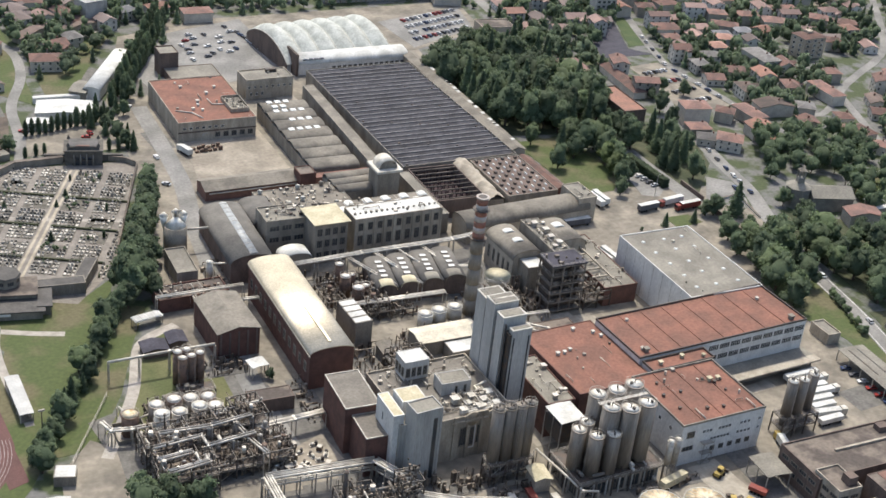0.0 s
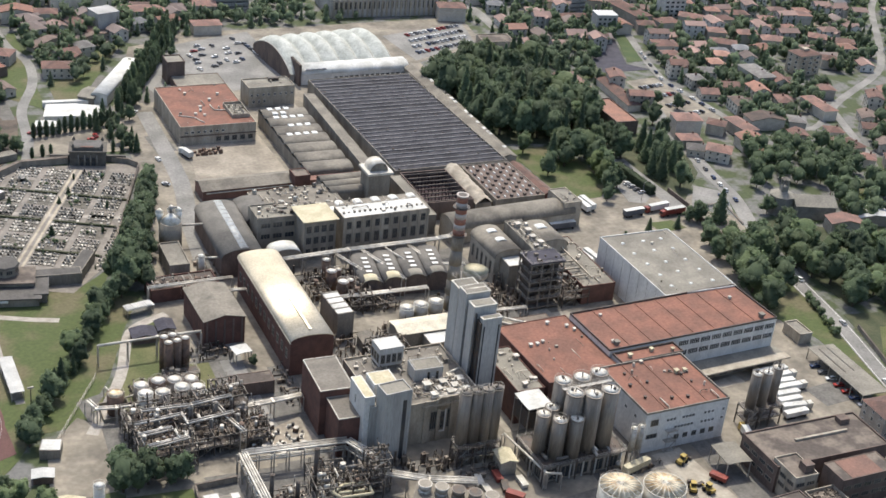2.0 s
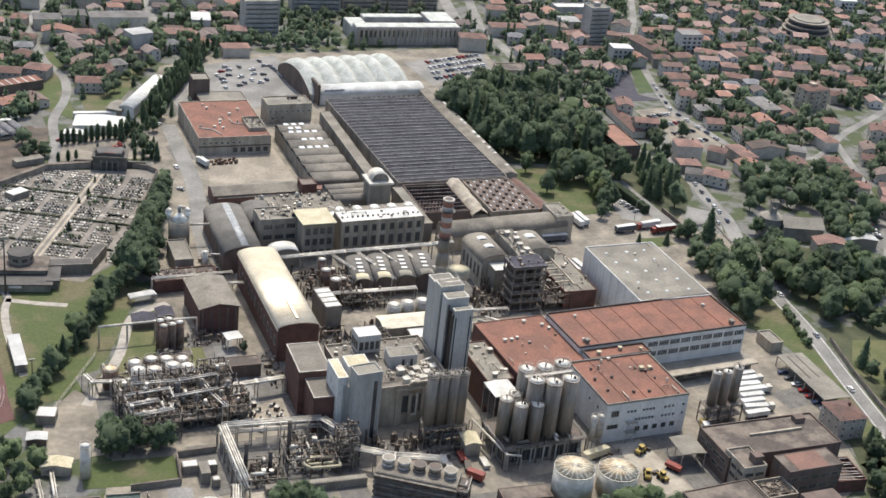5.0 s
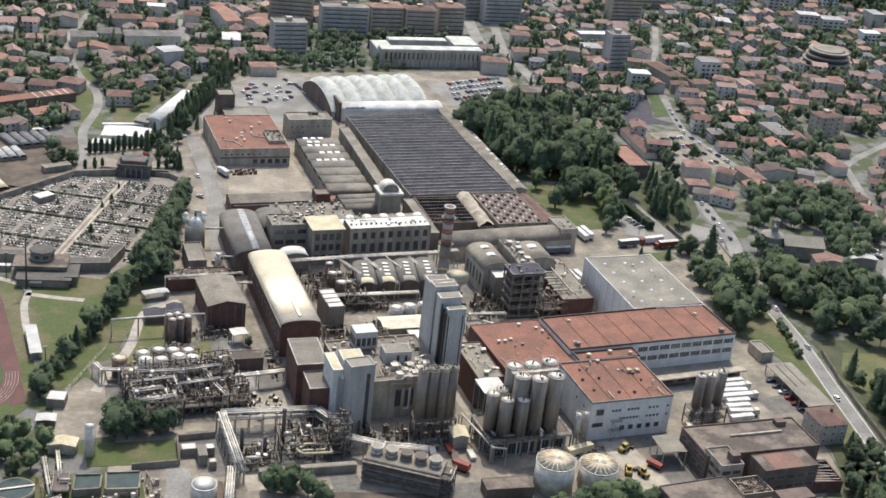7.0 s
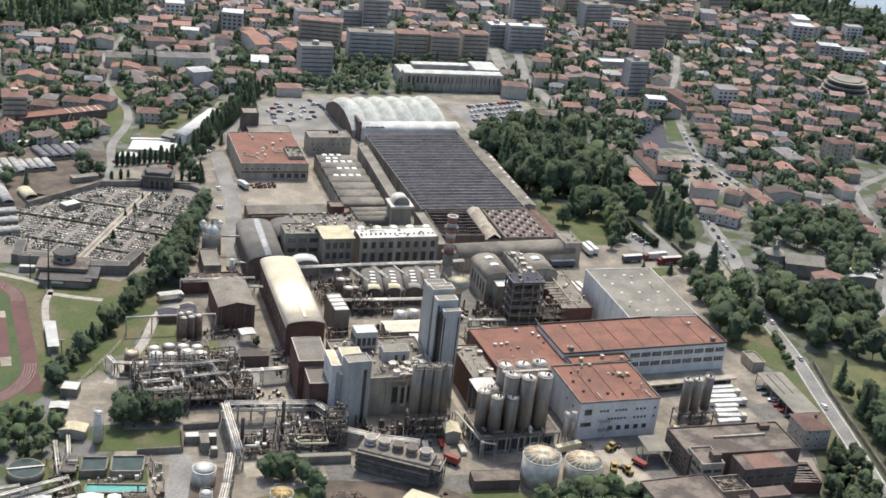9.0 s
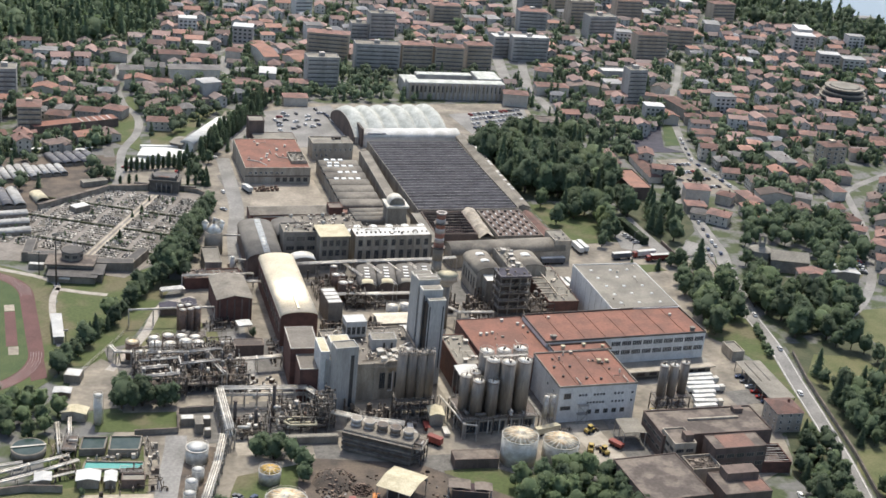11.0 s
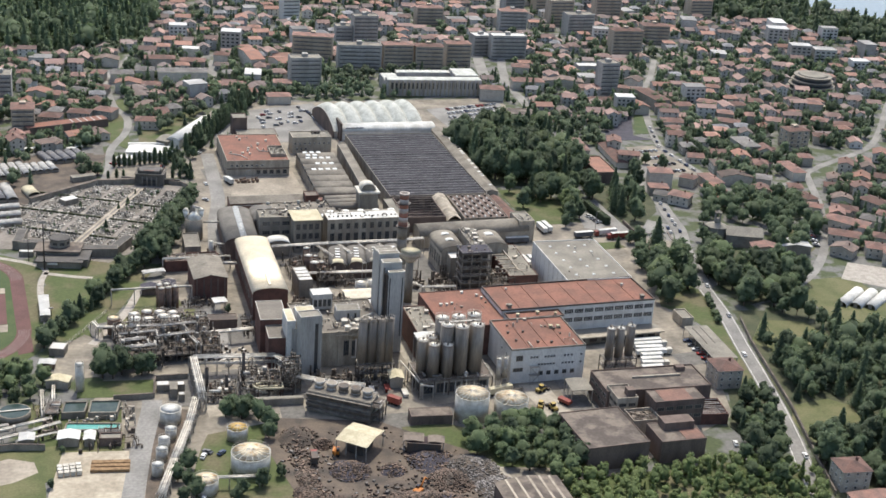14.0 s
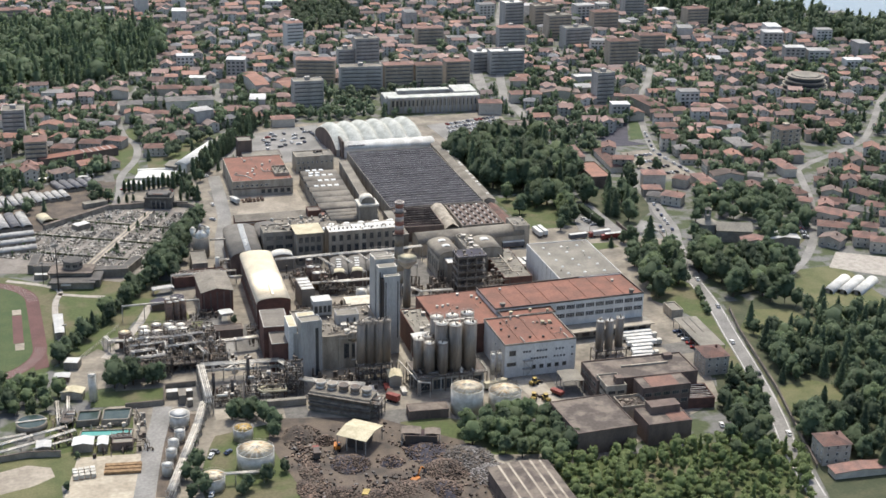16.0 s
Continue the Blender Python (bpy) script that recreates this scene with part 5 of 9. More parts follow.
os_ = block("low_shed", "long low pinkish brick shed with a grey roof", -9, 189.6, 87.3, 12, 43, 4.8, M_BRICKROOF, M_FIBRE, "gable", 2.0)
part("wall_pipe", Shape().bar((-6.3, -20, 3.6), (-6.3, 20, 3.6), 0.3, 8), M_PIPE, os_, "long pale pipe along the wall")
block("low_shed", "low shed strip with a pinkish roof", 32, 182.5, -4.5, 34, 5, 5.4, M_BRICKROOF, M_BRICKROOF, parapet=0.2)
block("brick_cube", "small square brick block", 14.5, 183, -4, 7.4, 8, 9, M_BRICK, M_BROWNROOF, parapet=0.4)
# vault sheds with skylights in the centre
for k in range(4):
    x, y = 5.5 + 9.6 * k, 92.5 - 0.6 * k
    v = block("vault_shed", "vaulted shed with a row of roof lights", x, y, -14, 9.0, 22, 6.5, M_BROWNWALL, M_BITUMENROOF, "vault", 2.6, group="vaulted sheds in a row")
    for j in range(4):
        part("roof_light", Shape().box(-1.4, 1.4, -5.5 + 3.6 * j, -3.6 + 3.6 * j, 8.85, 9.35), M_GREYWALL, v)
        part("roof_light_glass", Shape().box(-1.2, 1.2, -5.3 + 3.6 * j, -3.8 + 3.6 * j, 9.36, 9.42), M_SKYGLASS, v)
    part("gable_roof", Shape().vault(7.6, -11.8, -6.6, 6.95, 2.5, 0.2, 6), M_CREAMROOF if k < 2 else M_GREYROOF, v)
for x, y, r, h in ((-9.5, 93.3, 2.2, 9), (-8.6, 84, 2.4, 9), (-8.5, 101, 1.8, 10), (-4.6, 86, 1.6, 8), (-5, 97, 1.5, 7)):
    tank(x, y, r, h, "brown upright process tank", M_RUST, M_SILOTOP, cone=0.5)
steel_frame(-3, 82, -14, 9, 16, 2, 3.5, 3, 4, "steel structure full of pipes", plant=0.5, open_top=True, tangle=110)
for x, y in ((9.7, 64.1), (16.1, 64.8), (22.9, 64.9)):
    tank(x, y, 2.9, 5, "squat white process tank", cone=0.6, group="white tanks in a row")
block("cream_shed", "low shed with a cream pitched roof", 9.8, 49.4, 86, 10, 24.5, 5.8, M_GREYWALL, M_PALECREAM, "gable", 1.0)
block("small_building", "low annex with a white flat roof", 12, 40, -4, 12, 7.6, 5, M_GREYWALL, M_WHITEROOF, parapet=0.2)
sb = block("striped_roof_building", "tall narrow building with a white striped roof", -19.2, 66.2, -1.5, 6.6, 16.6, 11, M_GREYWALL, M_WHITEROOF, parapet=0)
for k in range(5):
    part("roof_rib", Shape().box(-3.4, 3.4, -8 + 4 * k - 0.25, -8 + 4 * k + 0.25, 11.12, 11.35), M_GREYWALL, sb)
block("small_building", "little green-grey plant hut", -14, 50, -4, 5, 7, 4, M_GREYWALL, M_FIBRE, "gable", 0.6)
steel_frame(-10, 40, -4, 14, 12, 2, 3.2, 4, 3, "pipe racks among the halls", plant=0.5, open_top=True, tangle=110)
steel_frame(0, 76, -6, 18, 8, 1, 4, 5, 2, "low pipe rack among the halls", plant=0.5, open_top=True, tangle=110)
steel_frame(-16, 92, -4, 8, 14, 1, 4, 2, 4, "low pipe rack beside the barrel hall", plant=0.5, open_top=True, tangle=110)
CH = thing("chimney", "tall chimney with faded red and white bands", "chimney", 30.1, 65.8)
z = 0.0
for k in range(12):
    h = 6.6 if k < 5 else 2.3
    m = M_GREYWALL if k < 5 else (M_CHIM_R if k % 2 == 1 else M_CHIM_W)
    part("band", Shape().cyl(0, 0, z, z + h, 2.7 - z * 0.012, 2.7 - (z + h) * 0.012, 24), m, CH)
    z += h
part("rim", Shape().cyl(0, 0, z, z + 0.7, 2.35, 2.5, 24), M_CHIM_W, CH)
part("flue_mouth", Shape().cyl(0, 0, z + 0.5, z + 0.72, 1.7, None, 20), M_DARKFRAME, CH)
for hh in (32.6, 44.5):
    part("gallery", Shape().cyl(0, 0, hh, hh + 0.25, 3.3, None, 20), M_DARKFRAME, CH)
WT = thing("water_tower", "concrete water tower with a wide bowl", "water tower", 28.9, 48.5)
part("shaft", Shape().cyl(0, 0, 0, 21, 2.0, 1.8, 16), M_GREYWALL, WT)
part("bowl", Shape().cyl(0, 0, 21, 24.2, 1.8, 4.8, 24).cyl(0, 0, 24.2, 26.6, 4.8, None, 24), M_CREAM, WT)
part("lid", Shape().cyl(0, 0, 26.6, 27.5, 4.9, 0, 24), M_CREAMROOF, WT)
v1 = block("vaulted_hall", "tall hall with a vaulted roof and roof lights", 62.6, 87.5, -3, 13, 22, 12.5, M_CREAM, M_FIBRE, "vault", 3.6, wins=[("W", 4, 5, 1.6, 6, 0.05, 0.95, W_DARK)])
for j in range(2):
    part("roof_light", Shape().vault(4.5, -4 + 8 * j, -1 + 8 * j, 15.6, 1.0, 0.2, 6), M_SKYGLASS, v1)
bar = block("plant_bar", "flat-roofed plant block between vaulted halls", 75, 84, -4, 8, 28, 16.5, M_GREYWALL, M_GREYROOF, parapet=0.4)
vents(bar, [(-1, 8), (1, 2), (0, -4), (1, -9), (-2, -11)], 16.6, M_STEEL, 2.0)
v2 = block("vaulted_hall", "hall with a broad vaulted roof", 87, 90, -4, 14, 18, 11, M_CREAM, M_FIBRE, "vault", 3.6)
part("roof_light", Shape().vault(5, 1, 5, 14.0, 1.1, 0.2, 6), M_SKYGLASS, v2)
block("small_building", "grey plant block with a white roof", 61.9, 72.5, -5, 8, 8, 12.5, M_GREYWALL, M_WHITEROOF, parapet=0.2)
ob5 = thing("open_process_block", "dark five-storey process block with open slab floors", "industrial building", 65.5, 58, -4)
part("core", Shape().box(-6.4, 6.4, -2.5, 4.6, 0, 20.5), M_DARKFRAME, ob5)
for k in range(6):
    part("floor_slab", Shape().box(-7.6, 7.6, -5.2, 5.2, 3.9 * k + 0.9, 3.9 * k + 1.5), M_GREYSTEEL, ob5)
    if k:
        railing(ob5, -7.5, 7.5, -5.1, 5.1, 3.9 * k + 1.5, 1.1, 2.5)
for x in (-7.2, -2.4, 2.4, 7.2):
    for y in (-4.9, 4.9):
        part("column", Shape().box(x - 0.22, x + 0.22, y - 0.22, y + 0.22, 0, 21), M_GREYSTEEL, ob5)
part("roof", Shape().box(-7.8, 7.8, -5.4, 5.4, 21.0, 21.5), M_DARKROOF, ob5)
clutter(ob5, -7, 7, -5, 5, 21.5, 10, 71, 1.2)
for k in range(1, 5):
    clutter(ob5, -7, 7, -5, -2.7, 3.9 * k + 1.5, 9, 72 + k, 1.8)
lr = block("low_brick_building", "long low brick building with open roof beams", 92, 71.5, -5, 15, 42, 8, M_BRICK, M_GREYROOF, parapet=0.4)
for k in range(6):
    part("roof_beam", Shape().box(-9.5, -2, -14 + 6 * k - 0.3, -14 + 6 * k + 0.3, 9.2, 9.8), M_CREAM, lr)
part("roof_beam", Shape().box(-2.4, -1.8, -18, 20, 9.8, 10.4), M_CREAM, lr)
steel_frame(80, 57, -4, 12, 12, 2, 3.8, 3, 3, "pipe structure beside the brick building", plant=0.5, open_top=True, tangle=110)
block("small_building", "dark low roof between the halls", 50, 36, -4, 18, 14, 5, M_BROWNWALL, M_BROWNROOF, parapet=0.3)
open_roof("roof_on_posts", "low shed roof beside the tanks", 38, 40, -4, 10, 12, 5, M_GREYROOF, 0.3)
for k in range(3):
    pipe_bridge([(34 + k * 3, 42), (40 + k * 3, 36), (44 + k * 4, 28)], 5 + k, 1, 0.5, step=8)

# ---- long shed, bays and sawtooth hall ----
ls = block("long_shed", "long grey shed with a rounded roof", 88, 119.8, 90 - 0.5, 12.5, 62, 7, M_CREAM, M_FIBRE, "vault", 4.2)
le = block("shed_end", "flat end block of the long shed", 118.5, 121.5, -2, 9, 15, 11.6, M_CREAM, M_GREYROOF, parapet=0.5)
SAW = block("sawtooth_hall", "huge factory hall with dark sawtooth roofs", 91, 231.4, -3.2, 58.5, 119, 6.5, M_GREYWALL, M_GREYROOF, parapet=2.2)
for k in range(26):
    y = -58.5 + 4.5 * k
    s = Shape().add([(-28.8, y, 6.7), (28.8, y, 6.7), (28.8, y + 4.45, 6.7), (-28.8, y + 4.45, 6.7), (-28.8, y + 3.5, 8.6), (28.8, y + 3.5, 8.6)], [(0, 1, 5, 4), (2, 3, 4, 5), (1, 2, 5), (3, 0, 4), (3, 2, 1, 0)])
    bay = part("sawtooth", s, M_SAWROOF, SAW, "dark sawtooth roof bay")
    part("ridge_cap", Shape().box(-28.8, 28.8, y + 3.2, y + 3.72, 8.56, 8.76), M_SAWRIDGE, bay)
    for j in range(9):
        if (j * 7 + k * 3) % 11 < 1:
            x = -26 + 6.5 * j
            part("hatch", Shape().box(x - 0.4, x + 0.4, y + 1.6, y + 2.4, 7.4, 8.2), M_DARKFRAME, bay)
co = thing("roofless_bay", "burnt-out bay with bare roof beams", "industrial building", 69, 153, -5)
for x0, x1, y0, y1 in ((-11.5, 11.5, -16.5, -16), (-11.5, 11.5, 16, 16.5), (-11.5, -11, -16, 16), (11, 11.5, -16, 16)):
    part("wall", Shape().box(x0, x1, y0, y1, 0, 9), M_BROWNWALL, co)
part("floor_slab", Shape().box(-11, 11, -16, 16, 0, 2.0), M_CHAR, co)
for k in range(8):
    part("roof_beam", Shape().box(-11, 11, -14.5 + 4.1 * k - 0.2, -14.5 + 4.1 * k + 0.2, 8.2, 8.8), M_BROWNROOF, co)
    for j in range(4):
        part("column", Shape().box(-8 + 5.2 * j - 0.2, -8 + 5.2 * j + 0.2, -14.5 + 4.1 * k - 0.2, -14.5 + 4.1 * k + 0.2, 2, 8.2), M_CHAR, co)
dotb = block("skylight_bay", "flat dark bay dotted with small roof lights", 103, 151, -3.5, 25, 38, 8, M_GREYWALL, M_BROWNWALL, parapet=0.5)
for i in range(7):
    for j in range(9):
        x, y = -10.5 + 3.4 * i, -16.5 + 4.1 * j
        if (i + j) % 2:
            part("roof_light", Shape().box(x - 0.24, x + 0.24, y - 0.9, y + 0.9, 8.12, 8.7), M_SKYGLASS, dotb)
        else:
            part("roof_vent", Shape().box(x - 0.6, x + 0.6, y - 0.6, y + 0.6, 8.12, 9.1), M_DARKFRAME, dotb)
cv = thing("collapsed_vault", "sagging pale roof sheet over a passage", "industrial building", 85.5, 153, -6)
part("wall", Shape().box(-4, 4, -19, 19, 0, 7), M_GREYWALL, cv)
s = Shape()
s.smooth = True
n, m = 24, 10
s.add([(-4.4 + 8.8 * i / m + noise.noise((j * 0.5, i * 0.6, 3)) * 0.5, -20 + 40 * j / n, 7.0 + 3.2 * math.sin(math.pi * i / m) ** 0.7 * (0.8 + 0.5 * noise.noise((j * 0.45, i * 0.3, 9)))) for j in range(n + 1) for i in range(m + 1)],
      [(j * (m + 1) + i, j * (m + 1) + i + 1, (j + 1) * (m + 1) + i + 1, (j + 1) * (m + 1) + i) for j in range(n) for i in range(m)])
part("roof", s, M_CREAM, cv, "crumpled pale roof sheet")
block("gallery", "long narrow gallery beside the sawtooth hall", 52.5, 222, -5.5, 5.5, 104, 8.5, M_GREYWALL, M_FIBRE, parapet=0.3)
block("gallery", "narrow flat-roofed passage between the halls", 53.8, 147, -4, 5, 42, 9, M_GREYWALL, M_GREYROOF, parapet=0.3)
es = block("east_range", "long narrow range with patched pale roofs", 127.5, 241, -4.6, 8, 128, 6.5, M_CREAM, M_FIBRE, "gable", 1.4)
for k in range(16):
    y = -58 + rnd.uniform(0, 95)
    part("roof_patch", Shape().box(0.8, 3.0, y, y + rnd.uniform(2, 5), 7.62, 7.72), M_WHITEROOF, es, at=pose(0, 0, 0))
block("brick_range", "low range with a terracotta roof", 121.5, 155, -2, 6, 35, 5, M_BRICK, M_TILE, "gable", 1.2)
sk = thing("vault_roof_hall", "hall under cross vaults with white roof lights", "industrial building", 33.7, 223.4, -4.5)
part("wall", Shape().box(-11.5, 11.5, -38, 38, 0, 6.5), M_GREYWALL, sk)
for k in range(7):
    y = -32.6 + 10.85 * k
    part("vault", Shape().vault(10.8, -11.6, 11.6, 6.5, 2.0, 0.25, 12), M_FIBRE, sk, at=pose(0, y, 0, 0, 0, 90))
for k, (i, j) in enumerate([(0, 0), (1, 0), (2, 0), (3, 0), (3, 2), (2, 2), (1, 2), (1, 4), (2, 4), (3, 4), (0, 5), (1, 5), (0, 6), (1, 6), (0, 4), (2, 6)]):
    x, y = -6.5 + 4.2 * i + (j % 2), 2.5 + 5.4 * j
    part("roof_light", Shape().box(x - 1.3, x + 1.3, y - 1.4, y + 1.4, 7.9, 8.75), M_SKYGLASS, sk, "white box roof light")
# ---- north end ----
rb = block("red_roof_hall", "square hall with a brick-red flat roof", -0.5, 270.1, -4.0, 37.5, 53, 9.3, M_CREAM, M_REDROOF, parapet=0.5, wins=[("S", 6.0, 7, 1.6, 1.2, 0.04, 0.60), ("S", 1.2, 5, 2.6, 2.6, 0.45, 0.98, W_DARK)])
part("roof_terrace", Shape().box(9, 17.5, -19, -3, 9.45, 10.2), M_GREYROOF, rb, "grey roof terrace")
part("facade_band", Shape().box(-18.9, 18.9, -26.75, -26.52, 4.4, 5.0), M_BROWNWALL, rb, "dark band above the loading doors")
for x0, x1, y0, y1 in ((9, 17.5, -19.3, -19.05), (9, 17.5, -2.95, -2.7), (8.75, 9, -19.3, -2.7), (17.5, 17.75, -19.3, -2.7)):
    part("terrace_wall", Shape().box(x0, x1, y0, y1, 9.45, 11.4), M_CREAM, rb)
clutter(rb, 10, 17, -18, -4, 10.2, 26, 67, 1.6, M_PLANTPALE)
for p, q in (((-16, -12), (-9, -16)), ((-9, -16), (-6, -23)), ((3, -8), (8.5, -9)), ((3, -8), (2.5, -1))):
    part("roof_pipe", Shape().bar((*p, 9.75), (*q, 9.75), 0.28, 6), M_TANKWHITE, rb)
vents(rb, [(-6, 15), (-3, -4), (-4, -8), (-3.5, -14), (4, 5), (10, 12)], 9.45, M_TANKWHITE, 1.2)
block("service_tower", "dark brown windowless tower block", 3, 329, -4, 9.5, 11, 12, M_BROWNWALL, M_GREYROOF)
block("low_building", "flat dark-fronted deck building", 12, 316, -4, 26, 16, 4.5, M_BROWNWALL, M_GREYROOF, parapet=0.3)
an = block("annex_building", "pale two-storey block with a flat roof", 41, 289.5, -2.3, 25, 13.4, 10, M_CREAM, M_GREYROOF, wins=[("S", 5.8, 8, 1.1, 1.3), ("S", 2, 3, 1.2, 1.8, 0.05, 0.4)])
vents(an, [(2, 3), (4, 3), (6, 3)], 10.1, M_DARKFRAME, 2.2)
vh = thing("white_vault_hall", "big hall under a white scalloped shell roof", "hall", 94, 338, 2)
part("wall", Shape().box(-31.5, 31.5, -24.5, 24.5, 0, 5.2), M_WHITE, vh)
s = Shape()
s.smooth = True
nu, nv = 72, 18
s.add([(-32 + 64 * i / nu, -25.5 + 51 * j / nv, 4.6 + 8.2 * math.sin(math.pi * j / nv) ** 0.75 + 3.6 * abs(math.sin(6 * math.pi * i / nu)) ** 0.8 * math.sin(math.pi * j / nv) ** 0.5) for j in range(nv + 1) for i in range(nu + 1)],
      [(j * (nu + 1) + i, j * (nu + 1) + i + 1, (j + 1) * (nu + 1) + i + 1, (j + 1) * (nu + 1) + i) for j in range(nv) for i in range(nu)])
part("shell_roof", s, M_SHELL, vh, "white scalloped shell roof")
for i in range(7):
    rib = Shape()
    pts = [(-32 + 64 / 6 * i, -25.5 + 51 * j / nv, 4.85 + 8.2 * math.sin(math.pi * j / nv) ** 0.75) for j in range(nv + 1)]
    for p, q in zip(pts, pts[1:]):
        rib.bar(p, q, 0.28, 5)
    part("rib", rib, M_TANKWHITE, vh)
for sx in (-32, 32):
    wall = [(-25, 0), (25, 0)] + [(-25.3 + 50.6 * (nv - j) / nv, 4.5 + 8.1 * math.sin(math.pi * j / nv) ** 0.75) for j in range(nv + 1)]
    q = Shape()
    mm = len(wall)
    q.add([(sx - 0.2, y, zz) for y, zz in wall] + [(sx + 0.2, y, zz) for y, zz in wall], [tuple(range(mm)), tuple(range(2 * mm - 1, mm - 1, -1))] + [(i, (i + 1) % mm, mm + (i + 1) % mm, mm + i) for i in range(mm)])
    part("end_wall", q, M_BROWNWALL, vh)
fh = block("front_range", "white range with a rounded roof and window band", 99, 311.5, 90 - 2.4, 13, 64, 6.0, M_WHITE, M_WHITEROOF, "vault", 3.4, wins=[("W", 2.5, 14, 2.4, 1.4, 0.02, 0.70)])
part("roof_glazing", Shape().box(-6.3, -1.0, 17, 29, 8.2, 8.5), M_GLASS, fh)
for k in range(5):
    part("glazing_bar", Shape().box(-6.3, -1.0, 17 + 3 * k - 0.15, 17 + 3 * k + 0.15, 8.5, 8.7), M_WHITE, fh)
block("gable_wall", "tall dark brown gable wall", 66.5, 312.5, -3, 1.4, 14, 12, M_BROWNWALL, M_BROWNROOF, parapet=0)
# small plant on the roofs and in the narrow yards
for root, x0, x1, y0, y1, z, n, seed in ((rh, -18, 18, -11, 11, 9.7, 70, 11), (db, -8, 8, -6, 6, 15.7, 30, 12), (bar, -3.6, 3.6, -13, 13, 16.7, 36, 13), (lb, -12, 12, -4.5, 4.5, 5.2, 36, 14), (rb, -17, 17, -25, 25, 9.45, 14, 15), (b, -14, 14, -18, 18, 14.6, 10, 16), (d, -16, 16, -14, 14, 15.85, 14, 17), (lr, -7, 7, -20, 20, 8.2, 40, 18), (an, -11, 11, -6, 6, 10.1, 8, 19), (le, -4, 4, -7, 7, 11.7, 8, 20), (off, -19, 19, -5, 5, 16.75, 14, 21), (roof2, -20, 20, -4.5, 4.5, 13.6, 18, 22), (wh, -16, 16, -24, 24, 17.1, 6, 23)):
    clutter(root, x0, x1, y0, y1, z, n, seed, 1.1, M_PLANTPALE)
for x, y, w, dd, n, seed, hh in ((-17, 44, 22, 26, 110, 31, 4.0), (8, 52, 22, 14, 80, 32, 3.5), (36, 70, 14, 22, 60, 33, 4.5), (52, 62, 14, 24, 80, 34, 5.0), (-28, 92, 6, 30, 50, 35, 3.0), (-70, 64, 14, 10, 40, 36, 3.0), (-50, 124, 8, 20, 36, 37, 2.5), (-2, 104, 40, 8, 60, 38, 3.0), (-52, 36, 6, 26, 36, 39, 2.5), (-26, -24, 22, 8, 70, 40, 4.0), (-10, -34, 18, 6, 40, 41, 2.5), (36, -50, 26, 4, 26, 42, 1.8)):
    yp = thing("yard_plant", "dense low pipework and plant in a narrow yard", "pipework", x, y, -5)
    part("pad", Shape().box(-w / 2, w / 2, -dd / 2, dd / 2, 0.02, 0.19), M_PATCH, yp, "dark stained concrete pad")
    clutter(yp, -w / 2, w / 2, -dd / 2, dd / 2, 0.19, n, seed, hh)


# ---- west process plant ----
for k, (x, y) in enumerate(((-87.9, 56.6), (-84.6, 57.0), (-81.4, 57.8), (-88.2, 60.8), (-84.9, 61.2))):
    tank(x, y, 1.55, 13, "slim dark brown process column", M_RUST, M_SILOTOP, cone=0.5, name="process_column", group="dark columns by the pipe racks")
steel_frame(-84.8, 52, -2, 12, 5, 1, 3, 3, 2, "low steel platform by the columns", plant=0.8)
for k, (x, y) in enumerate(((-102.4, 40.9), (-102.7, 34.9), (-96.7, 40.3), (-96.9, 34.7), (-91.2, 39.8), (-90.4, 34.2), (-85.6, 39.3), (-85.5, 33.0))):
    tank(x, y, 2.55, 8.4 + 0.5 * (k % 3), "white-topped process tank with stained walls", [M_SILO, M_TANKWHITE, M_RUST, M_STEEL][k % 4], M_SILOTOP, cone=0.5, group="tank farm")
tank(-111.4, 40, 2.8, 7.5, "rusty process tank in a bund", M_RUST, M_TANKTOP)
bund = thing("bund_wall", "low square concrete bund round a tank", "wall", -111.4, 40, -3)
for x0, x1, y0, y1 in ((-5, 5, -5, -4.7), (-5, 5, 4.7, 5), (-5, -4.7, -4.7, 4.7), (4.7, 5, -4.7, 4.7)):
    part("wall", Shape().box(x0, x1, y0, y1, 0, 1.4), M_GREYWALL, bund)
block("slab_roof", "low flat concrete roof", -89, 50.2, -1, 15, 5, 2.6, M_GREYWALL, M_GREYROOF, parapet=0)
for x, y, w, d, f, fh, nx, ny, pl in ((-106, 24, 14, 12, 3, 3.2, 4, 3, 1.2), (-91, 25, 14, 10, 3, 3.4, 4, 3, 1.3), (-77, 27, 10, 12, 3, 3.6, 3, 3, 1.3), (-104, 10, 18, 13, 3, 3.0, 5, 3, 1.1), (-86, 12, 16, 13, 2, 3.8, 4, 3, 1.1), (-73.5, 12, 8, 13, 2, 3.6, 2, 3, 0.9), (-95, 45.5, 18, 5, 1, 3.5, 4, 2, 0.8)):
    steel_frame(x, y, -3 + rnd.uniform(-2, 2), w, d, f, fh, nx, ny, "dense process structure full of pipes and vessels", plant=pl * 0.55, deck=M_BROWNROOF, open_top=True, tangle=170)
for k in range(10):
    x, y = rnd.uniform(-110, -72), rnd.uniform(6, 30)
    tank(x, y, rnd.uniform(0.5, 0.9), rnd.uniform(9, 12), "slim process column above the pipe racks", rnd.choice([M_RUST, M_STEEL, M_GREYSTEEL]), M_STEEL, cone=0.4, ladder=True, rail=False, name="process_column", group="columns in the pipe racks")
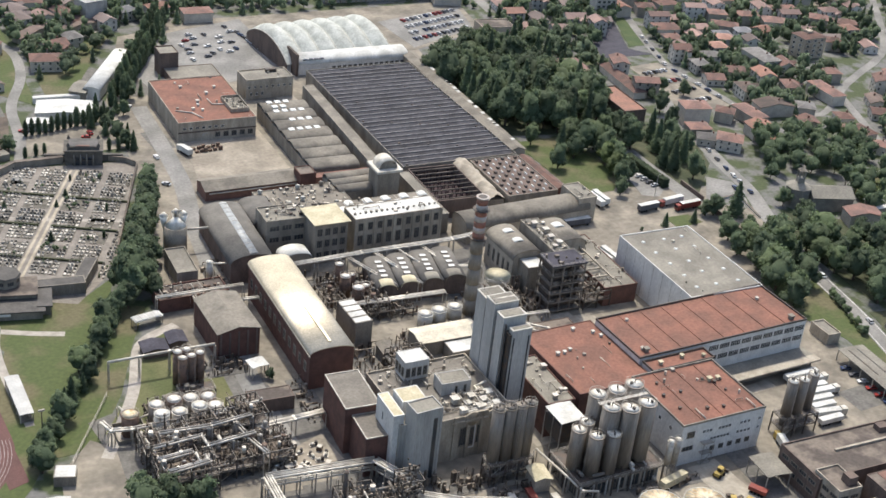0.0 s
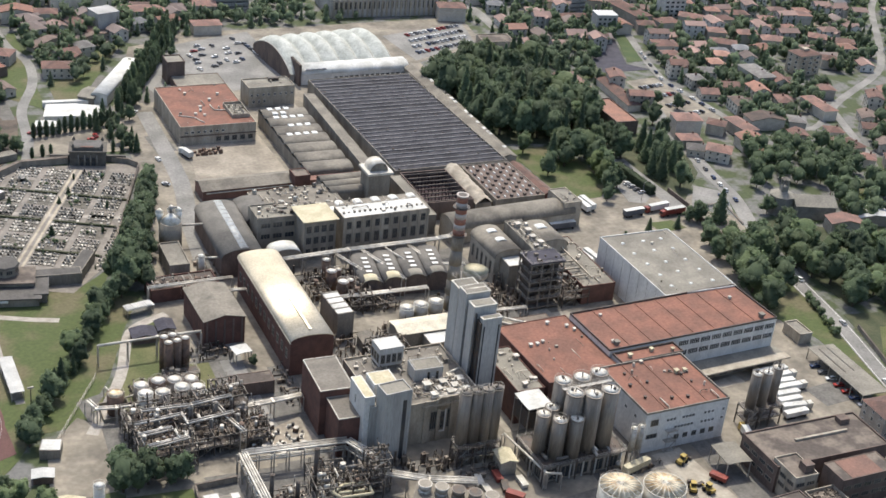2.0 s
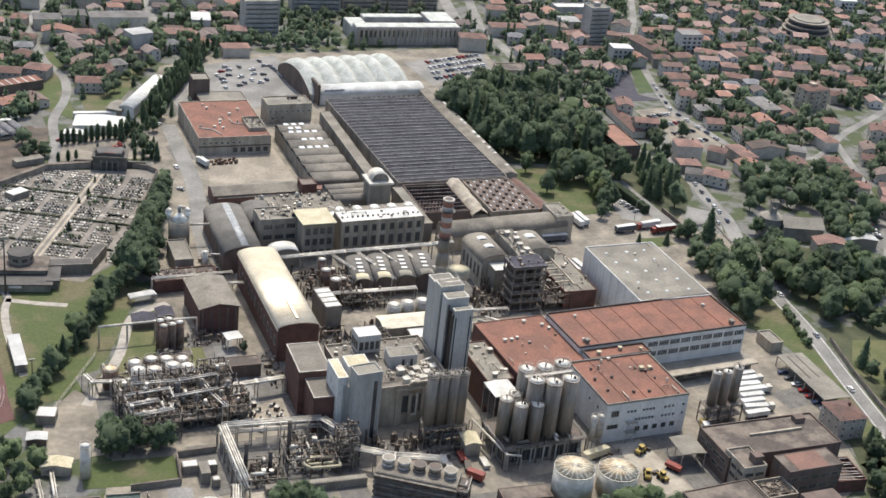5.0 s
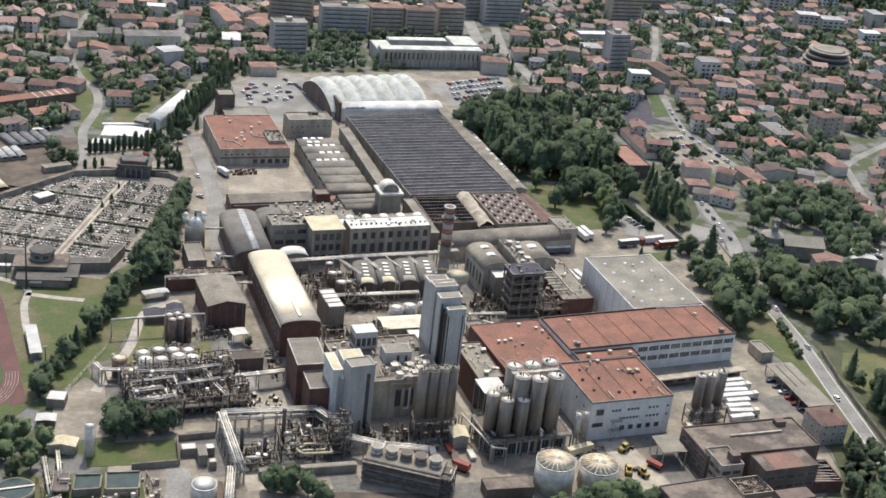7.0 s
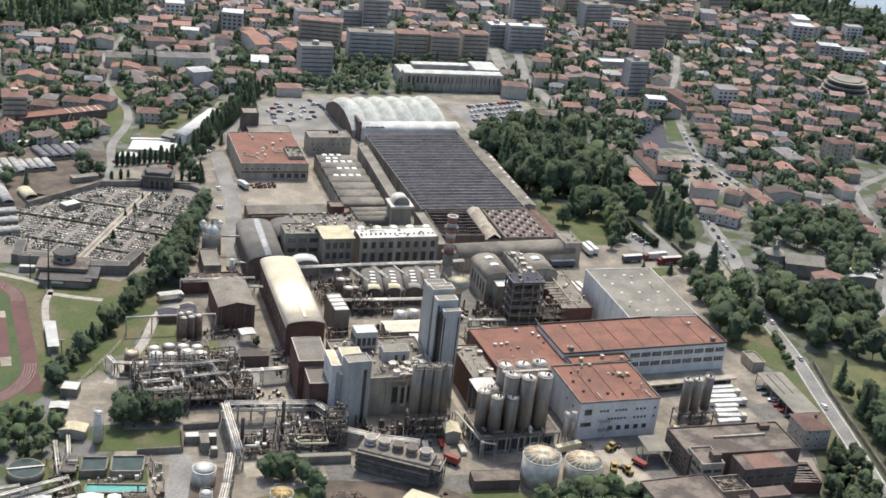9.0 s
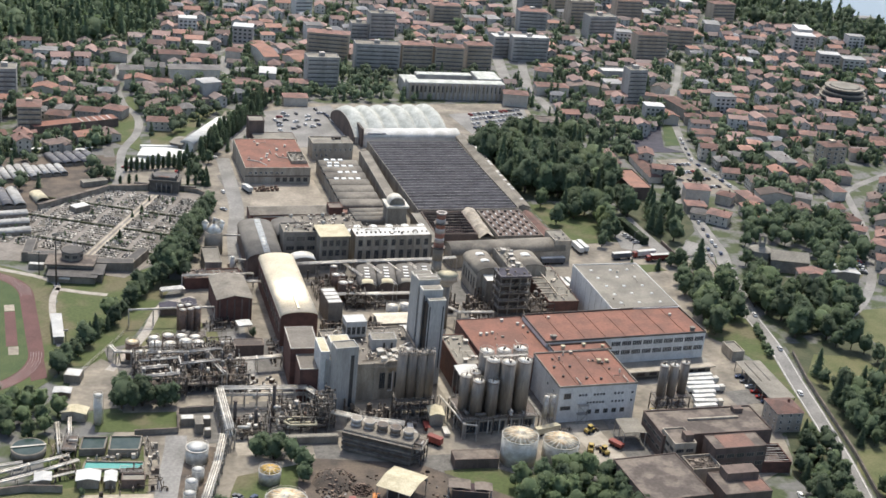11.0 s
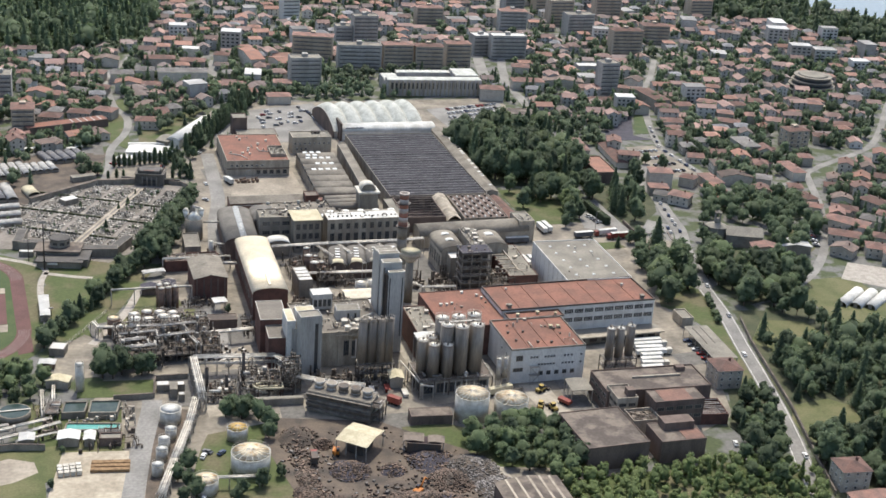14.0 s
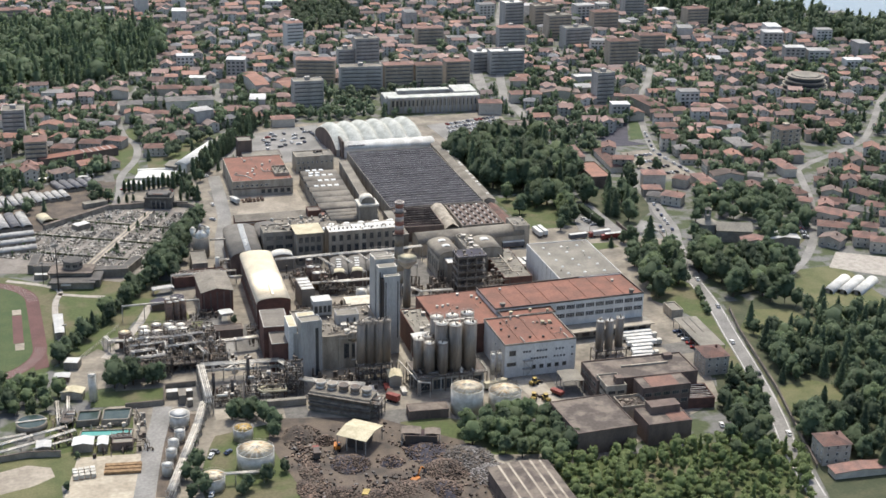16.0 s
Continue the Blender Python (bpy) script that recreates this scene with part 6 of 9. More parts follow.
for pts, zz, n in (([(-112, 17), (-96, 17.5), (-96, 12), (-80, 13)], 10.5, 2), ([(-111, 5), (-98, 6), (-97, 9)], 9.6, 3), ([(-108, 22), (-92, 20), (-78, 21)], 11.5, 2), ([(-112, 11), (-101, 11.5)], 10.2, 3), ([(-84, 30), (-82, 12), (-80, 4)], 9, 2), ([(-112, 28), (-111, 8)], 9, 1)):
    pipe_bridge(pts, zz, n, 0.36, 0.9, 8, "pipe run over the process plant", skin=M_STEEL if zz > 9.5 else None)
# barrels, bins and carts in the west yard
for k in range(16):
    x, y = rnd.uniform(-76, -58), rnd.uniform(-2, 16)
    t = thing("steel_bin", "small steel waste bin on the yard", "bin", x, y, rnd.uniform(0, 90), "bins on the yard")
    w, d = rnd.uniform(0.7, 1.6), rnd.uniform(0.6, 1.0)
    m = rnd.choice([M_TANKWHITE, M_RUST, M_DARKFRAME, M_STEEL])
    part("body", Shape().prism([(-w, -d), (w, -d), (w * 1.1, d), (-w * 1.1, d)], 0.04, 1.6), m, t)
    part("lid", Shape().box(-w, w, -d, d, 1.6, 1.75), M_STEEL, t)
# pipe-framed plant in front of the brick block
for (ax, ay), (bx, by) in (((-84, -6), (-50, -11)), ((-84, -6), (-86, -38)), ((-50, -11), (-44, -26))):
    pipe_bridge([(ax, ay), (bx, by)], 8, 4, 0.35, 0.8, 5, "tall pipe rack round the plant")
    pipe_bridge([(ax, ay), (bx, by)], 5, 3, 0.3, 0.9, 5, "lower pipe rack round the plant")
for x, y, w, d, f in ((-76, -28, 12, 12, 1), (-62, -24, 12, 14, 2), (-52, -28, 10, 10, 2)):
    steel_frame(x, y, -8, w, d, f, 3.4, 3, 3, "plant bay with pumps and pipes", plant=0.7, deck=False, tangle=110)
for x, y, h in ((-81.6, -24.5, 12), (-66, -22, 16), (-74, -27, 9)):
    tank(x, y, 0.7, h, "dark slim steel stack", M_DARKFRAME, M_DARKFRAME, cone=0.2, ladder=False, rail=False, name="stack")
rt = thing("duct_frame", "pale timber-coloured duct frame", "ducting", -57, -32, -8)
for p, q in (((-5, -3, 5), (5, -3, 5)), ((5, -3, 5), (5, 3, 5)), ((5, 3, 5), (-3, 3, 5)), ((-5, -3, 5), (-7, 0, 5)), ((-7, 0, 5), (-3, 3, 5)), ((-5, 0, 4.4), (5, 0, 4.4))):
    part("duct", Shape().bar(p, q, 0.5, 6), M_CREAMROOF, rt)
for x, y in ((-5, -3), (5, -3), (5, 3), (-3, 3)):
    part("leg", Shape().box(x - 0.15, x + 0.15, y - 0.15, y + 0.15, 0, 4.6), M_RUST, rt)
tw = steel_frame(-47, -27, -6, 7, 7, 4, 3.2, 2, 2, "dense steel pipe tower", plant=0.8, open_top=True, tangle=130)
block("low_wall_building", "low concrete retaining wall block", -62, -39, -6, 34, 2.5, 3, M_GREYWALL, M_GREYROOF, parapet=0)
pipe_bridge([(-88, -36), (-94, -55), (-104, -82), (-112, -104)], 5, 4, 0.35, 0.8, 7, "pipe gantry beside the tanks")
pipe_bridge([(-88, -36), (-94, -55), (-104, -82), (-112, -104)], 2.6, 3, 0.3, 0.9, 7, "lower pipes of the gantry")
# cooling building
CB = thing("cooling_building", "dark louvred cooling building with fan stacks", "industrial building", -31.5, -51.5, -36.5)
part("wall", Shape().box(-13.5, 13.5, -4.8, 4.8, 0, 9), M_GREYWALL, CB)
for k in range(2):
    part("louvre_band", Shape().box(-13.8, 13.8, -5.6, -4.8, 1.2 + 3.9 * k, 2.2 + 3.9 * k), M_GREYSTEEL, CB)
    part("louvre_band", Shape().add([(-13.8, -4.9, 2.4 + 3.9 * k), (13.8, -4.9, 2.4 + 3.9 * k), (13.8, -5.9, 4.4 + 3.9 * k), (-13.8, -5.9, 4.4 + 3.9 * k), (-13.8, -4.8, 4.6 + 3.9 * k), (13.8, -4.8, 4.6 + 3.9 * k)], [(0, 1, 2, 3), (3, 2, 5, 4), (0, 3, 4), (1, 5, 2), (0, 4, 5, 1)]), M_GREYSTEEL, CB)
part("roof", Shape().box(-13.2, 13.2, -4.5, 4.5, 9, 9.15), M_FIBRE, CB)
for k in range(5):
    x = -10.4 + 5.2 * k
    f = part("fan_stack", Shape().cyl(x, 0.5, 9.1, 10.0, 2.25, 1.9, 20).cyl(x, 0.5, 10.0, 12.0, 1.9, 2.2, 20), M_SILO if k in (2, 3) else M_STEEL, CB)
    part("fan_mouth", Shape().cyl(x, 0.5, 11.9, 12.04, 1.95, None, 20), M_DARKFRAME if k in (2, 3) else M_GREYWALL, f)
steel_frame(-19, -60, -36, 4, 8, 2, 3.5, 2, 3, "stair and pipes at the cooling building end", plant=0.8)
pipe_bridge([(-45, -30), (-34, -38), (-20, -44)], 7, 4, 0.4, 0.9, 8, "pipes above the cooling building")
for k in range(9):
    x, y = -27 + 6.2 * (k % 5) + rnd.uniform(-0.3, 0.3), -43 + 5.5 * (k // 5)
    t = thing("skip", "rusty red skip full of scrap", "skip", x, y, 80 + rnd.uniform(-12, 12), "skips by the silos")
    m = rnd.choice([M_RUST, M_REDPAINT, M_TANKWHITE, M_DARKFRAME])
    part("body", Shape().add([(-2.4, -1, 0.2), (2.4, -1, 0.2), (2.4, 1, 0.2), (-2.4, 1, 0.2), (-2.8, -1.15, 1.7), (2.8, -1.15, 1.7), (2.8, 1.15, 1.7), (-2.8, 1.15, 1.7)], [(3, 2, 1, 0), (0, 1, 5, 4), (1, 2, 6, 5), (2, 3, 7, 6), (3, 0, 4, 7), (4, 5, 6, 7)]), m, t)
    part("skid", Shape().box(-2.2, 2.2, -0.8, -0.6, 0, 0.2).box(-2.2, 2.2, 0.6, 0.8, 0, 0.2), M_DARKFRAME, t)
tank(18.6, -67, 7, 11, "round white tank with a rust-streaked roof", M_TANKWHITE, M_TANKTOP, cone=1.3, ribs=20)
tank(35.2, -68.8, 7, 8, "round white tank with a rust-streaked roof", M_TANKWHITE, M_TANKTOP, cone=1.3, ribs=20)
block("low_building", "long low brown-roofed shed by the tanks", 1.2, -66.2, -8, 17, 7, 4, M_BROWNWALL, M_BROWNROOF, parapet=0.2)

# ---- derelict blocks and east side ----
da = block("derelict_building", "derelict brown block with a stained flat roof", 98.7, -68.9, -4.3, 47, 19.8, 10, M_BROWNWALL, M_BROWNROOF, wins=[("W", 6.8, 4, 3.6, 1.6, 0.05, 0.95, W_DARK), ("W", 3.0, 4, 3.6, 1.6, 0.05, 0.95, W_DARK)])
part("roof_beam", Shape().box(-8, 14, 1.0, 1.8, 10.1, 10.9), M_CREAM, da)
part("roof_house", Shape().box(14, 18, 5, 8, 10.1, 12), M_BROWNWALL, da)
dw = block("derelict_building", "narrow pale derelict block with strip windows", 80, -79.5, -4.3, 9, 12, 11, M_CREAM, M_BROWNROOF, wins=[("W", 7.6, 3, 3.4, 1.6, 0.03, 0.97, W_DARK), ("W", 4.2, 3, 3.4, 1.6, 0.03, 0.97, W_DARK), ("S", 7.6, 2, 3.4, 1.6, 0.05, 0.95, W_DARK), ("S", 4.2, 2, 3.4, 1.6, 0.05, 0.95, W_DARK)])
part("stair_head", Shape().box(0.5, 4, -4, -0.5, 11, 14), M_BROWNWALL, dw)
block("derelict_building", "abandoned brown hall with a weedy flat roof", 60, -103.5, -0.5, 26, 29, 10, M_BROWNWALL, M_BROWNROOF, parapet=0.5, wins=[("W", 5.5, 7, 2.6, 2.4, 0.02, 0.98, W_DARK)])
dc = block("derelict_building", "derelict upper block with a rusty red roof", 99.6, -88.3, -3.1, 22, 10, 12.2, M_BROWNWALL, M_BROWNROOF, parapet=0.3, wins=[("S", 8, 5, 3.4, 1.8, 0.02, 0.98, W_DARK), ("S", 4, 5, 3.4, 1.8, 0.02, 0.98, W_DARK)])
part("rust_sheet", Shape().box(-7, 6, -4.6, 4.6, 12.33, 12.45), M_RUSTROOF, dc, "rusty red roof sheet")
dd = block("derelict_building", "abandoned brown block with a rooftop house", 88, -111.5, -3, 19, 15, 9.5, M_BROWNWALL, M_BROWNROOF, parapet=0.3)
part("roof_house", Shape().box(-5, 8, 1, 7, 9.6, 12.8), M_BROWNWALL, dd)
part("rust_sheet", Shape().box(1, 9, -6.8, 0.5, 9.63, 9.75), M_RUSTROOF, dd, "pink-red roof sheet")
db3 = block("derelict_building", "pale roofless shell with a rubble floor", 82.5, -93.5, -3, 12, 10, 7, M_CREAM, M_BROWNROOF, parapet=1.2)
clutter(db3, -5, 5, -4, 4, 7.1, 60, 81, 0.6)
rl = thing("roofless_shell", "brick shell with a collapsed red roof", "ruin", 117, -88, -10)
for x0, x1, y0, y1 in ((-6, 6, -7, -6.6), (-6, 6, 6.6, 7), (-6, -5.6, -6.6, 6.6), (5.6, 6, -6.6, 6.6)):
    part("wall", Shape().box(x0, x1, y0, y1, 0, 5), M_BRICK, rl)
part("rubble", Shape().box(-5.6, 5.6, -6.6, 6.6, 0, 1.2), M_RUST, rl)
for k in range(8):
    part("roof_beam", Shape().bar((-5.8, -6 + 1.7 * k, 5 - 0.3 * (k % 3)), (5.8, -6 + 1.7 * k + rnd.uniform(-1, 1), 4.6), 0.18, 4), M_CHIM_W, rl)
open_roof("open_shed", "pale roof of an open shed", 69.5, -60.5, -8, 9.5, 11.5, 6, M_GREYROOF, 0.4)
ps = open_roof("parking_shed", "long open parking shed with a ribbed grey roof", 149.9, -31.4, -6, 12, 34.5, 4.6, M_GREYROOF, 0.3, 6)
for x in (-2.5, 1.5):
    part("roof_slot", Shape().box(x - 0.3, x + 0.3, -2, 15, 4.95, 5.1), M_DARKFRAME, ps)
block("gatehouse", "small pale gatehouse with a flat roof", 153.4, 0.5, -4, 6, 10.5, 4, M_CREAM, M_GREYROOF)


def villa(x, y, turn, w, d, h, label, wins=True, rise=1.9, top="hip", roof=None):
    b = block("villa", label, x, y, turn, w, d, h, M_PLASTER, roof or M_TILE, top, rise, category="house", wins=[(s, z0, max(2, int((w if s in "SN" else d) / 3.4)), 1.0, 1.5) for s in "SWE" for z0 in [1.2 + 3 * k for k in range(int(h / 3))]] if wins else ())
    part("chimney", Shape().box(w * 0.15, w * 0.15 + 0.8, 0.4, 1.2, h, h + rise + 0.8), M_BRICK, b)
    return b


villa(139.6, -61.4, -6, 11.5, 12.5, 9, "plain villa with a terracotta hip roof")
villa(143.5, -149.5, -8, 11.7, 10.5, 9, "three-storey villa with a red tiled roof")
block("garage_row", "low garages with brown tiled roofs", 148, -163, -6, 24, 6, 2.8, M_PLASTER, M_TILE, "gable", 0.8, category="garage")
ss = block("striped_shed", "dark shed with pale translucent roof strips", 17, -142, -2.2, 24, 31, 6, M_BROWNWALL, M_BROWNROOF, "gable", 1.4)
for x in (-8, -4, 0.5, 5, 9):
    zz = 7.4 - abs(x) * 1.4 / 12 + 0.28
    part("roof_strip", Shape().box(x - 0.45, x + 0.45, -15.8, 15.8, zz - 0.1, zz + 0.06), M_CREAM, ss, "pale translucent strip")
# church
CHU = thing("church", "old stone church with an octagonal apse", "church", 236.5, 91.5, -22)
part("nave_wall", Shape().box(-6, 14, -6.5, 6.5, 0, 7), M_STONE, CHU)
r = Shape()
for sy in (-1, 1):
    v = [(-6.5, 0, 10), (14.5, 0, 10), (14.5, sy * 7.2, 6.8), (-6.5, sy * 7.2, 6.8)]
    v += [(px, py, pz + 0.3) for px, py, pz in v]
    r.add(v, [(0, 1, 2, 3), (4, 5, 6, 7), (0, 1, 5, 4), (1, 2, 6, 5), (2, 3, 7, 6), (3, 0, 4, 7)])
part("nave_roof", r, M_GREYROOF, CHU)
part("gable", Shape().add([(-6, -6.5, 7), (-6, 6.5, 7), (-6, 0, 10), (14, -6.5, 7), (14, 6.5, 7), (14, 0, 10)], [(0, 1, 2), (5, 4, 3)]), M_STONE, CHU)
part("drum", Shape().cyl(-11, 1, 0, 9.5, 6.0, None, 8), M_STONE, CHU)
part("drum_roof", Shape().cyl(-11, 1, 9.5, 11.6, 6.4, 1.4, 8), M_GREYROOF, CHU)
part("lantern", Shape().box(-12.6, -9.4, -0.6, 2.6, 10.6, 13.6), M_STONE, CHU)
for sx in (-12.3, -9.7):
    for sy in (-0.3, 2.3):
        part("belfry_pillar", Shape().box(sx - 0.3, sx + 0.3, sy - 0.3, sy + 0.3, 13.6, 17), M_STONE, CHU)
part("belfry_roof", Shape().box(-12.8, -9.2, -0.8, 2.8, 17, 17.5).cyl(-11, 1, 17.5, 18.8, 2.2, 0.1, 4), M_FIBRE, CHU)
block("farmhouse", "long house with a red tiled roof beside the church", 243, 70, -20, 16, 9, 6, M_PLASTER, M_TILE, "gable", 1.8, category="house")
block("blue_roof_building", "low building with a bluish metal roof", 263, 74, -14, 18, 10, 5, M_GREYWALL, M_STEELBLUE, "gable", 1.2)
for k in range(3):
    t = thing("plant_tunnel", "long white plastic plant tunnel", "greenhouse", 256 + 6.5 * k, 9.5 - 3.2 * k, -58 + 3, "plant tunnels")
    part("cover", Shape().vault(6, -13, 13, 0.1, 2.6, 0.1, 10), M_WHITEROOF, t)
    part("door", Shape().box(-1, 1, -13.1, -12.9, 0, 2.2), M_GREYWALL, t)
sheet("pavement_7", [(268, 34), (292, 12), (312, 36), (286, 54)], 0.13, M_PATH, "pale sandy riding ground")


# ---- vehicles ----
M_TRAILERDARK = mat("dark_trailer_side", (0.10, 0.105, 0.12), (0.07, 0.075, 0.085), rough=0.5, scale=0.4, bump=0)
M_TRAILERRED = mat("dark_red_trailer_side", (0.20, 0.035, 0.03), (0.15, 0.03, 0.025), rough=0.5, scale=0.4, bump=0)


def car_meshes(paint):
    body = Shape()
    prof = [(-2.1, 0.35), (2.1, 0.35), (2.15, 0.7), (2.0, 0.9), (1.0, 0.98), (-1.9, 0.98), (-2.1, 0.75)]
    n = len(prof)
    body.add([(x, -0.85, z) for x, z in prof] + [(x, 0.85, z) for x, z in prof], [tuple(range(n)), tuple(range(2 * n - 1, n - 1, -1))] + [(i, n + i, n + (i + 1) % n, (i + 1) % n) for i in range(n)])
    body.add([(-1.2, -0.62, 1.44), (0.35, -0.62, 1.44), (0.35, 0.62, 1.44), (-1.2, 0.62, 1.44), (-1.15, -0.6, 1.40), (0.3, -0.6, 1.40), (0.3, 0.6, 1.40), (-1.15, 0.6, 1.40)], [(0, 1, 2, 3), (7, 6, 5, 4), (0, 4, 5, 1), (1, 5, 6, 2), (2, 6, 7, 3), (3, 7, 4, 0)])
    cab = Shape().add([(-1.8, -0.76, 0.96), (1.05, -0.76, 0.96), (1.05, 0.76, 0.96), (-1.8, 0.76, 0.96), (-1.2, -0.62, 1.42), (0.35, -0.62, 1.42), (0.35, 0.62, 1.42), (-1.2, 0.62, 1.42)], [(0, 1, 5, 4), (1, 2, 6, 5), (2, 3, 7, 6), (3, 0, 4, 7), (4, 5, 6, 7)])
    return body.mesh("body", paint), cab.mesh("cabin_glass", M_CARGLASS)


CARS = [car_meshes(p) for p in CAR_PAINT]
WHEEL = Shape().bar((0, -0.1, 0), (0, 0.1, 0), 0.32, 10).mesh("wheel", M_TYRE)
FAR_WHEELS = Shape().bar((-1.3, -0.85, 0.32), (-1.3, 0.85, 0.32), 0.32, 10).bar((1.3, -0.85, 0.32), (1.3, 0.85, 0.32), 0.32, 10).mesh("wheels", M_TYRE)
CAR_NAME = ("white", "silver", "black", "dark blue", "red", "grey")


def car(x, y, turn, k=None, group="parked cars"):
    k = rnd.choice([0, 0, 0, 1, 1, 2, 3, 4, 5, 5]) if k is None else k
    root = thing("car", CAR_NAME[k] + " passenger car parked on the asphalt", "car", x, y, turn, group, z=0.16)
    part("body", CARS[k][0], None, root)
    part("cabin_glass", CARS[k][1], None, root)
    if y > 60:
        part("wheels", FAR_WHEELS, None, root)
        return
    for wx in (-1.3, 1.3):
        for wy in (-0.78, 0.78):
            part("wheel", WHEEL, None, root, at=pose(wx, wy, 0.32))


def trailer(x, y, turn, length=13.0, body=None, label="white box semi-trailer parked in the yard", cab=None, height=3.6):
    root = thing("semi_trailer" if cab is None else "truck", label, "truck", x, y, turn, z=0.09)
    bx = part("box", Shape().box(-length / 2, length / 2, -1.25, 1.25, 1.1, height), body or M_WHITEROOF, root)
    if body in (M_TRAILERDARK, M_TRAILERRED):
        part("roof_skin", Shape().box(-length / 2, length / 2, -1.28, 1.28, height, height + 0.12), M_WHITEROOF, bx, "white trailer roof")
    part("chassis", Shape().box(-length / 2 + 0.5, length / 2 - 0.2, -0.6, 0.6, 0.75, 1.1), M_DARKFRAME, root)
    for wx in (-length / 2 + 1.2, -length / 2 + 2.5, -length / 2 + 3.8, length / 2 - 1.2):
        for wy in (-1.0, 1.0):
            part("wheel", WHEEL, None, root, at=pose(wx, wy, 0.5) @ Matrix.Diagonal((1.55, 1.6, 1.55, 1)))
    if cab is not None:
        c = part("cab", Shape().prism([(length / 2 + 0.3, -1.2), (length / 2 + 2.4, -1.2), (length / 2 + 2.4, 1.2), (length / 2 + 0.3, 1.2)], 0.6, 3.0), cab, root)
        part("windscreen", Shape().box(length / 2 + 2.35, length / 2 + 2.45, -1.1, 1.1, 1.7, 2.7), M_CARGLASS, c)
        for wy in (-1.0, 1.0):
            part("wheel", WHEEL, None, root, at=pose(length / 2 + 1.4, wy, 0.5) @ Matrix.Diagonal((1.55, 1.6, 1.55, 1)))
    return root


for k in range(8):
    trailer(114.5 + 1.4 * k + rnd.uniform(-1.5, 1.5), -44.5 + 3.7 * k, -6 + rnd.uniform(-5, 5), rnd.choice([10, 13, 15]), label="white tube trailer in the trailer park", cab=M_TANKWHITE if k in (1, 4, 6) else None, height=2.9)
trailer(86.5, -50, 70, 9, label="white and yellow van truck by the white block", cab=M_YELLOWPAINT)
trailer(153.2, 114.0, 2, 11, label="dark-sided trailer with a white roof by the entrance", body=M_TRAILERDARK)
trailer(168.6, 115.6, 184, 11.2, label="white-roofed truck with a red cab by the entrance", cab=M_REDPAINT)
trailer(173.5, 109.4, 180, 11, label="dark red truck with a white roof and red cab", body=M_TRAILERRED, cab=M_REDPAINT)
trailer(133.8, 127.8, 90, 11, label="white trailer beside the end of the long shed")
trailer(137.4, 129, 90, 11, label="white trailer beside the end of the long shed")
trailer(112.4, 112.3, -4, 13, label="pale trailer beside the long shed", body=M_TRAILERDARK)
trailer(105.2, 83, 92, 11, label="white trailer behind the warehouse")
trailer(109, 82.4, 92, 11, label="white trailer behind the warehouse")
for k in range(4):
    car(170.9 + 0.45 * k, 144.6 - 3.6 * k, 8 + rnd.uniform(-4, 4), (0, 1, 5, 1)[k], group="cars beside the clipped hedge")
trailer(38, -50.5, 10, 11, label="pale flat trailer by the silos", body=M_CREAMROOF)
trailer(61.5, -65, -62, 6, label="red skip lorry in the yard", body=M_REDPAINT, height=2.4)
trailer(-9, -50, -50, 6, label="red lorry by the silos", body=M_REDPAINT)
trailer(-12, 250, 4, 9, label="white lorry in the dusty yard", cab=M_TANKWHITE)
trailer(-22, 232, 105, 7, label="white van in the dusty yard", cab=M_TANKWHITE)
trailer(-4, 246, -3, 7, label="grey tarpaulin lorry in the yard", body=M_STEELBLUE, cab=M_STEELBLUE)


def loader(x, y, turn, paint, label):
    root = thing("wheel_loader", label, "machine", x, y, turn, z=0.04)
    part("body", Shape().box(-2.4, 1.0, -1.0, 1.0, 0.8, 1.9), paint, root)
    part("cab", Shape().box(-0.8, 0.7, -0.8, 0.8, 1.9, 3.2), M_CARGLASS, root)
    part("roof", Shape().box(-0.95, 0.85, -0.9, 0.9, 3.2, 3.35), paint, root)
    part("arm", Shape().bar((0.6, 0, 1.6), (3.2, 0, 0.9), 0.22, 6), paint, root)
    part("bucket", Shape().prism([(3.0, -1.3), (4.1, -1.3), (4.1, 1.3), (3.0, 1.3)], 0.15, 1.2), M_DARKFRAME, root)
    for wx in (-1.6, 0.9):
        for wy in (-1.1, 1.1):
            part("wheel", WHEEL, None, root, at=pose(wx, wy, 0.75) @ Matrix.Diagonal((2.3, 2.6, 2.3, 1)))


loader(56, -52.5, 20, M_YELLOWPAINT, "yellow wheel loader by the white block")
loader(54.5, -68.5, 100, M_YELLOWPAINT, "yellow forklift in the yard")
loader(50, -66, 60, M_YELLOWPAINT, "yellow forklift in the yard")


def excavator(x, y, turn, paint, label):
    root = thing("excavator", label, "machine", x, y, turn, z=0.13)
    for sy in (-1.1, 1.1):
        part("track", Shape().prism([(-2, sy - 0.3), (2, sy - 0.3), (2, sy + 0.3), (-2, sy + 0.3)], 0, 0.8), M_TYRE, root)
    part("house", Shape().box(-2.2, 1.4, -1.3, 1.3, 0.9, 2.3), paint, root)
    part("cab", Shape().box(0.0, 1.5, 0.3, 1.3, 2.3, 3.2), M_CARGLASS, root)
    part("boom", Shape().bar((1.0, 0, 2.0), (4.0, 0, 5.2), 0.3, 6).bar((4.0, 0, 5.2), (6.4, 0, 3.2), 0.24, 6), paint, root)
    part("grab", Shape().cyl(6.4, 0, 1.6, 3.2, 0.9, 0.2, 8), M_DARKFRAME, root)


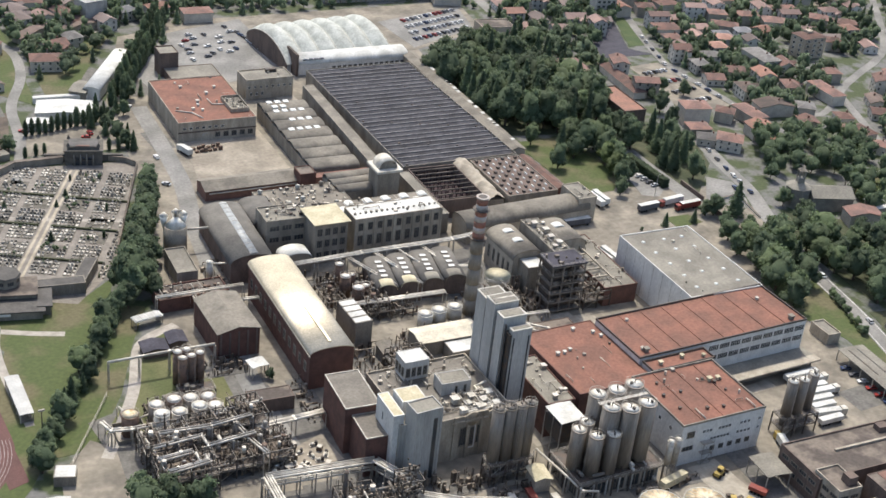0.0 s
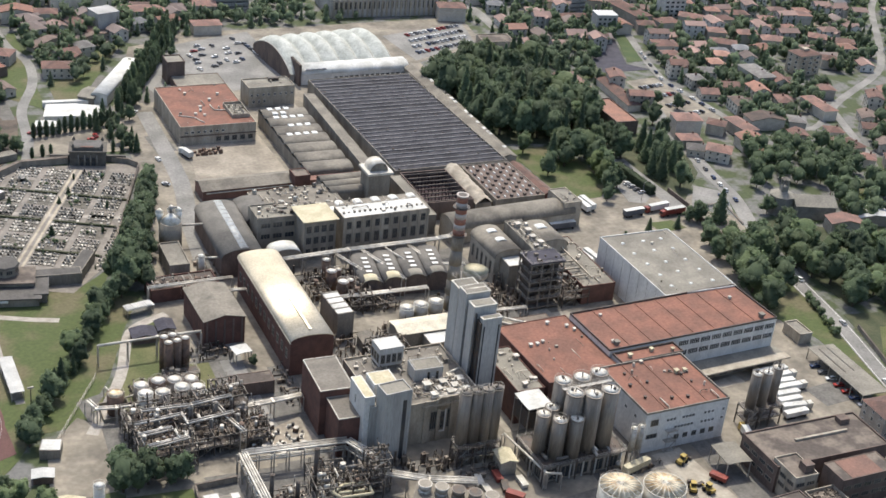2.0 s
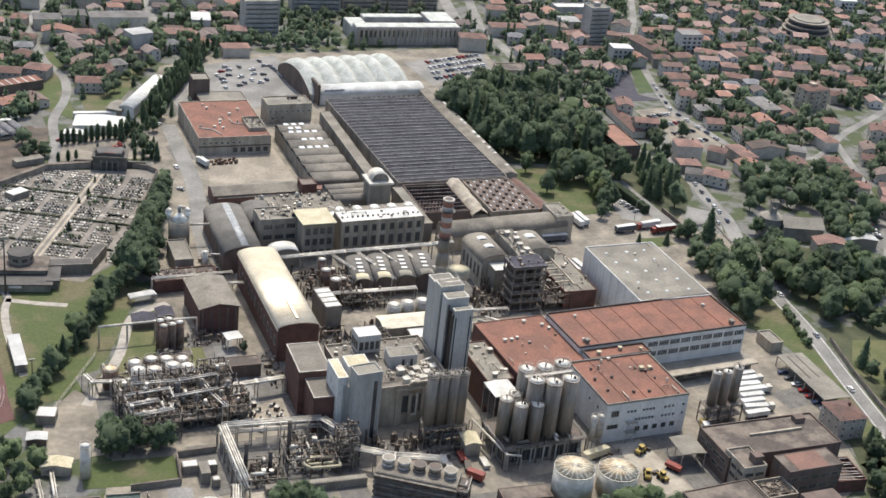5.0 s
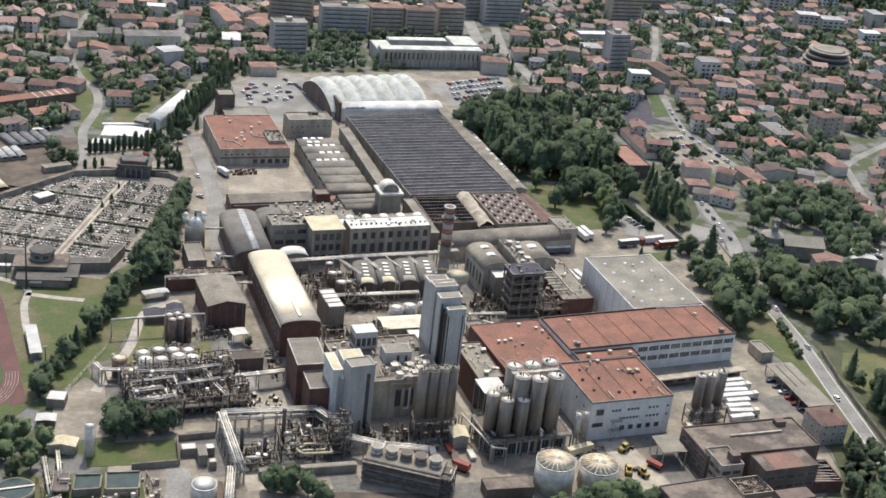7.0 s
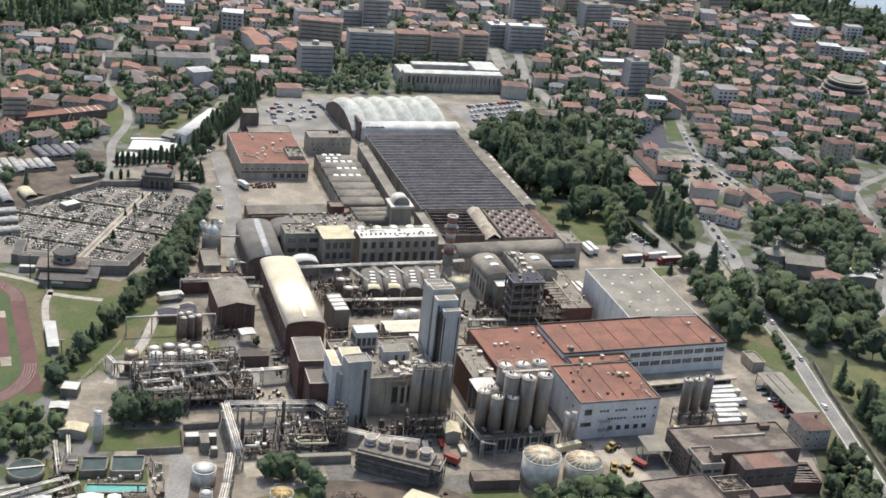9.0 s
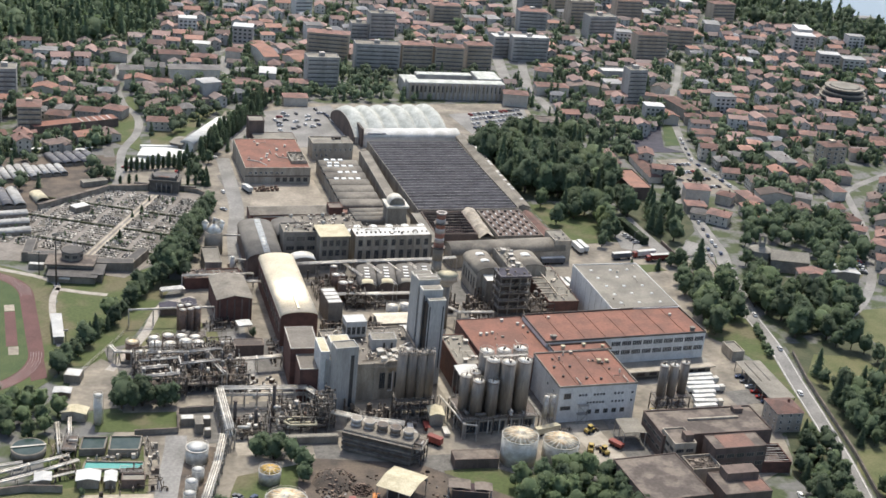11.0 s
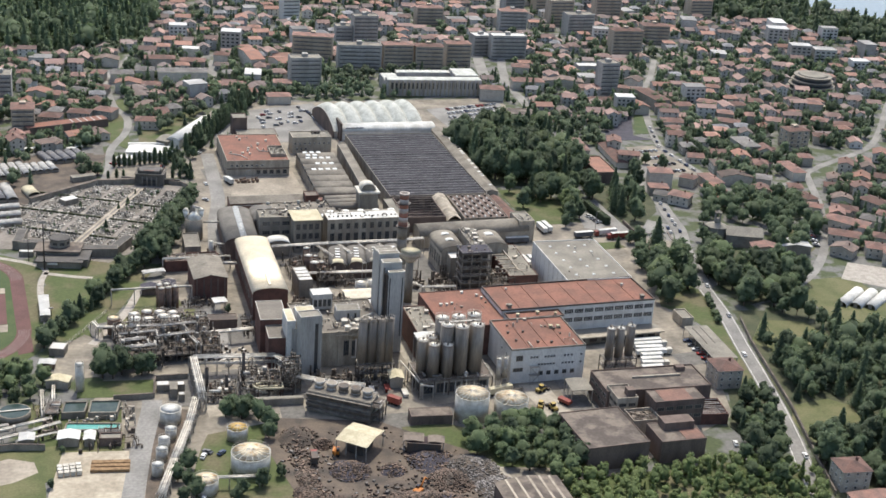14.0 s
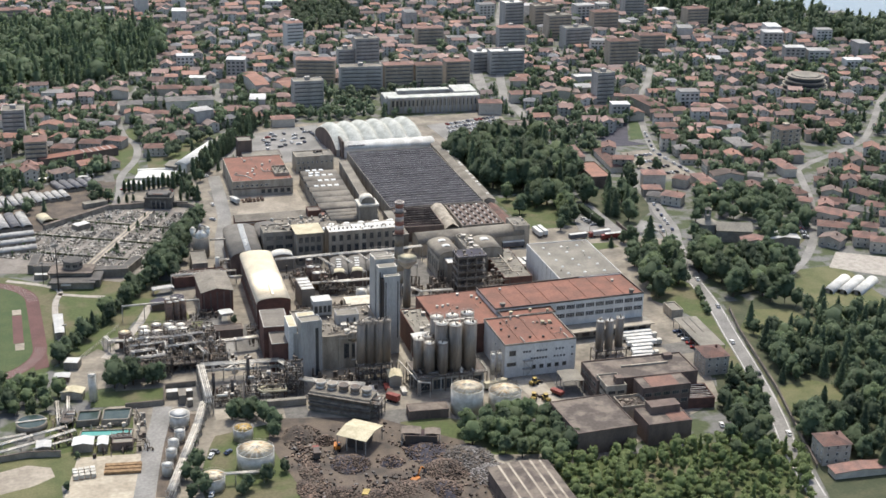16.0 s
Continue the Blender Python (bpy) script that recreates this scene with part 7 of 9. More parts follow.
excavator(-21, -118, 40, M_ORANGEPAINT, "orange excavator among the scrap")
excavator(-43, -84, 250, M_ORANGEPAINT, "orange grab excavator at the heap")
trailer(-52.5, -88, 80, 5, label="red lorry cab in the scrapyard", body=M_DARKFRAME, cab=M_REDPAINT)
trailer(-42, -122, 60, 4, label="dark container with a yellow top", body=M_YELLOWPAINT, height=2.2)
# car parks
for k in range(9):
    car(63.5 - 0.4 * k, 336 + 5.4 * k * 0.9, 100 + rnd.uniform(-4, 4))
for x, y in scatter([(20, 340), (52, 346), (60, 388), (25, 376)], 5.5, 300, rnd)[:20]:
    car(x, y, rnd.choice([10, 98, 190]) + rnd.uniform(-5, 5))
for row in range(4):
    for k in range(12):
        if rnd.random() < 0.92:
            car(156 + 3.6 * k + 2.5 * row, 339 + 10 * row + 0.9 * k, 100 + rnd.uniform(-4, 4))
for row in range(4):
    for k in range(5):
        if rnd.random() < 0.8:
            car(257 + 0.6 * row + 3.6 * k, 213 + 14 * row + 0.4 * k, 95 + rnd.uniform(-4, 4))
for k in range(12):
    y = 192 + 10.5 * k + rnd.uniform(-2, 2)
    car(279.3 if y < 262 else 279.3 + 0.36 * (y - 262), y, 90 if y < 262 else 70, group="cars along the street")
for x, y in ((223, 158), (220.3, 148), (217.6, 138), (215.5, 130), (214, 123.5), (211.5, 113), (228, 172), (231.5, 181), (207, 119), (205, 112)):
    car(x + 2.0, y, 70, group="cars along the avenue")
for x, y in ((165.9, -39), (148.4, -96), (155.8, -73), (137.2, -127), (178.2, 2), (186.6, 38)):
    car(x + rnd.choice([-1.8, 1.8]), y, 75, group="cars on the road")
for k in range(7):
    car(143.5 + 0.9 * k * 0.2, -48 + 4.6 * k, 165, group="cars by the parking shed")
for k in range(12):
    car(282 + 1.9 * k * 0.6, 78 + 2.7 * k, -25, group="cars by the street")
for x, y in ((-41, 205), (-36, 232), (-59, 262), (-56, 266), (-44, 262), (-40, 258), (-84, 276), (-30, 290), (-97, -104), (-90, -72), (-92, -75), (-85, -74), (116, -112)):
    car(x, y, rnd.uniform(0, 180))

# ---- basins and tanks at the south-west corner ----
tank(-99.5, -44.5, 4.2, 5.6, "white round tank with a clean white roof", M_TANKWHITE, M_WHITEROOF)
for x, y in ((-105.1, -65.2), (-107.1, -72.7), (-110.2, -83.4), (-101.5, -58)):
    tank(x, y, 2.2, 4.5, "small white domed tank", M_TANKWHITE, M_WHITEROOF, cone=0.9)
tank(-76.5, -86.5, 7.3, 7, "large round tank with a peeling white roof", M_TANKWHITE, M_TANKTOP, cone=1.4, ribs=16)
tank(-76.8, -63.5, 4, 5, "round tank with a bright yellow roof", M_STEEL, M_YELLOWTOP, cone=0.8, ribs=10)
tank(-95.3, -98, 4.6, 5, "round tank with a stained white roof", M_TANKWHITE, M_TANKTOP, cone=0.9, ribs=10)
pipe_bridge([(-92, -97), (-76, -99.5)], 4.5, 2, 0.35, 0.8, 6, "white pipe bridge between the tanks")


def basin(label, poly, water, h=1.6, wall=None):
    root = thing("basin", label, "basin")
    part("water", Shape().prism(poly, 0.05, h - 0.5), water, root)
    for (ax, ay), (bx, by) in zip(poly, poly[1:] + poly[:1]):
        d = math.hypot(bx - ax, by - ay)
        ux, uy = (bx - ax) / d, (by - ay) / d
        part("wall", Shape().prism([(ax - ux * 0.3 + uy * 0.3, ay - uy * 0.3 - ux * 0.3), (bx + ux * 0.3 + uy * 0.3, by + uy * 0.3 - ux * 0.3), (bx + ux * 0.3 - uy * 0.3, by + uy * 0.3 + ux * 0.3), (ax - ux * 0.3 - uy * 0.3, ay - uy * 0.3 + ux * 0.3)], 0, h), wall or M_CONC, root)
    return root


basin("open concrete basin with dark water", [(-138, -25.5), (-129.5, -27), (-131.5, -35), (-140, -34)], M_WATERDARK, 3)
basin("open concrete basin with greenish water", [(-128, -26.5), (-117, -28.5), (-119.5, -38), (-130, -36)], M_WATERDARK, 3)
basin("long basin of turquoise water", [(-138.5, -39.5), (-118.5, -44), (-119.8, -48.8), (-140, -44.5)], M_WATERGREEN, 1.2)
cl = thing("clarifier", "round open clarifier with a walkway", "basin", -157.4, -29)
part("wall", Shape().cyl(0, 0, 0, 3, 6.2, None, 28), M_CONC, cl)
part("water", Shape().cyl(0, 0, 3, 3.06, 5.7, None, 28), M_WATERDARK, cl)
part("bridge", Shape().box(-6.2, 6.2, -0.4, 0.4, 3.2, 3.4), M_STEEL, cl)
block("pump_house", "low white-roofed pump house beside the basins", -139, -53.5, -10, 7.5, 6, 3.6, M_GREYWALL, M_WHITEROOF, "gable", 0.7)
block("pump_house", "small white-roofed pump house", -131.5, -55, -10, 3.5, 6, 3.4, M_GREYWALL, M_WHITEROOF, "gable", 0.5)
block("pump_house", "low service building by the basins", -124, -57, -10, 8, 4.5, 3.0, M_BROWNWALL, M_GREYROOF)
block("pump_house", "pale green hut by the pipes", -154, -50, -6, 5, 5, 2.8, M_GREYWALL, M_STEELBLUE, "gable", 0.4)
for pts in ([(-176, -46), (-158, -40), (-144, -36)], [(-176, -52), (-156, -46), (-141, -40)], [(-176, -40), (-160, -38)], [(-146, -12), (-147, -34)], [(-141, -8), (-142.5, -24)], [(-143, -48), (-158, -52)]):
    pipe_bridge(pts, 2.2, 2, 0.4, 0.8, 7, "low pale pipes over the grass")
steel_frame(-143, -29, -12, 5, 10, 1, 3, 2, 3, "pipe frame beside the basins", plant=0.8)
steel_frame(-124, -52, -12, 8, 3, 1, 3, 3, 2, "pipe frame beside the basins", plant=0.8)
ws = thing("timber_stack", "stacked long brown beams", "stack", -126, -74, -10)
for k in range(3):
    part("long_beam", Shape().box(-7, 7, -3.2 + 2.6 * k - 1.0, -3.2 + 2.6 * k + 1.0, 0.1, 1.3), M_WOOD, ws)
bp = thing("yard_pipework", "tangle of small pipes and valves round the basins", "pipework")
clutter(bp, -150, -141, -50, -22, 0.1, 70, 501, 2.4)
clutter(bp, -138, -117, -39.5, -37.8, 0.1, 26, 502, 2.0, M_PLANTPALE)
clutter(bp, -136, -113, -63, -49, 0.1, 60, 503, 2.2)
clutter(bp, -117, -112.5, -50, -28, 0.1, 30, 504, 2.4, M_PLANTPALE)
sheet("pavement_8", [(-142, -60), (-118, -64), (-122, -98), (-150, -92)], 0.133, M_SLAB, "bright slab yard by the basins")
for k in range(12):
    t = thing("gas_rack", "rack of white plastic containers", "container", -144 + 2.2 * (k % 4), -72 - 2.4 * (k // 4), -10, "white containers on the yard", z=0.13)
    part("tank", Shape().box(-0.9, 0.9, -0.9, 0.9, 0.15, 1.8), M_TANKWHITE, t)
    part("pallet", Shape().box(-1, 1, -1, 1, 0, 0.15), M_WOOD, t)
wsil = tank(-131, 0.5 - 12, 1.7, 12, "white upright silo beside the yard", M_TANKWHITE, M_WHITEROOF, cone=0.8)
block("sand_shed", "low beige store sheds beside the silo", -139, -6, -20, 9, 5, 3.5, M_CREAM, M_CREAMROOF, "gable", 0.8)
block("yard_hut", "white flat-roofed hut at the hedge", -136.5, 24.5, -20, 6.5, 6, 3.6, M_GREYWALL, M_WHITEROOF, parapet=0.1)
block("yard_hut", "small blue-grey roofed hut", -142, 12, -14, 6, 4, 2.6, M_BROWNWALL, M_STEELBLUE, "gable", 0.4)
fence = thing("fence", "green mesh fence along the hedge", "fence")
for (ax, ay), (bx, by) in (((-133, 30), (-112, 62)),):
    for k in range(13):
        x, y = ax + (bx - ax) * k / 12, ay + (by - ay) * k / 12
        part("post", Shape().box(x - 0.06, x + 0.06, y - 0.06, y + 0.06, 0, 2.2), M_STEEL, fence)
    for zz in (0.8, 1.5, 2.15):
        part("rail", Shape().bar((ax, ay, zz), (bx, by, zz), 0.05, 4), M_STEEL, fence)

# ---- scrapyard ----
def heap(x, y, r, h, seed, label, material, chips=260, spread=1.0, pieces=None):
    """A mound with loose pieces on it."""
    root = thing("scrap_heap", label, "heap", x, y)
    s = Shape()
    s.smooth = True
    n, m = 28, 9
    v = [(0, 0, h)]
    for j in range(1, m + 1):
        for i in range(n):
            a = 2 * math.pi * i / n
            q = r * j / m * (1 + 0.25 * noise.noise((math.cos(a) * 1.5, math.sin(a) * 1.5, seed)))
            v.append((q * math.cos(a), q * math.sin(a) * spread, max(0.02, h * (1 - (j / m) ** 1.3) + 0.5 * noise.noise((q * math.cos(a) * 0.5, q * math.sin(a) * 0.5, seed + 5)) * (1 - j / m))))
    s.add(v, [(0, 1 + i, 1 + (i + 1) % n) for i in range(n)] + [(1 + (j - 1) * n + i, 1 + j * n + i, 1 + j * n + (i + 1) % n, 1 + (j - 1) * n + (i + 1) % n) for j in range(1, m) for i in range(n)])
    part("mound", s, material, root)
    q, rr = Shape(), random.Random(seed)
    for _ in range(chips * 4):
        a, d = rr.uniform(0, 6.283), math.sqrt(rr.random())
        px, py, pz = r * d * math.cos(a), r * d * math.sin(a) * spread, h * (1 - d ** 1.3)
        k = rr.uniform(0.08, 0.3)
        q.box(px - k, px + k * rr.uniform(0.5, 3.5), py - k, py + k, pz - 0.3, pz + k, rr.uniform(0, 3))
    tagged(part("scrap", q, pieces or M_SCRAP, root, "loose scrap metal pieces"), kind="stuff")


heap(-54, -68, 8, 4.5, 1, "brown earth mound at the edge of the yard", M_EARTH, 40)
heap(-41, -97, 8, 3.5, 2, "dark heap of shredded metal", M_DARKROOF, 160)
heap(-24, -124, 13, 3.5, 3, "broad heap of mixed scrap metal", M_EARTH, 420, 0.7)
heap(-6, -112, 9, 3.5, 4, "heap of crushed scrap", M_EARTH, 260)
heap(4, -106, 11, 4, 5, "grey heap of bright sheet scrap under the trees", M_EARTH, 320, 1.0, M_SCRAPPALE)
heap(-40, -124, 7, 2.5, 6, "low heap of scrap", M_EARTH, 200)
heap(-58, -100, 4, 2, 7, "row of scrap along the fence", M_EARTH, 140, 3.5)
heap(-9, -96, 10, 3, 8, "dark heap beside the shed", M_DARKROOF, 120)
heap(-46, -76, 4, 3, 9, "piled rusty scrap by the canopy", M_RUST, 120)
heap(-62, -112, 4, 2.5, 10, "rusty scrap piled along the wall", M_RUST, 140, 2.2)
heap(-52, -118, 6, 2.5, 11, "heap of crushed car bodies", M_EARTH, 160)
heap(-12, -126, 7, 3.5, 12, "tall heap of dark scrap", M_DARKROOF, 160)
heap(9, -120, 9, 3, 13, "grey heap of sheet metal scrap", M_EARTH, 240, 1.0, M_SCRAPPALE)
heap(-25, -100, 5, 3, 14, "dark heap in front of the shelters", M_DARKROOF, 90)
rd = random.Random(91)
for name, material, n, label in (("scrap_debris", M_SCRAP, 1500, "rusty scrap pieces strewn over the yard"), ("sheet_debris", M_SCRAPPALE, 320, "bright crumpled sheet scrap strewn over the yard")):
    q = Shape()
    for _ in range(n):
        x, y = rd.choice([(rd.gauss(-24, 14), rd.gauss(-122, 6)), (rd.gauss(4, 9), rd.gauss(-110, 7)), (rd.gauss(-57, 3), rd.uniform(-128, -72)), (rd.uniform(-62, 8), rd.uniform(-140, -66))])
        if not inside(x, y, [(-62, -52), (-22, -64), (8, -94), (18, -122), (8, -140), (-60, -146), (-66, -70)]) or (-44 < x < -22 and -92 < y < -72):
            continue
        k = rd.uniform(0.12, 0.5)
        q.box(x - k, x + k * rd.uniform(0.5, 3), y - k, y + k, 0.12, 0.2 + k * rd.uniform(0.5, 2.2), rd.uniform(0, 3))
    tagged(new(name, q.mesh(name, material)), label, "scrap", kind="stuff")
open_roof("scrap_canopy", "pale cream pitched roof over the scrap press", -33, -82, 47, 15.5, 13.5, 6.2, M_CREAMROOF, 1.1, 4)
open_roof("small_shelter", "weathered brown shelter roof", -12.5, -86, -20, 8, 6.5, 5, M_BROWNROOF, 0.4)
open_roof("small_shelter", "stained brown shelter roof", -4.5, -89.5, -20, 6.5, 5.5, 5, M_BROWNROOF, 0.4)
block("press_house", "dark steel press hall under the small shelters", -9, -88.5, -20, 13, 6, 4.6, M_DARKFRAME, M_CHAR, parapet=0.2)
pr = block("press_house", "dark steel press under the canopy", -33, -82, 47, 8, 7, 4, M_DARKFRAME, M_RUST, parapet=0.3)

# ---- stadium ----
def oval(cx, y0, y1, r, n=24):
    return [(cx + r * math.cos(math.pi * k / n), y1 + r * math.sin(math.pi * k / n)) for k in range(n + 1)] + [(cx - r * math.cos(math.pi * k / n), y0 - r * math.sin(math.pi * k / n)) for k in range(n + 1)]


CX = -180.0
sheet("lawn_10", oval(CX, 50, 108, 42), 0.10, M_GRASS, "rough grass round the running track")
sheet("running_track", oval(CX + 0.2, 51, 108, 34), 0.15, M_TARTAN, "dark red running track")
sheet("pavement_9", [(-146.6, 60), (-146.4, 28), (-152.8, 26), (-152.8, 60)], 0.155, M_TARTAN, "straight red running lanes")
sheet("lawn_pitch", oval(CX + 0.2, 51, 108, 27.6), 0.20, M_LAWN, "green sports pitch of short turf")
sheet("running_track_2", [(-159.5, 92), (-155, 92), (-155.8, 58), (-160.5, 58)], 0.215, M_TARTAN, "red jump lane with sand pits")
sheet("sand_1", [(-159.8, 57.5), (-155.6, 57.5), (-156, 50), (-160, 50)], 0.225, M_DUST, "pale sand pit by the track")
sheet("sand_2", [(-159.3, 99), (-155, 99), (-155, 92.6), (-159.3, 92.6)], 0.225, M_DUST, "pale sand pit by the track")
for k in range(1, 6):
    o = oval(CX + 0.2, 51, 108, 27.6 + 6.4 * k / 6)
    left, right = ribbon(o, 0.07)
    s = Shape()
    n = len(o)
    s.add([(x, y, 0.165) for x, y in left] + [(x, y, 0.165) for x, y in right], [(i, n + i, n + i + 1, i + 1) for i in range(n - 1)])
    tagged(new("trim", s.mesh("lane_line", M_LINE)), "white lane line of the running track", kind="structure")
gst = open_roof("grandstand", "small grandstand with a pale roof", -139, 68.5, -2, 4.6, 23, 3.4, M_STEELBLUE, 0.2, 5)
for k in range(3):
    part("bench_step", Shape().box(-1.8 + 1.2 * k, -0.6 + 1.2 * k, -11, 11, 0, 0.5 + 0.4 * k), M_CONC, gst)
strip("road_10", [(-139, 55), (-139.5, 84), (-138, 104), (-135, 118), (-142, 128), (-160, 140)], 3, 0.14, M_PATH, "pale path round the stadium")
strip("road_11", [(-136, 114), (-124, 108), (-114, 104)], 3, 0.14, M_PATH, "worn pale path over the grass")
MST = thing("floodlight_mast", "tall dark floodlight mast", "mast", -135.3, 118.5)
part("pole", Shape().cyl(0, 0, 0, 25, 0.45, 0.22, 10), M_DARKFRAME, MST)
part("lamp_bar", Shape().box(-1.6, 1.6, -0.25, 0.25, 24.3, 25.6), M_STEEL, MST)
for x, y in ((-142, 130), (-137.5, 46)):
    m = thing("floodlight_mast", "dark floodlight mast beside the pitch", "mast", x, y)
    part("pole", Shape().cyl(0, 0, 0, 12, 0.25, 0.15, 8), M_DARKFRAME, m)
    part("lamp_bar", Shape().box(-1, 1, -0.2, 0.2, 11.6, 12.2), M_STEEL, m)

# ---- cemetery ----
CEM = [(-165, 196), (-136, 214), (-97, 240), (-52, 233), (-47, 226), (-87, 139), (-104, 122), (-112, 126), (-118, 140), (-165, 152)]
sheet("pavement_10", CEM, 0.12, M_CEM, "grey gravel of the cemetery")
for off in (-1.25, 1.25):
    strip("pavement_11" if off < 0 else "pavement_12", [(-119 + off * 0.877, 148 - off * 0.481), (-73.5 + off * 0.877, 231 - off * 0.481)], 1.1, 0.16, M_SLAB, "white stone band of the cemetery avenue")
strip("pavement_13", [(-150, 212), (-97, 190), (-66, 178)], 2.6, 0.15, M_PATH, "cross path of the cemetery")
u, w = Vector((45.5, 83)).normalized(), Vector((83, -45.5)).normalized()
org = Vector((-119, 148))
s, bush, plots = Shape(), [], Shape()
rr = random.Random(11)
for bi in range(-5, 5):
    for bj in range(7):
        if bi == 0:
            continue
        keep, tall, side = rr.choice([0.55, 0.8, 0.92, 0.97]), rr.uniform(0.7, 1.3), (1 if bi > 0 else -1)
        lean = math.atan2(u.y, u.x) - math.pi / 2
        c = [org + u * (3.6 + bj * 13.2 + du) + w * ((abs(bi) * 13.0 - 10.6 + dw) * side) for du, dw in ((0, 0), (0, 10.6), (10.4, 10.6), (10.4, 0))]
        if all(inside(p.x, p.y, CEM) for p in c):
            plots.prism([tuple(p) for p in (c if side > 0 else c[::-1])], 0.05, 0.15)
        for i in range(7):
            for j in range(4):
                p = org + u * (4.8 + bj * 13.2 + j * 2.6 + rr.uniform(-0.15, 0.15)) + w * ((abs(bi) * 13.0 - 9.8 + i * 1.5 + rr.uniform(-0.1, 0.1)) * side)
                if not inside(p.x, p.y, CEM):
                    continue
                if rr.random() > keep:
                    if rr.random() < 0.22:
                        bush.append((p.x, p.y))
                    continue
                k = rr.uniform(0.8, 1.1)
                s.box(p.x - 0.5 * k, p.x + 0.5 * k, p.y - 1.0 * k, p.y + 0.9 * k, 0.1, 0.35 + 0.3 * rr.random(), lean + rr.uniform(-0.05, 0.05))
                hx, hy = p.x + u.x * 1.0, p.y + u.y * 1.0
                s.box(hx - 0.45 * k, hx + 0.45 * k, hy - 0.12, hy + 0.12, 0.1, rr.uniform(0.8, 1.6) * tall, lean)
tagged(new("grave_plots", plots.mesh("grave_plots", M_PLOT)), "dark soil beds between the cemetery paths", kind="structure")
for bj in range(1, 7):
    for side in (-1, 1):
        a, b = org + u * (1.9 + bj * 13.2) + w * (2.5 * side), org + u * (1.9 + bj * 13.2) + w * ((29 if side > 0 else 50) * side)
        if bj in (2, 4, 6):
            continue
        h_ = thing("clipped_hedge", "low brown-green clipped hedge between graves", "hedge", group="cemetery hedges")
        d = (b - a).length
        part("body", Shape().box(-d / 2, d / 2, -0.35, 0.35, 0, 0.9), M_UNDER, h_, at=pose((a.x + b.x) / 2, (a.y + b.y) / 2, 0.1, 0, 0, math.degrees(math.atan2(b.y - a.y, b.x - a.x))))
wood("cemetery_shrubs", "small dark shrubs among the graves", bush, 1.2, 3.0, M_LEAFDARK, 0.3, 77, 60)
tagged(new("graves", s.mesh("graves", [M_GRAVE])), "rows of stone graves with upright headstones", "graves", kind="stuff")
CP = thing("cemetery_chapel", "dark stone gate chapel with corner ornaments", "chapel", -66.7, 239.7, -17)
part("body", Shape().box(-8, 8, -5.5, 5.5, 0, 6.6), M_DARKSTONE, CP)
part("cornice", Shape().box(-8.5, 8.5, -6, 6, 6.6, 7.2), M_DARKSTONE, CP)
part("attic", Shape().box(-6.8, 6.8, -4.6, 4.6, 7.2, 8.6), M_DARKSTONE, CP)
part("roof", Shape().box(-6.2, 6.2, -4.0, 4.0, 8.6, 8.75), M_SLATE, CP)
part("roof_tiles", Shape().box(-3.2, 2.6, -4.4, -3.2, 8.75, 8.95), M_TILE, CP, "strip of red tiles")
for x, y in ((-6.4, -4.2), (6.4, -4.2), (-6.4, 4.2), (6.4, 4.2)):
    part("corner_ornament", Shape().cyl(x, y, 8.6, 10.4, 0.9, 0.1, 4), M_DARKSTONE, CP)
for x in (-2.6, 0, 2.6):
    part("arch", Shape().box(x - 0.8, x + 0.8, -5.6, -5.45, 0, 3.4).bar((x, -5.6, 3.4), (x, -5.45, 3.4), 0.8, 14), M_GLASS, CP, "dark arched opening")
for x in (-4.1, -1.3, 1.3, 4.1):
    part("column", Shape().cyl(x, -5.8, 0, 5.4, 0.3, 0.26, 10), M_STONE, CP)
for x0, x1 in ((-17, -8), (8, 17)):
    part("side_wall", Shape().box(x0, x1, -1.0, 0.5, 0, 3.2), M_DARKSTONE, CP)



def wall_run(pts, h, label, material=None, thick=0.5):
    root = thing("boundary_wall", label, "wall")
    for (ax, ay), (bx, by) in zip(pts, pts[1:]):
        d = math.hypot(bx - ax, by - ay)
        part("wall", Shape().box(-d / 2, d / 2, -thick / 2, thick / 2, 0, h), material or M_GREYWALL, root, at=pose((ax + bx) / 2, (ay + by) / 2, 0, 0, 0, math.degrees(math.atan2(by - ay, bx - ax))))
        part("coping", Shape().box(-d / 2, d / 2, -thick / 2 - 0.1, thick / 2 + 0.1, h, h + 0.2), M_BROWNROOF, root, at=pose((ax + bx) / 2, (ay + by) / 2, 0, 0, 0, math.degrees(math.atan2(by - ay, bx - ax))))


wall_run([(-136, 215), (-97, 241), (-76, 240)], 3, "thick grey cemetery wall", thick=2.0)
wall_run([(-57, 236), (-50, 232), (-47, 226), (-86, 138)], 2.4, "low cemetery wall by the hedge")
wall_run([(186.6, 132), (185.2, 113.4)], 2.0, "brown wall beside the factory drive", M_BROWNWALL)
wall_run([(182.6, 107), (181.4, 93.5), (180.8, 79)], 2.2, "long brown wall beside the entrance", M_BROWNWALL)
wall_run([(203.7, 112.3), (192, 111.2)], 0.9, "low white wall of the forecourt", M_WHITE, 0.7)
wall_run([(205.2, 113), (199.5, 90)], 0.7, "low white wall along the avenue", M_WHITE, 0.6)
LP = thing("street_lamp", "slim steel lamp post by the entrance", "street lamp", 166, 125.5)
part("pole", Shape().cyl(0, 0, 0, 10.5, 0.14, 0.08, 10), M_STEEL, LP)
part("arm", Shape().bar((0, 0, 10.3), (1.8, 0, 10.8), 0.06, 6), M_STEEL, LP)
part("lamp_head", Shape().box(1.6, 2.4, -0.18, 0.18, 10.7, 10.95), M_GREYWALL, LP)
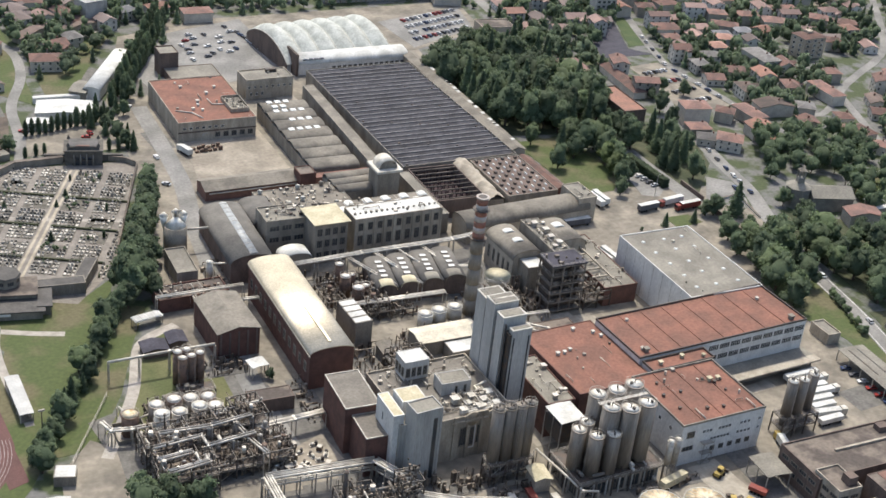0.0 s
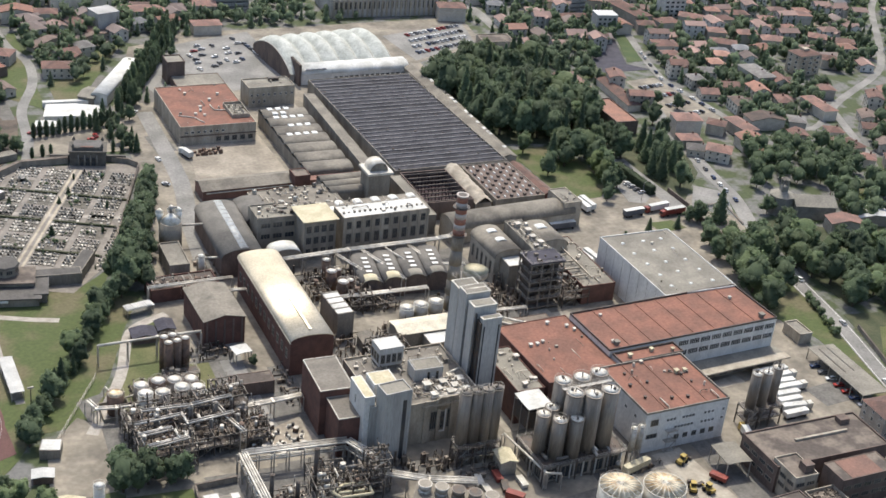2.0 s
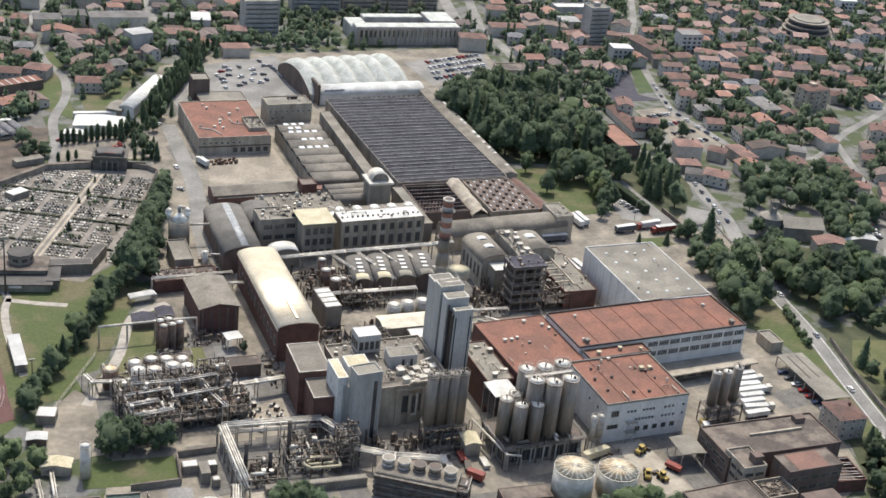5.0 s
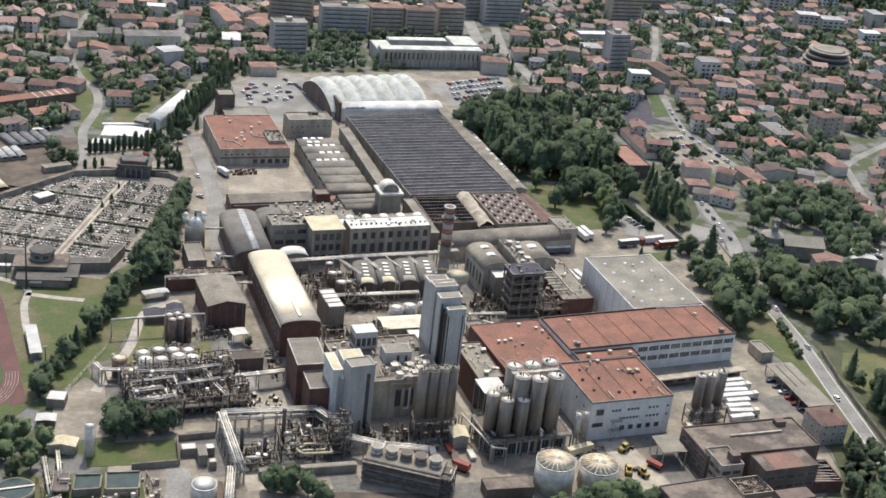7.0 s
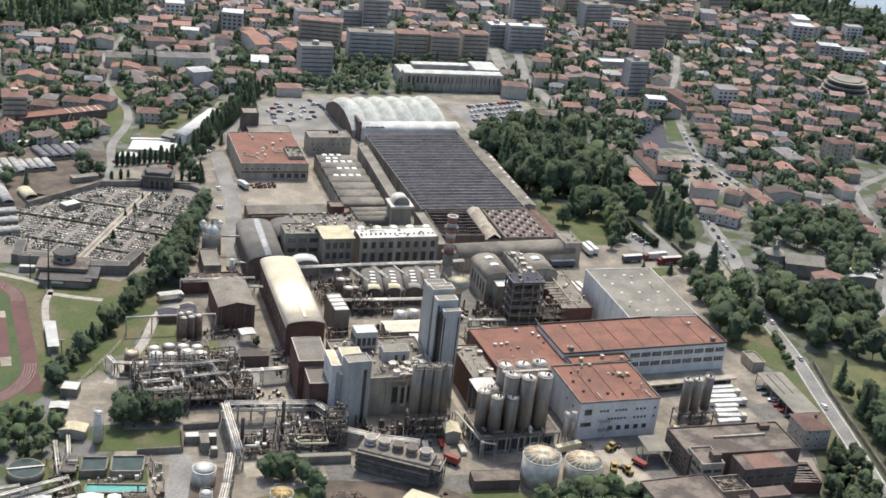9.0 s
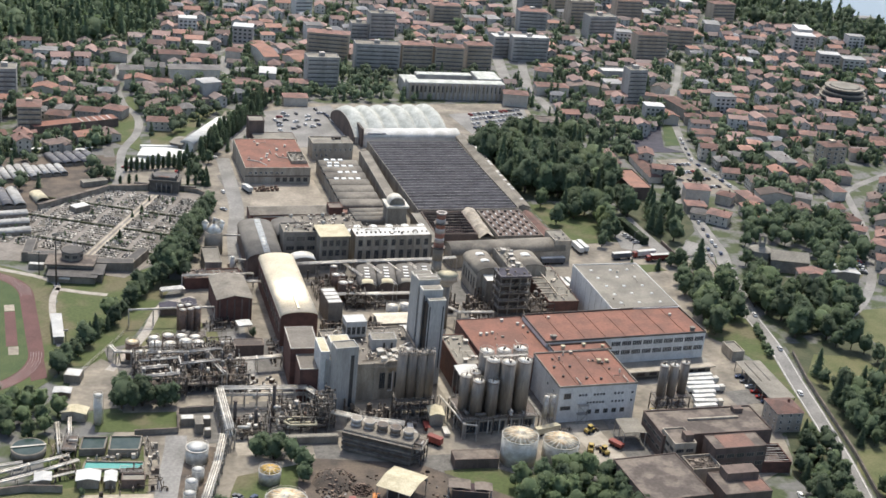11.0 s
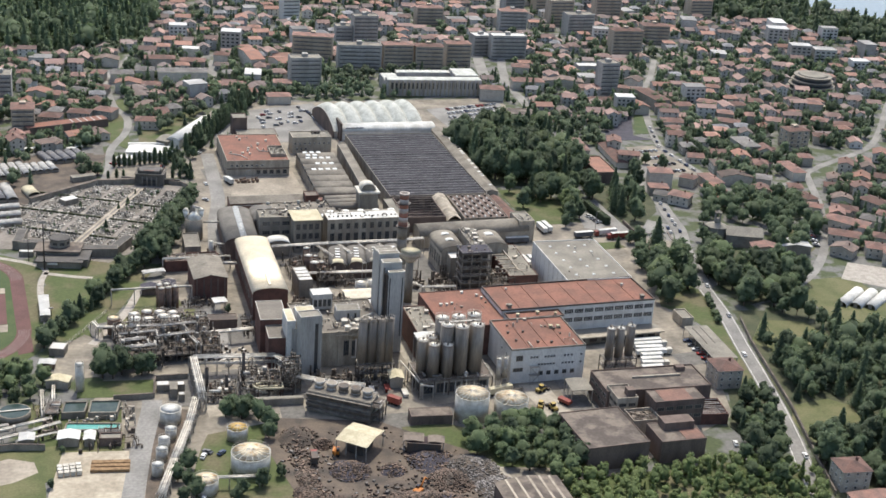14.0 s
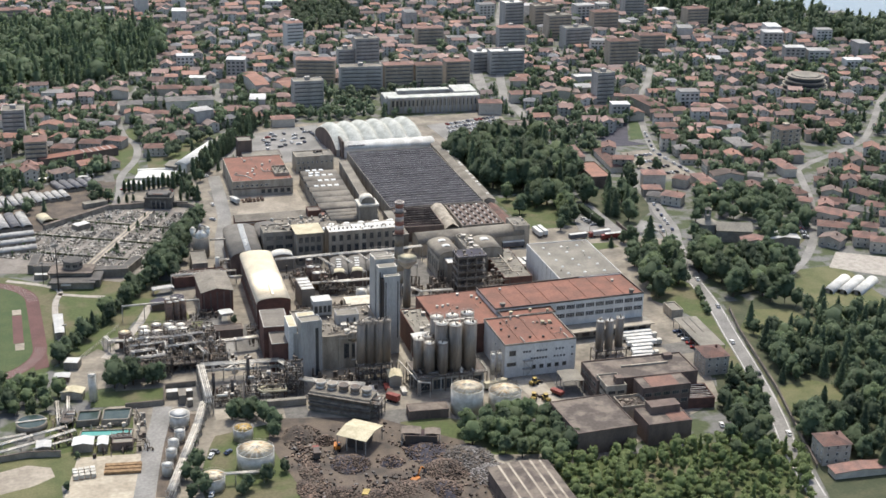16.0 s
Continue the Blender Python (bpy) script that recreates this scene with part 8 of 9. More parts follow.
block("cemetery_arcade", "low grey burial arcade with a dark flat roof", -107.5, 132.6, -9, 18, 5.5, 4.6, M_GREYWALL, M_BITUMEN, parapet=0.15)
block("cemetery_arcade", "low grey burial arcade with a dark flat roof", -96, 139.5, 58, 17, 5, 4.4, M_GREYWALL, M_BITUMEN, parapet=0.15)
EB = thing("cemetery_building", "dark flat-roofed entrance building with an octagonal lantern", "public building", -127, 131, -14)
part("lower_wall", Shape().box(-9, 12, -12, -3, 0, 3.4), M_GREYWALL, EB)
part("lower_roof", Shape().box(-9.8, 13, -13, -3, 3.4, 3.9), M_BITUMEN, EB)
part("side_roof", Shape().box(10, 15.5, -10, 4, 3.6, 4.2), M_BITUMEN, EB)
part("side_wall", Shape().box(10.5, 14.8, -9.4, 3.6, 0, 3.6), M_GREYWALL, EB)
part("main_wall", Shape().box(-11, 10, -3.5, 8, 0, 5.4), M_GREYWALL, EB)
part("main_roof", Shape().box(-12, 10.6, -4.6, 8.6, 5.4, 6.0), M_BROWNROOF, EB)
part("drum", Shape().cyl(-0.5, 4.5, 6.0, 9.6, 5.0, None, 8), M_GREYWALL, EB)
part("drum_roof", Shape().cyl(-0.5, 4.5, 9.6, 10.2, 5.6, 5.2, 8), M_BITUMEN, EB)
for k in range(8):
    a = 2 * math.pi * (k + 0.5) / 8
    part("drum_window", W_DARK, None, EB, at=pose(-0.5 + 4.62 * math.cos(a), 4.5 + 4.62 * math.sin(a), 7.0, 0, 0, math.degrees(a) + 90) @ Matrix.Diagonal((2.6, 1, 1.8, 1)))
part("entrance_sign", Shape().box(-4, 1, -13.2, -13.0, 2.4, 3.3), M_WHITEROOF, EB, "pale fascia panel")
block("cemetery_arcade", "low grey burial wing with a dark flat roof", -144.5, 156, -12, 5, 17, 4.4, M_GREYWALL, M_BITUMEN, parapet=0.15)
block("cemetery_arcade", "low grey burial wing with a dark flat roof", -139, 147.5, -12, 13, 4.6, 4.2, M_GREYWALL, M_BITUMEN, parapet=0.15)
block("white_kiosk", "small white-roofed kiosk by the cemetery", -142.5, 138.5, -14, 7, 3, 2.6, M_GREYWALL, M_WHITEROOF, parapet=0)
block("cemetery_store", "white-roofed open shelter in the cemetery", -115.5, 212, 30, 9, 6, 3, M_GREYWALL, M_WHITEROOF, parapet=0)
block("white_market_hall", "long white-roofed market hall", -60, 290, -18, 27, 15, 4, M_WHITE, M_WHITEROOF, "gable", 0.8)
block("white_market_hall", "white-roofed stand beside the market hall", -76, 279, -18, 10, 6, 3.4, M_WHITE, M_WHITEROOF, "gable", 0.5)
block("greenhouse_hall", "long white glasshouse with a bright roof", -29, 327, -33, 8, 54, 5, M_WHITE, M_WHITEROOF, "vault", 2)
block("greenhouse_hall", "lower glasshouse beside the white one", -46, 311, 52, 14, 8, 4.5, M_GREYWALL, M_GREYROOF, "gable", 1.2)
block("low_shed", "long white shed roof by the street", -58, 307, -6, 26, 3, 3, M_WHITE, M_WHITEROOF, parapet=0)


def greenhouse(x, y, turn, w, d, h, roof, label, group):
    t = thing("greenhouse", label, "greenhouse", x, y, turn, group)
    part("glass_roof", Shape().vault(w, -d / 2, d / 2, h, w * 0.3, 0.1, 8), roof, t)
    part("base_wall", Shape().box(-w / 2, w / 2, -d / 2 + 0.2, d / 2 - 0.2, 0, h), M_GREYWALL, t)
    for k in range(2):
        part("hoop", Shape().vault(w + 0.1, -d / 2 + d * (k + 0.5) / 2, -d / 2 + d * (k + 0.5) / 2 + 0.25, h, w * 0.3, 0.14, 8), M_STEEL, t)


M_FILM = mat("dull_greenhouse_film", (0.38, 0.375, 0.355), (0.26, 0.255, 0.24), rough=0.85, scale=0.3, bump=0.03)
M_FILMDARK = mat("shaded_greenhouse_glass", (0.14, 0.14, 0.15), (0.10, 0.10, 0.105), rough=0.7, scale=0.3, bump=0.02)
for k in range(7):
    greenhouse(-164 + 4.6 * k, 264 + 1.2 * k, 10, 4.2, 22, 1.5, M_FILM, "weathered pale plastic greenhouse tunnel", "pale greenhouses in a row")
for k in range(4):
    greenhouse(-133 + 4.4 * k, 271 + 0.8 * k, 12, 4.0, 15, 1.5, M_FILM, "short pale greenhouse tunnel", "short greenhouses in a row")
for k in range(5):
    greenhouse(-122 + 5.2 * k, 290 + 0.8 * k, 16, 4.8, 19, 1.6, M_FILMDARK, "dark shaded greenhouse with glass roof", "dark greenhouses in a row")
for k in range(4):
    greenhouse(-165 + 6.2 * k, 229 + 0.4 * k, 8, 5.8, 26, 1.6, M_FILMDARK if k == 2 else M_FILM, "broad greenhouse under dull film", "broad greenhouses in a row")
greenhouse(-134.5, 229, 14, 7, 13, 1.6, M_CREAMROOF, "yellowish plastic plant tunnel", "")
for k in range(3):
    greenhouse(-156, 206 - 12 * k, 96, 5, 28, 1.8, M_FILM, "long white-roofed plant shelter", "white plant shelters")
for k in range(9):
    open_roof("garden_canopy", "small white garden canopy", -150 + 6.2 * k + rr.uniform(-1, 1), 306 + rr.uniform(-2.5, 2.5), rr.uniform(-10, 10), rr.uniform(3, 6), 3, 2.4, M_WHITEROOF, 0.3)
block("garden_shed", "low grey shed by the cemetery wall", -104, 250, 14, 14, 5, 3, M_GREYWALL, M_GREYROOF, parapet=0.1)
sheet("lawn_13", [(-165, 300), (-85, 300), (-95, 255), (-140, 205), (-165, 205)], 0.09, M_EARTH, "dark soil between the greenhouses")
sheet("lawn_18", [(-64, 305), (-48, 318), (-8, 390), (-58, 376)], 0.10, M_GRASS, "rough kitchen gardens beside the cypresses")
sheet("lawn_14", [(-55, 378), (-4, 398), (-6, 412), (-56, 394)], 0.11, M_DUST, "bare earth strip by the gardens")
sheet("lawn_11", [(-165, 310), (-75, 345), (-72, 332), (-165, 296)], 0.12, M_GRASS, "green strip of grass")
sheet("lawn_12", [(-70, 305), (-60, 420), (-64, 420), (-90, 330)], 0.11, M_GRASS, "rough grass beside the street")
rs = block("long_stand", "long stand with a red striped roof", -105, 352, 17, 54, 10, 5, M_BROWNWALL, M_REDROOF, parapet=0.3)
for k in range(5):
    part("roof_stripe", Shape().box(4 + 4.6 * k, 4.6 + 4.6 * k, -4.6, 4.6, 5.13, 5.22), M_WHITEROOF, rs)
wall_run([(-119, -22.8), (-103, -24), (-100.5, -9), (-87, -9.5)], 2.2, "weathered yard wall beside the grass")
wall_run([(-176, -55), (-160, -54), (-148, -57)], 2.6, "dark wall of the old basin")
wall_run([(183.5, -3), (174.5, -28), (166.5, -56), (157, -89), (148.5, -113), (134, -155)], 1.8, "long stone wall beside the road")
for x, y, w, d, h, roof in ((-98.5, -18, 5, 3.5, 3.2, M_WHITEROOF), (-95, -23, 3, 6.5, 4.2, M_GREYROOF), (-91.5, -20, 3, 3, 3.5, M_WHITEROOF), (-92.5, -28, 2.4, 2.4, 3, M_WHITEROOF)):
    block("skid_house", "small grey plant cabin in the yard", x, y, -6, w, d, h, M_GREYWALL, roof, parapet=0.1)
for x, y, a in ((-75, 6, 10), (-72, 9, 40), (-69.5, 6, 80), (-66, 10, 20), (-63, 7, 100), (-60, 12, 5), (-58.5, 6, 60), (-76.5, 4, 0), (-67.5, 4, 30), (-61.5, 4, 0)):
    e = thing("pump_skid", "pump set on a pale steel skid", "machine", x, y, a, "pump sets on the yard", z=0.13)
    part("skid", Shape().box(-1.5, 1.5, -0.8, 0.8, 0, 0.25), M_STEEL, e)
    part("motor", Shape().bar((-1.2, 0, 0.8), (0.1, 0, 0.8), 0.5, 10), M_TANKWHITE, e)
    part("casing", Shape().cyl(0.8, 0, 0.25, 1.6, 0.6, 0.45, 10), M_DARKFRAME, e)
ah = block("arched_store", "small store with a grey arched roof", -6.5, 247, 0, 6, 5, 2.2, M_GREYWALL, M_STEELBLUE, "vault", 1.6)
for k in range(12):
    c = thing("pallet_stack", "stack of rusty crates on the yard", "crate", -17 + 2.3 * (k % 6) + rnd.uniform(-0.3, 0.3), 232 + 3.5 * (k // 6), rnd.uniform(-8, 8), "crates on the dusty yard", z=0.1)
    part("crate", Shape().box(-0.8, 0.8, -0.6, 0.6, 0.12, 1.0 + 0.5 * (k % 3)), M_RUST, c)
    part("pallet", Shape().box(-0.9, 0.9, -0.7, 0.7, 0, 0.12), M_WOOD, c)
trailer(-16, 247.6, 4, 9, label="white box trailer parked by the red-roofed hall")


# ---- town blocks ----
def flats(x, y, turn, w, d, floors, label, wall, roof, top="flat"):
    h = floors * 3.1 + 0.6
    n, m = max(2, int(w / 5.0)), max(2, int(d / 5.5))
    b = block("apartment_block", label, x, y, turn, w, d, h, wall, roof, top, 1.6, category="apartment building", wins=[("S", 1.2 + 3.1 * k, n, 2.2, 1.6, 0.02, 0.98) for k in range(floors) if y < 300] + [("W", 1.2 + 3.1 * k, m, 2.0, 1.6, 0.05, 0.95) for k in range(floors) if y < 300])
    part("lift_house", Shape().box(-2, 2, -1, 3, h, h + 2.6), wall, b)
    for k in range(floors):
        if y < 300 and k:
            for f in (0.22, 0.78):
                part("balcony", Shape().box((f - 0.5) * w - w * 0.11, (f - 0.5) * w + w * 0.11, -d / 2 - 1.2, -d / 2, 0.3 + 3.1 * k, 1.35 + 3.1 * k), M_WHITE if int(x) % 2 else wall, b)
        elif y >= 300:
            part("window_band", Shape().box(-w * 0.46, w * 0.46, -d / 2 - 0.08, -d / 2 + 0.05, 1.4 + 3.1 * k, 2.4 + 3.1 * k), M_FLATGLASS, b, "grey band of windows")
            part("balcony", Shape().box(-w * 0.4, -w * 0.05, -d / 2 - 1.1, -d / 2, 0.25 + 3.1 * k, 1.2 + 3.1 * k).box(w * 0.1, w * 0.42, -d / 2 - 1.1, -d / 2, 0.25 + 3.1 * k, 1.2 + 3.1 * k), wall, b)
    return b


M_FLATGLASS = mat("dull_shuttered_windows", (0.15, 0.15, 0.15), (0.10, 0.10, 0.10), rough=0.4, bump=0, scale=0.5)
M_FLATGREY = mat("grey_concrete_flats", (0.40, 0.38, 0.35), (0.31, 0.295, 0.27), scale=0.2, streak=(1, 1, 0.3))
M_FLATTAN = mat("tan_rendered_flats", (0.44, 0.37, 0.29), (0.35, 0.29, 0.225), scale=0.2, streak=(1, 1, 0.3))
for x0, y0, x1, y1, floors, d, wall, roof in (
    (88, 526, 119, 516, 6, 13, M_FLATTAN, M_TILE), (64, 437.5, 87, 436, 7, 13, M_FLATGREY, M_GREYROOF), (115, 488.5, 149, 483.5, 6, 13, M_FLATGREY, M_FIBRE), (152, 488.5, 176, 486, 6, 13, M_FLATTAN, M_TILE),
    (177, 482, 199, 478.5, 6, 13, M_FLATTAN, M_TILE), (205, 488.5, 225.5, 487, 6, 13, M_FLATTAN, M_TILE), (148, 563, 169, 562, 8, 12, M_FLATGREY, M_GREYROOF), (134, 567, 148, 565.5, 5, 12, M_FLATGREY, M_GREYROOF),
    (254, 513.5, 284, 510, 6, 12, M_FLATGREY, M_WHITEROOF), (243, 527, 259, 527, 5, 14, M_FLATGREY, M_WHITEROOF), (338, 693, 358, 694, 8, 14, M_FLATGREY, M_WHITEROOF), (367, 686, 391, 686, 7, 14, M_FLATTAN, M_FIBRE),
    (361, 637, 384.5, 636.5, 7, 14, M_FLATTAN, M_GREYROOF), (358, 590.5, 384.5, 591, 6, 14, M_FLATGREY, M_GREYROOF), (367, 515.5, 394.5, 513, 7, 13, M_FLATTAN, M_TILE), (481.5, 715.5, 503, 713.5, 8, 14, M_FLATGREY, M_GREYROOF),
    (520.5, 654, 544.5, 654, 6, 14, M_FLATTAN, M_TILE), (296.5, 392.5, 311, 392, 8, 12, M_FLATGREY, M_GREYROOF), (372, 248.5, 389, 248.5, 4, 12, M_FLATTAN, M_TILE), (-137, 802, -110, 804, 6, 14, M_FLATTAN, M_TILE),
    (-149, 418, -134, 416.5, 6, 16, M_FLATGREY, M_GREYROOF), (-138, 346, -124, 345, 5, 16, M_FLATTAN, M_TILE), (110, 661, 125, 662, 7, 14, M_WHITE, M_TILE), (420, 560, 445, 556, 5, 14, M_FLATTAN, M_TILE), (230, 640, 255, 638, 5, 13, M_FLATTAN, M_TILE), (300, 610, 325, 606, 6, 13, M_FLATGREY, M_TILE), (420, 660, 446, 658, 6, 14, M_FLATTAN, M_TILE)):
    flats((x0 + x1) / 2, (y0 + y1) / 2 + d / 2, math.degrees(math.atan2(y1 - y0, x1 - x0)), math.hypot(x1 - x0, y1 - y0), d, floors,
          "grey concrete apartment block with rows of windows" if wall is M_FLATGREY else "white apartment tower with a tiled roof" if wall is M_WHITE else "tan apartment block with rows of windows", wall, roof, "hip" if roof is M_TILE else "flat")
hp = thing("institute_building", "large pale modernist building round a court", "public building", 168, 424, -6)
for x0, x1, y0, y1, h in ((-36, 36, -18, -8, 12), (-36, -24, -8, 14, 9), (18, 36, -8, 14, 13), (-24, 18, 8, 16, 11)):
    part("wall", Shape().box(x0, x1, y0, y1, 0, h), M_FLATGREY, hp)
    part("roof", Shape().box(x0 + 0.4, x1 - 0.4, y0 + 0.4, y1 - 0.4, h, h + 0.3), M_SHELL, hp)
for k in range(22):
    part("pier", Shape().box(-34 + 3.2 * k - 0.5, -34 + 3.2 * k + 0.5, -18.8, -18, 0, 11.5), M_CREAM, hp)
    part("window", W_DARK, None, hp, at=pose(-32.4 + 3.1 * k, -18, 5.2) @ Matrix.Diagonal((1.8, 1, 5, 1)))
ht = thing("round_hotel", "curved dark-glazed modern building with tiers", "public building", 484, 388, 0)
for k in range(4):
    part("tier", Shape().cyl(0, 0, 3.6 * k, 3.6 * k + 2.6, 19 - 1.6 * k, None, 36), M_GLASS, ht)
    part("balcony", Shape().cyl(0, 0, 3.6 * k + 2.6, 3.6 * k + 3.6, 20 - 1.6 * k, None, 36), M_GREYWALL, ht)
part("roof", Shape().cyl(0, 0, 14.4, 15, 12, 10, 30), M_GREYROOF, ht)
block("long_low_building", "long low building with a terracotta roof", 302, 398, -8, 40, 10, 6, M_FLATTAN, M_TILE, "gable", 1.6)
block("long_low_building", "long flat white-roofed building", 324, 461, -6, 32, 11, 7, M_FLATGREY, M_WHITEROOF)
ROOFS = {"T": (M_TILE, "hip"), "O": (M_TILEORANGE, "gable"), "B": (M_TILEBROWN, "gable"), "G": (M_SLATE, "hip"), "W": (M_WHITEROOF, "flat")}
ROOF_WORDS = {"T": "plastered town house under a faded red tile roof", "O": "plastered house with a bright orange tile roof", "B": "long low town building under a brown tile roof", "G": "rendered building with a grey slate roof", "W": "low rendered building with a white flat roof"}


def placed(rows, code):
    """Houses of one roof kind: place, turn, length, depth and wall height each."""
    roof, top = ROOFS[code]
    for x, y, a, w, d, h in rows:
        w = max(w + 1.5, 9)
        sides = [("S", 1.1 + 2.9 * k, max(2, int(w / 3.6)), 1.1, 1.5, 0.04, 0.96) for k in range(int(h / 3))] if y < 170 or x < 0 and y < 400 else ()
        b = block("house", ROOF_WORDS[code], x, y, a, w, d, h, M_PLASTER, roof, top, 1.9, 0.6, 0.3, sides, "house", "houses of the town")
        if y < 330:
            part("chimney", Shape().box(w * 0.15, w * 0.15 + 0.7, 0.4, 1.1, h, h + 2.6), M_BRICK, b)


placed([(215, 262, -99, 27, 13, 6), (236, 247, -99, 42, 8, 4), (328, 368, -88, 33, 12, 8), (325, 344, -26, 10, 11, 6), (343, 346, -4, 13, 11, 6), (367, 351, -43, 14, 11, 6), (384, 343, -4, 18, 10, 6), (313, 307, -14, 14, 12, 6), (307, 293, -12, 9, 9, 5), (363, 319, -26, 10, 10, 7), (355, 301, -37, 15, 10, 6), (385, 313, -19, 14, 10, 6), (406, 350, -15, 13, 10, 6), (420, 335, -23, 11, 10, 6)], "T")
placed([(420, 320, -11, 19, 9, 5), (395, 299, -27, 15, 12, 6), (449, 337, -19, 15, 11, 7), (430, 296, -43, 10, 11, 6), (406, 259, -26, 9, 10, 6), (444, 286, -31, 13, 10, 5), (364, 217, -19, 9, 10, 6), (341, 196, -96, 22, 9, 6), (241, 191, -18, 13, 11, 10), (233, 177, -17, 10, 9, 5), (273, 183, -92, 18, 9, 6), (238, 158, -44, 11, 11, 6), (323, 164, -23, 7, 9, 5), (315, 152, -23, 7, 9, 4)], "T")
placed([(319, 146, -90, 12, 9, 5), (314, 129, -40, 7, 9, 5), (260, 188, -47, 8, 9, 6), (254, 452, -22, 12, 12, 10), (207, 394, -17, 16, 12, 9), (247, 420, -12, 23, 12, 7), (217, 323, -14, 14, 9, 5), (290, 372, -13, 23, 6, 4)], "T")
placed([(368, 157, -21, 14, 12, 6), (329, 120, -35, 14, 9, 6), (313, 95, -53, 23, 12, 8), (302, 81, -34, 16, 11, 6), (357, 129, -71, 14, 12, 6), (349, 106, -45, 9, 10, 6), (309, 60, -31, 11, 11, 6), (324, 76, -39, 8, 9, 5), (312, 48, -37, 11, 10, 7), (346, 87, -35, 10, 10, 6)], "T")
placed([(-125, 518, 1, 12, 10, 5), (-123, 482, -10, 8, 10, 5), (-103, 468, -10, 8, 10, 5), (-86, 471, -10, 8, 10, 5), (-71, 473, -21, 8, 11, 6), (-22, 506, -8, 21, 11, 8), (2, 500, -15, 17, 11, 7), (-39, 438, -13, 13, 10, 6), (-73, 436, -19, 9, 10, 5), (-105, 419, -23, 11, 10, 6), (-113, 366, -20, 12, 11, 6), (-98, 396, -10, 8, 11, 6), (-94, 373, -18, 13, 11, 6)], "T")
placed([(-80, 401, -55, 11, 10, 6), (-77, 376, -32, 12, 11, 6), (-53, 350, -12, 14, 11, 6), (-24, 415, -74, 26, 9, 5), (27, 514, -19, 10, 11, 8), (17, 430, -8, 23, 12, 7), (56, 432, -15, 12, 11, 7), (46, 400, -6, 15, 10, 6)], "T")
placed([(307, 348, -4, 10, 13, 6), (375, 289, -77, 8, 9, 5), (265, 165, -12, 12, 11, 6), (263, 153, -21, 7, 8, 4), (-54, 441, -10, 16, 11, 7), (-117, 418, -18, 13, 11, 8), (-114, 391, -24, 10, 11, 6), (49, 509, -86, 37, 11, 9), (68, 488, -74, 20, 11, 9)], "O")
placed([(293, 187, -12, 19, 10, 6), (276, 418, -16, 29, 12, 7), (335, 412, -49, 10, 12, 8), (341, 140, -28, 11, 9, 5), (290, 64, -55, 11, 10, 5), (-61, 514, -10, 17, 11, 6), (-46, 396, 31, 27, 6, 3), (-20, 399, 17, 33, 5, 3)], "B")
placed([(336, 246, -95, 21, 12, 8), (231, 166, -36, 10, 9, 4), (310, 180, -33, 8, 10, 6), (335, 101, -46, 11, 10, 6), (385, 148, -45, 12, 12, 7), (-55, 468, -5, 15, 13, 7), (-38, 472, -7, 12, 13, 8), (-12, 462, -5, 34, 13, 9), (-89, 431, -32, 11, 10, 5), (27, 469, -13, 14, 10, 5)], "G")
placed([(7, 539, -15, 12, 10, 7), (205, 240, -14, 14, 9, 4)], "W")
rbk = block("red_flat_building", "long building with a bright red flat roof", 210, 215, -6, 13, 33, 7, M_BROWNWALL, M_TILEORANGE, parapet=0.7)
block("tan_building", "tan flat-roofed building by the pines", 204, 332, -10, 20, 14, 8, M_FLATTAN, M_BROWNROOF)

# ---- houses of the town ----
rt = random.Random(21)
LOT = [(245, 290), (308, 350), (312, 340), (288, 262), (288, 200), (262, 192), (240, 205)]
PARK = [(133, 330), (175, 346), (222, 350), (232, 270), (222, 200), (165, 188), (128, 190), (128, 320)]
ROADS = [([(186, 35), (204, 90), (221, 141), (232, 190), (249, 230)], 6), ([(237, 29), (282, 71), (328, 144), (358, 201), (420, 234), (447, 253), (527, 344), (640, 440)], 5), ([(-88, 265), (-82, 305), (-65, 357), (-69, 408), (-64, 477), (-40, 540)], 5), ([(264, 158), (276, 176), (280, 192), (281, 203), (281, 233), (281, 262), (296, 307), (318, 359), (339, 403), (367, 444), (400, 500)], 5), ([(227, 371), (233, 429), (252, 485), (300, 600)], 5), ([(226, 456), (250, 539)], 6), ([(-60, 470), (30, 545), (120, 575), (300, 600), (480, 560), (620, 520)], 4), ([(300, 600), (350, 740), (420, 900)], 5), ([(-45, 455), (3, 454), (15, 493), (23, 525)], 5), ([(358, 201), (309, 180)], 3)]
KEEP = []
for ob in list(scene.objects):
    if ob.parent is None and ob.get("category") in ("apartment building", "public building", "house", "industrial building", "church", "tower", "greenhouse", "chapel"):
        KEEP.append((ob.matrix_basis.translation.x, ob.matrix_basis.translation.y, 21 if ob.get("category") in ("apartment building", "industrial building", "church") else 26 if ob.get("category") == "public building" else 12))


def clear(x, y, margin=3):
    for pts, gap in ROADS:
        for (ax, ay), (bx, by) in zip(pts, pts[1:]):
            d = (bx - ax) ** 2 + (by - ay) ** 2
            t = max(0, min(1, ((x - ax) * (bx - ax) + (y - ay) * (by - ay)) / d))
            if math.hypot(x - ax - t * (bx - ax), y - ay - t * (by - ay)) < gap + margin:
                return False
    return all((x - u) ** 2 + (y - v) ** 2 > k * k for u, v, k in KEEP if margin > 1 or k > 12)


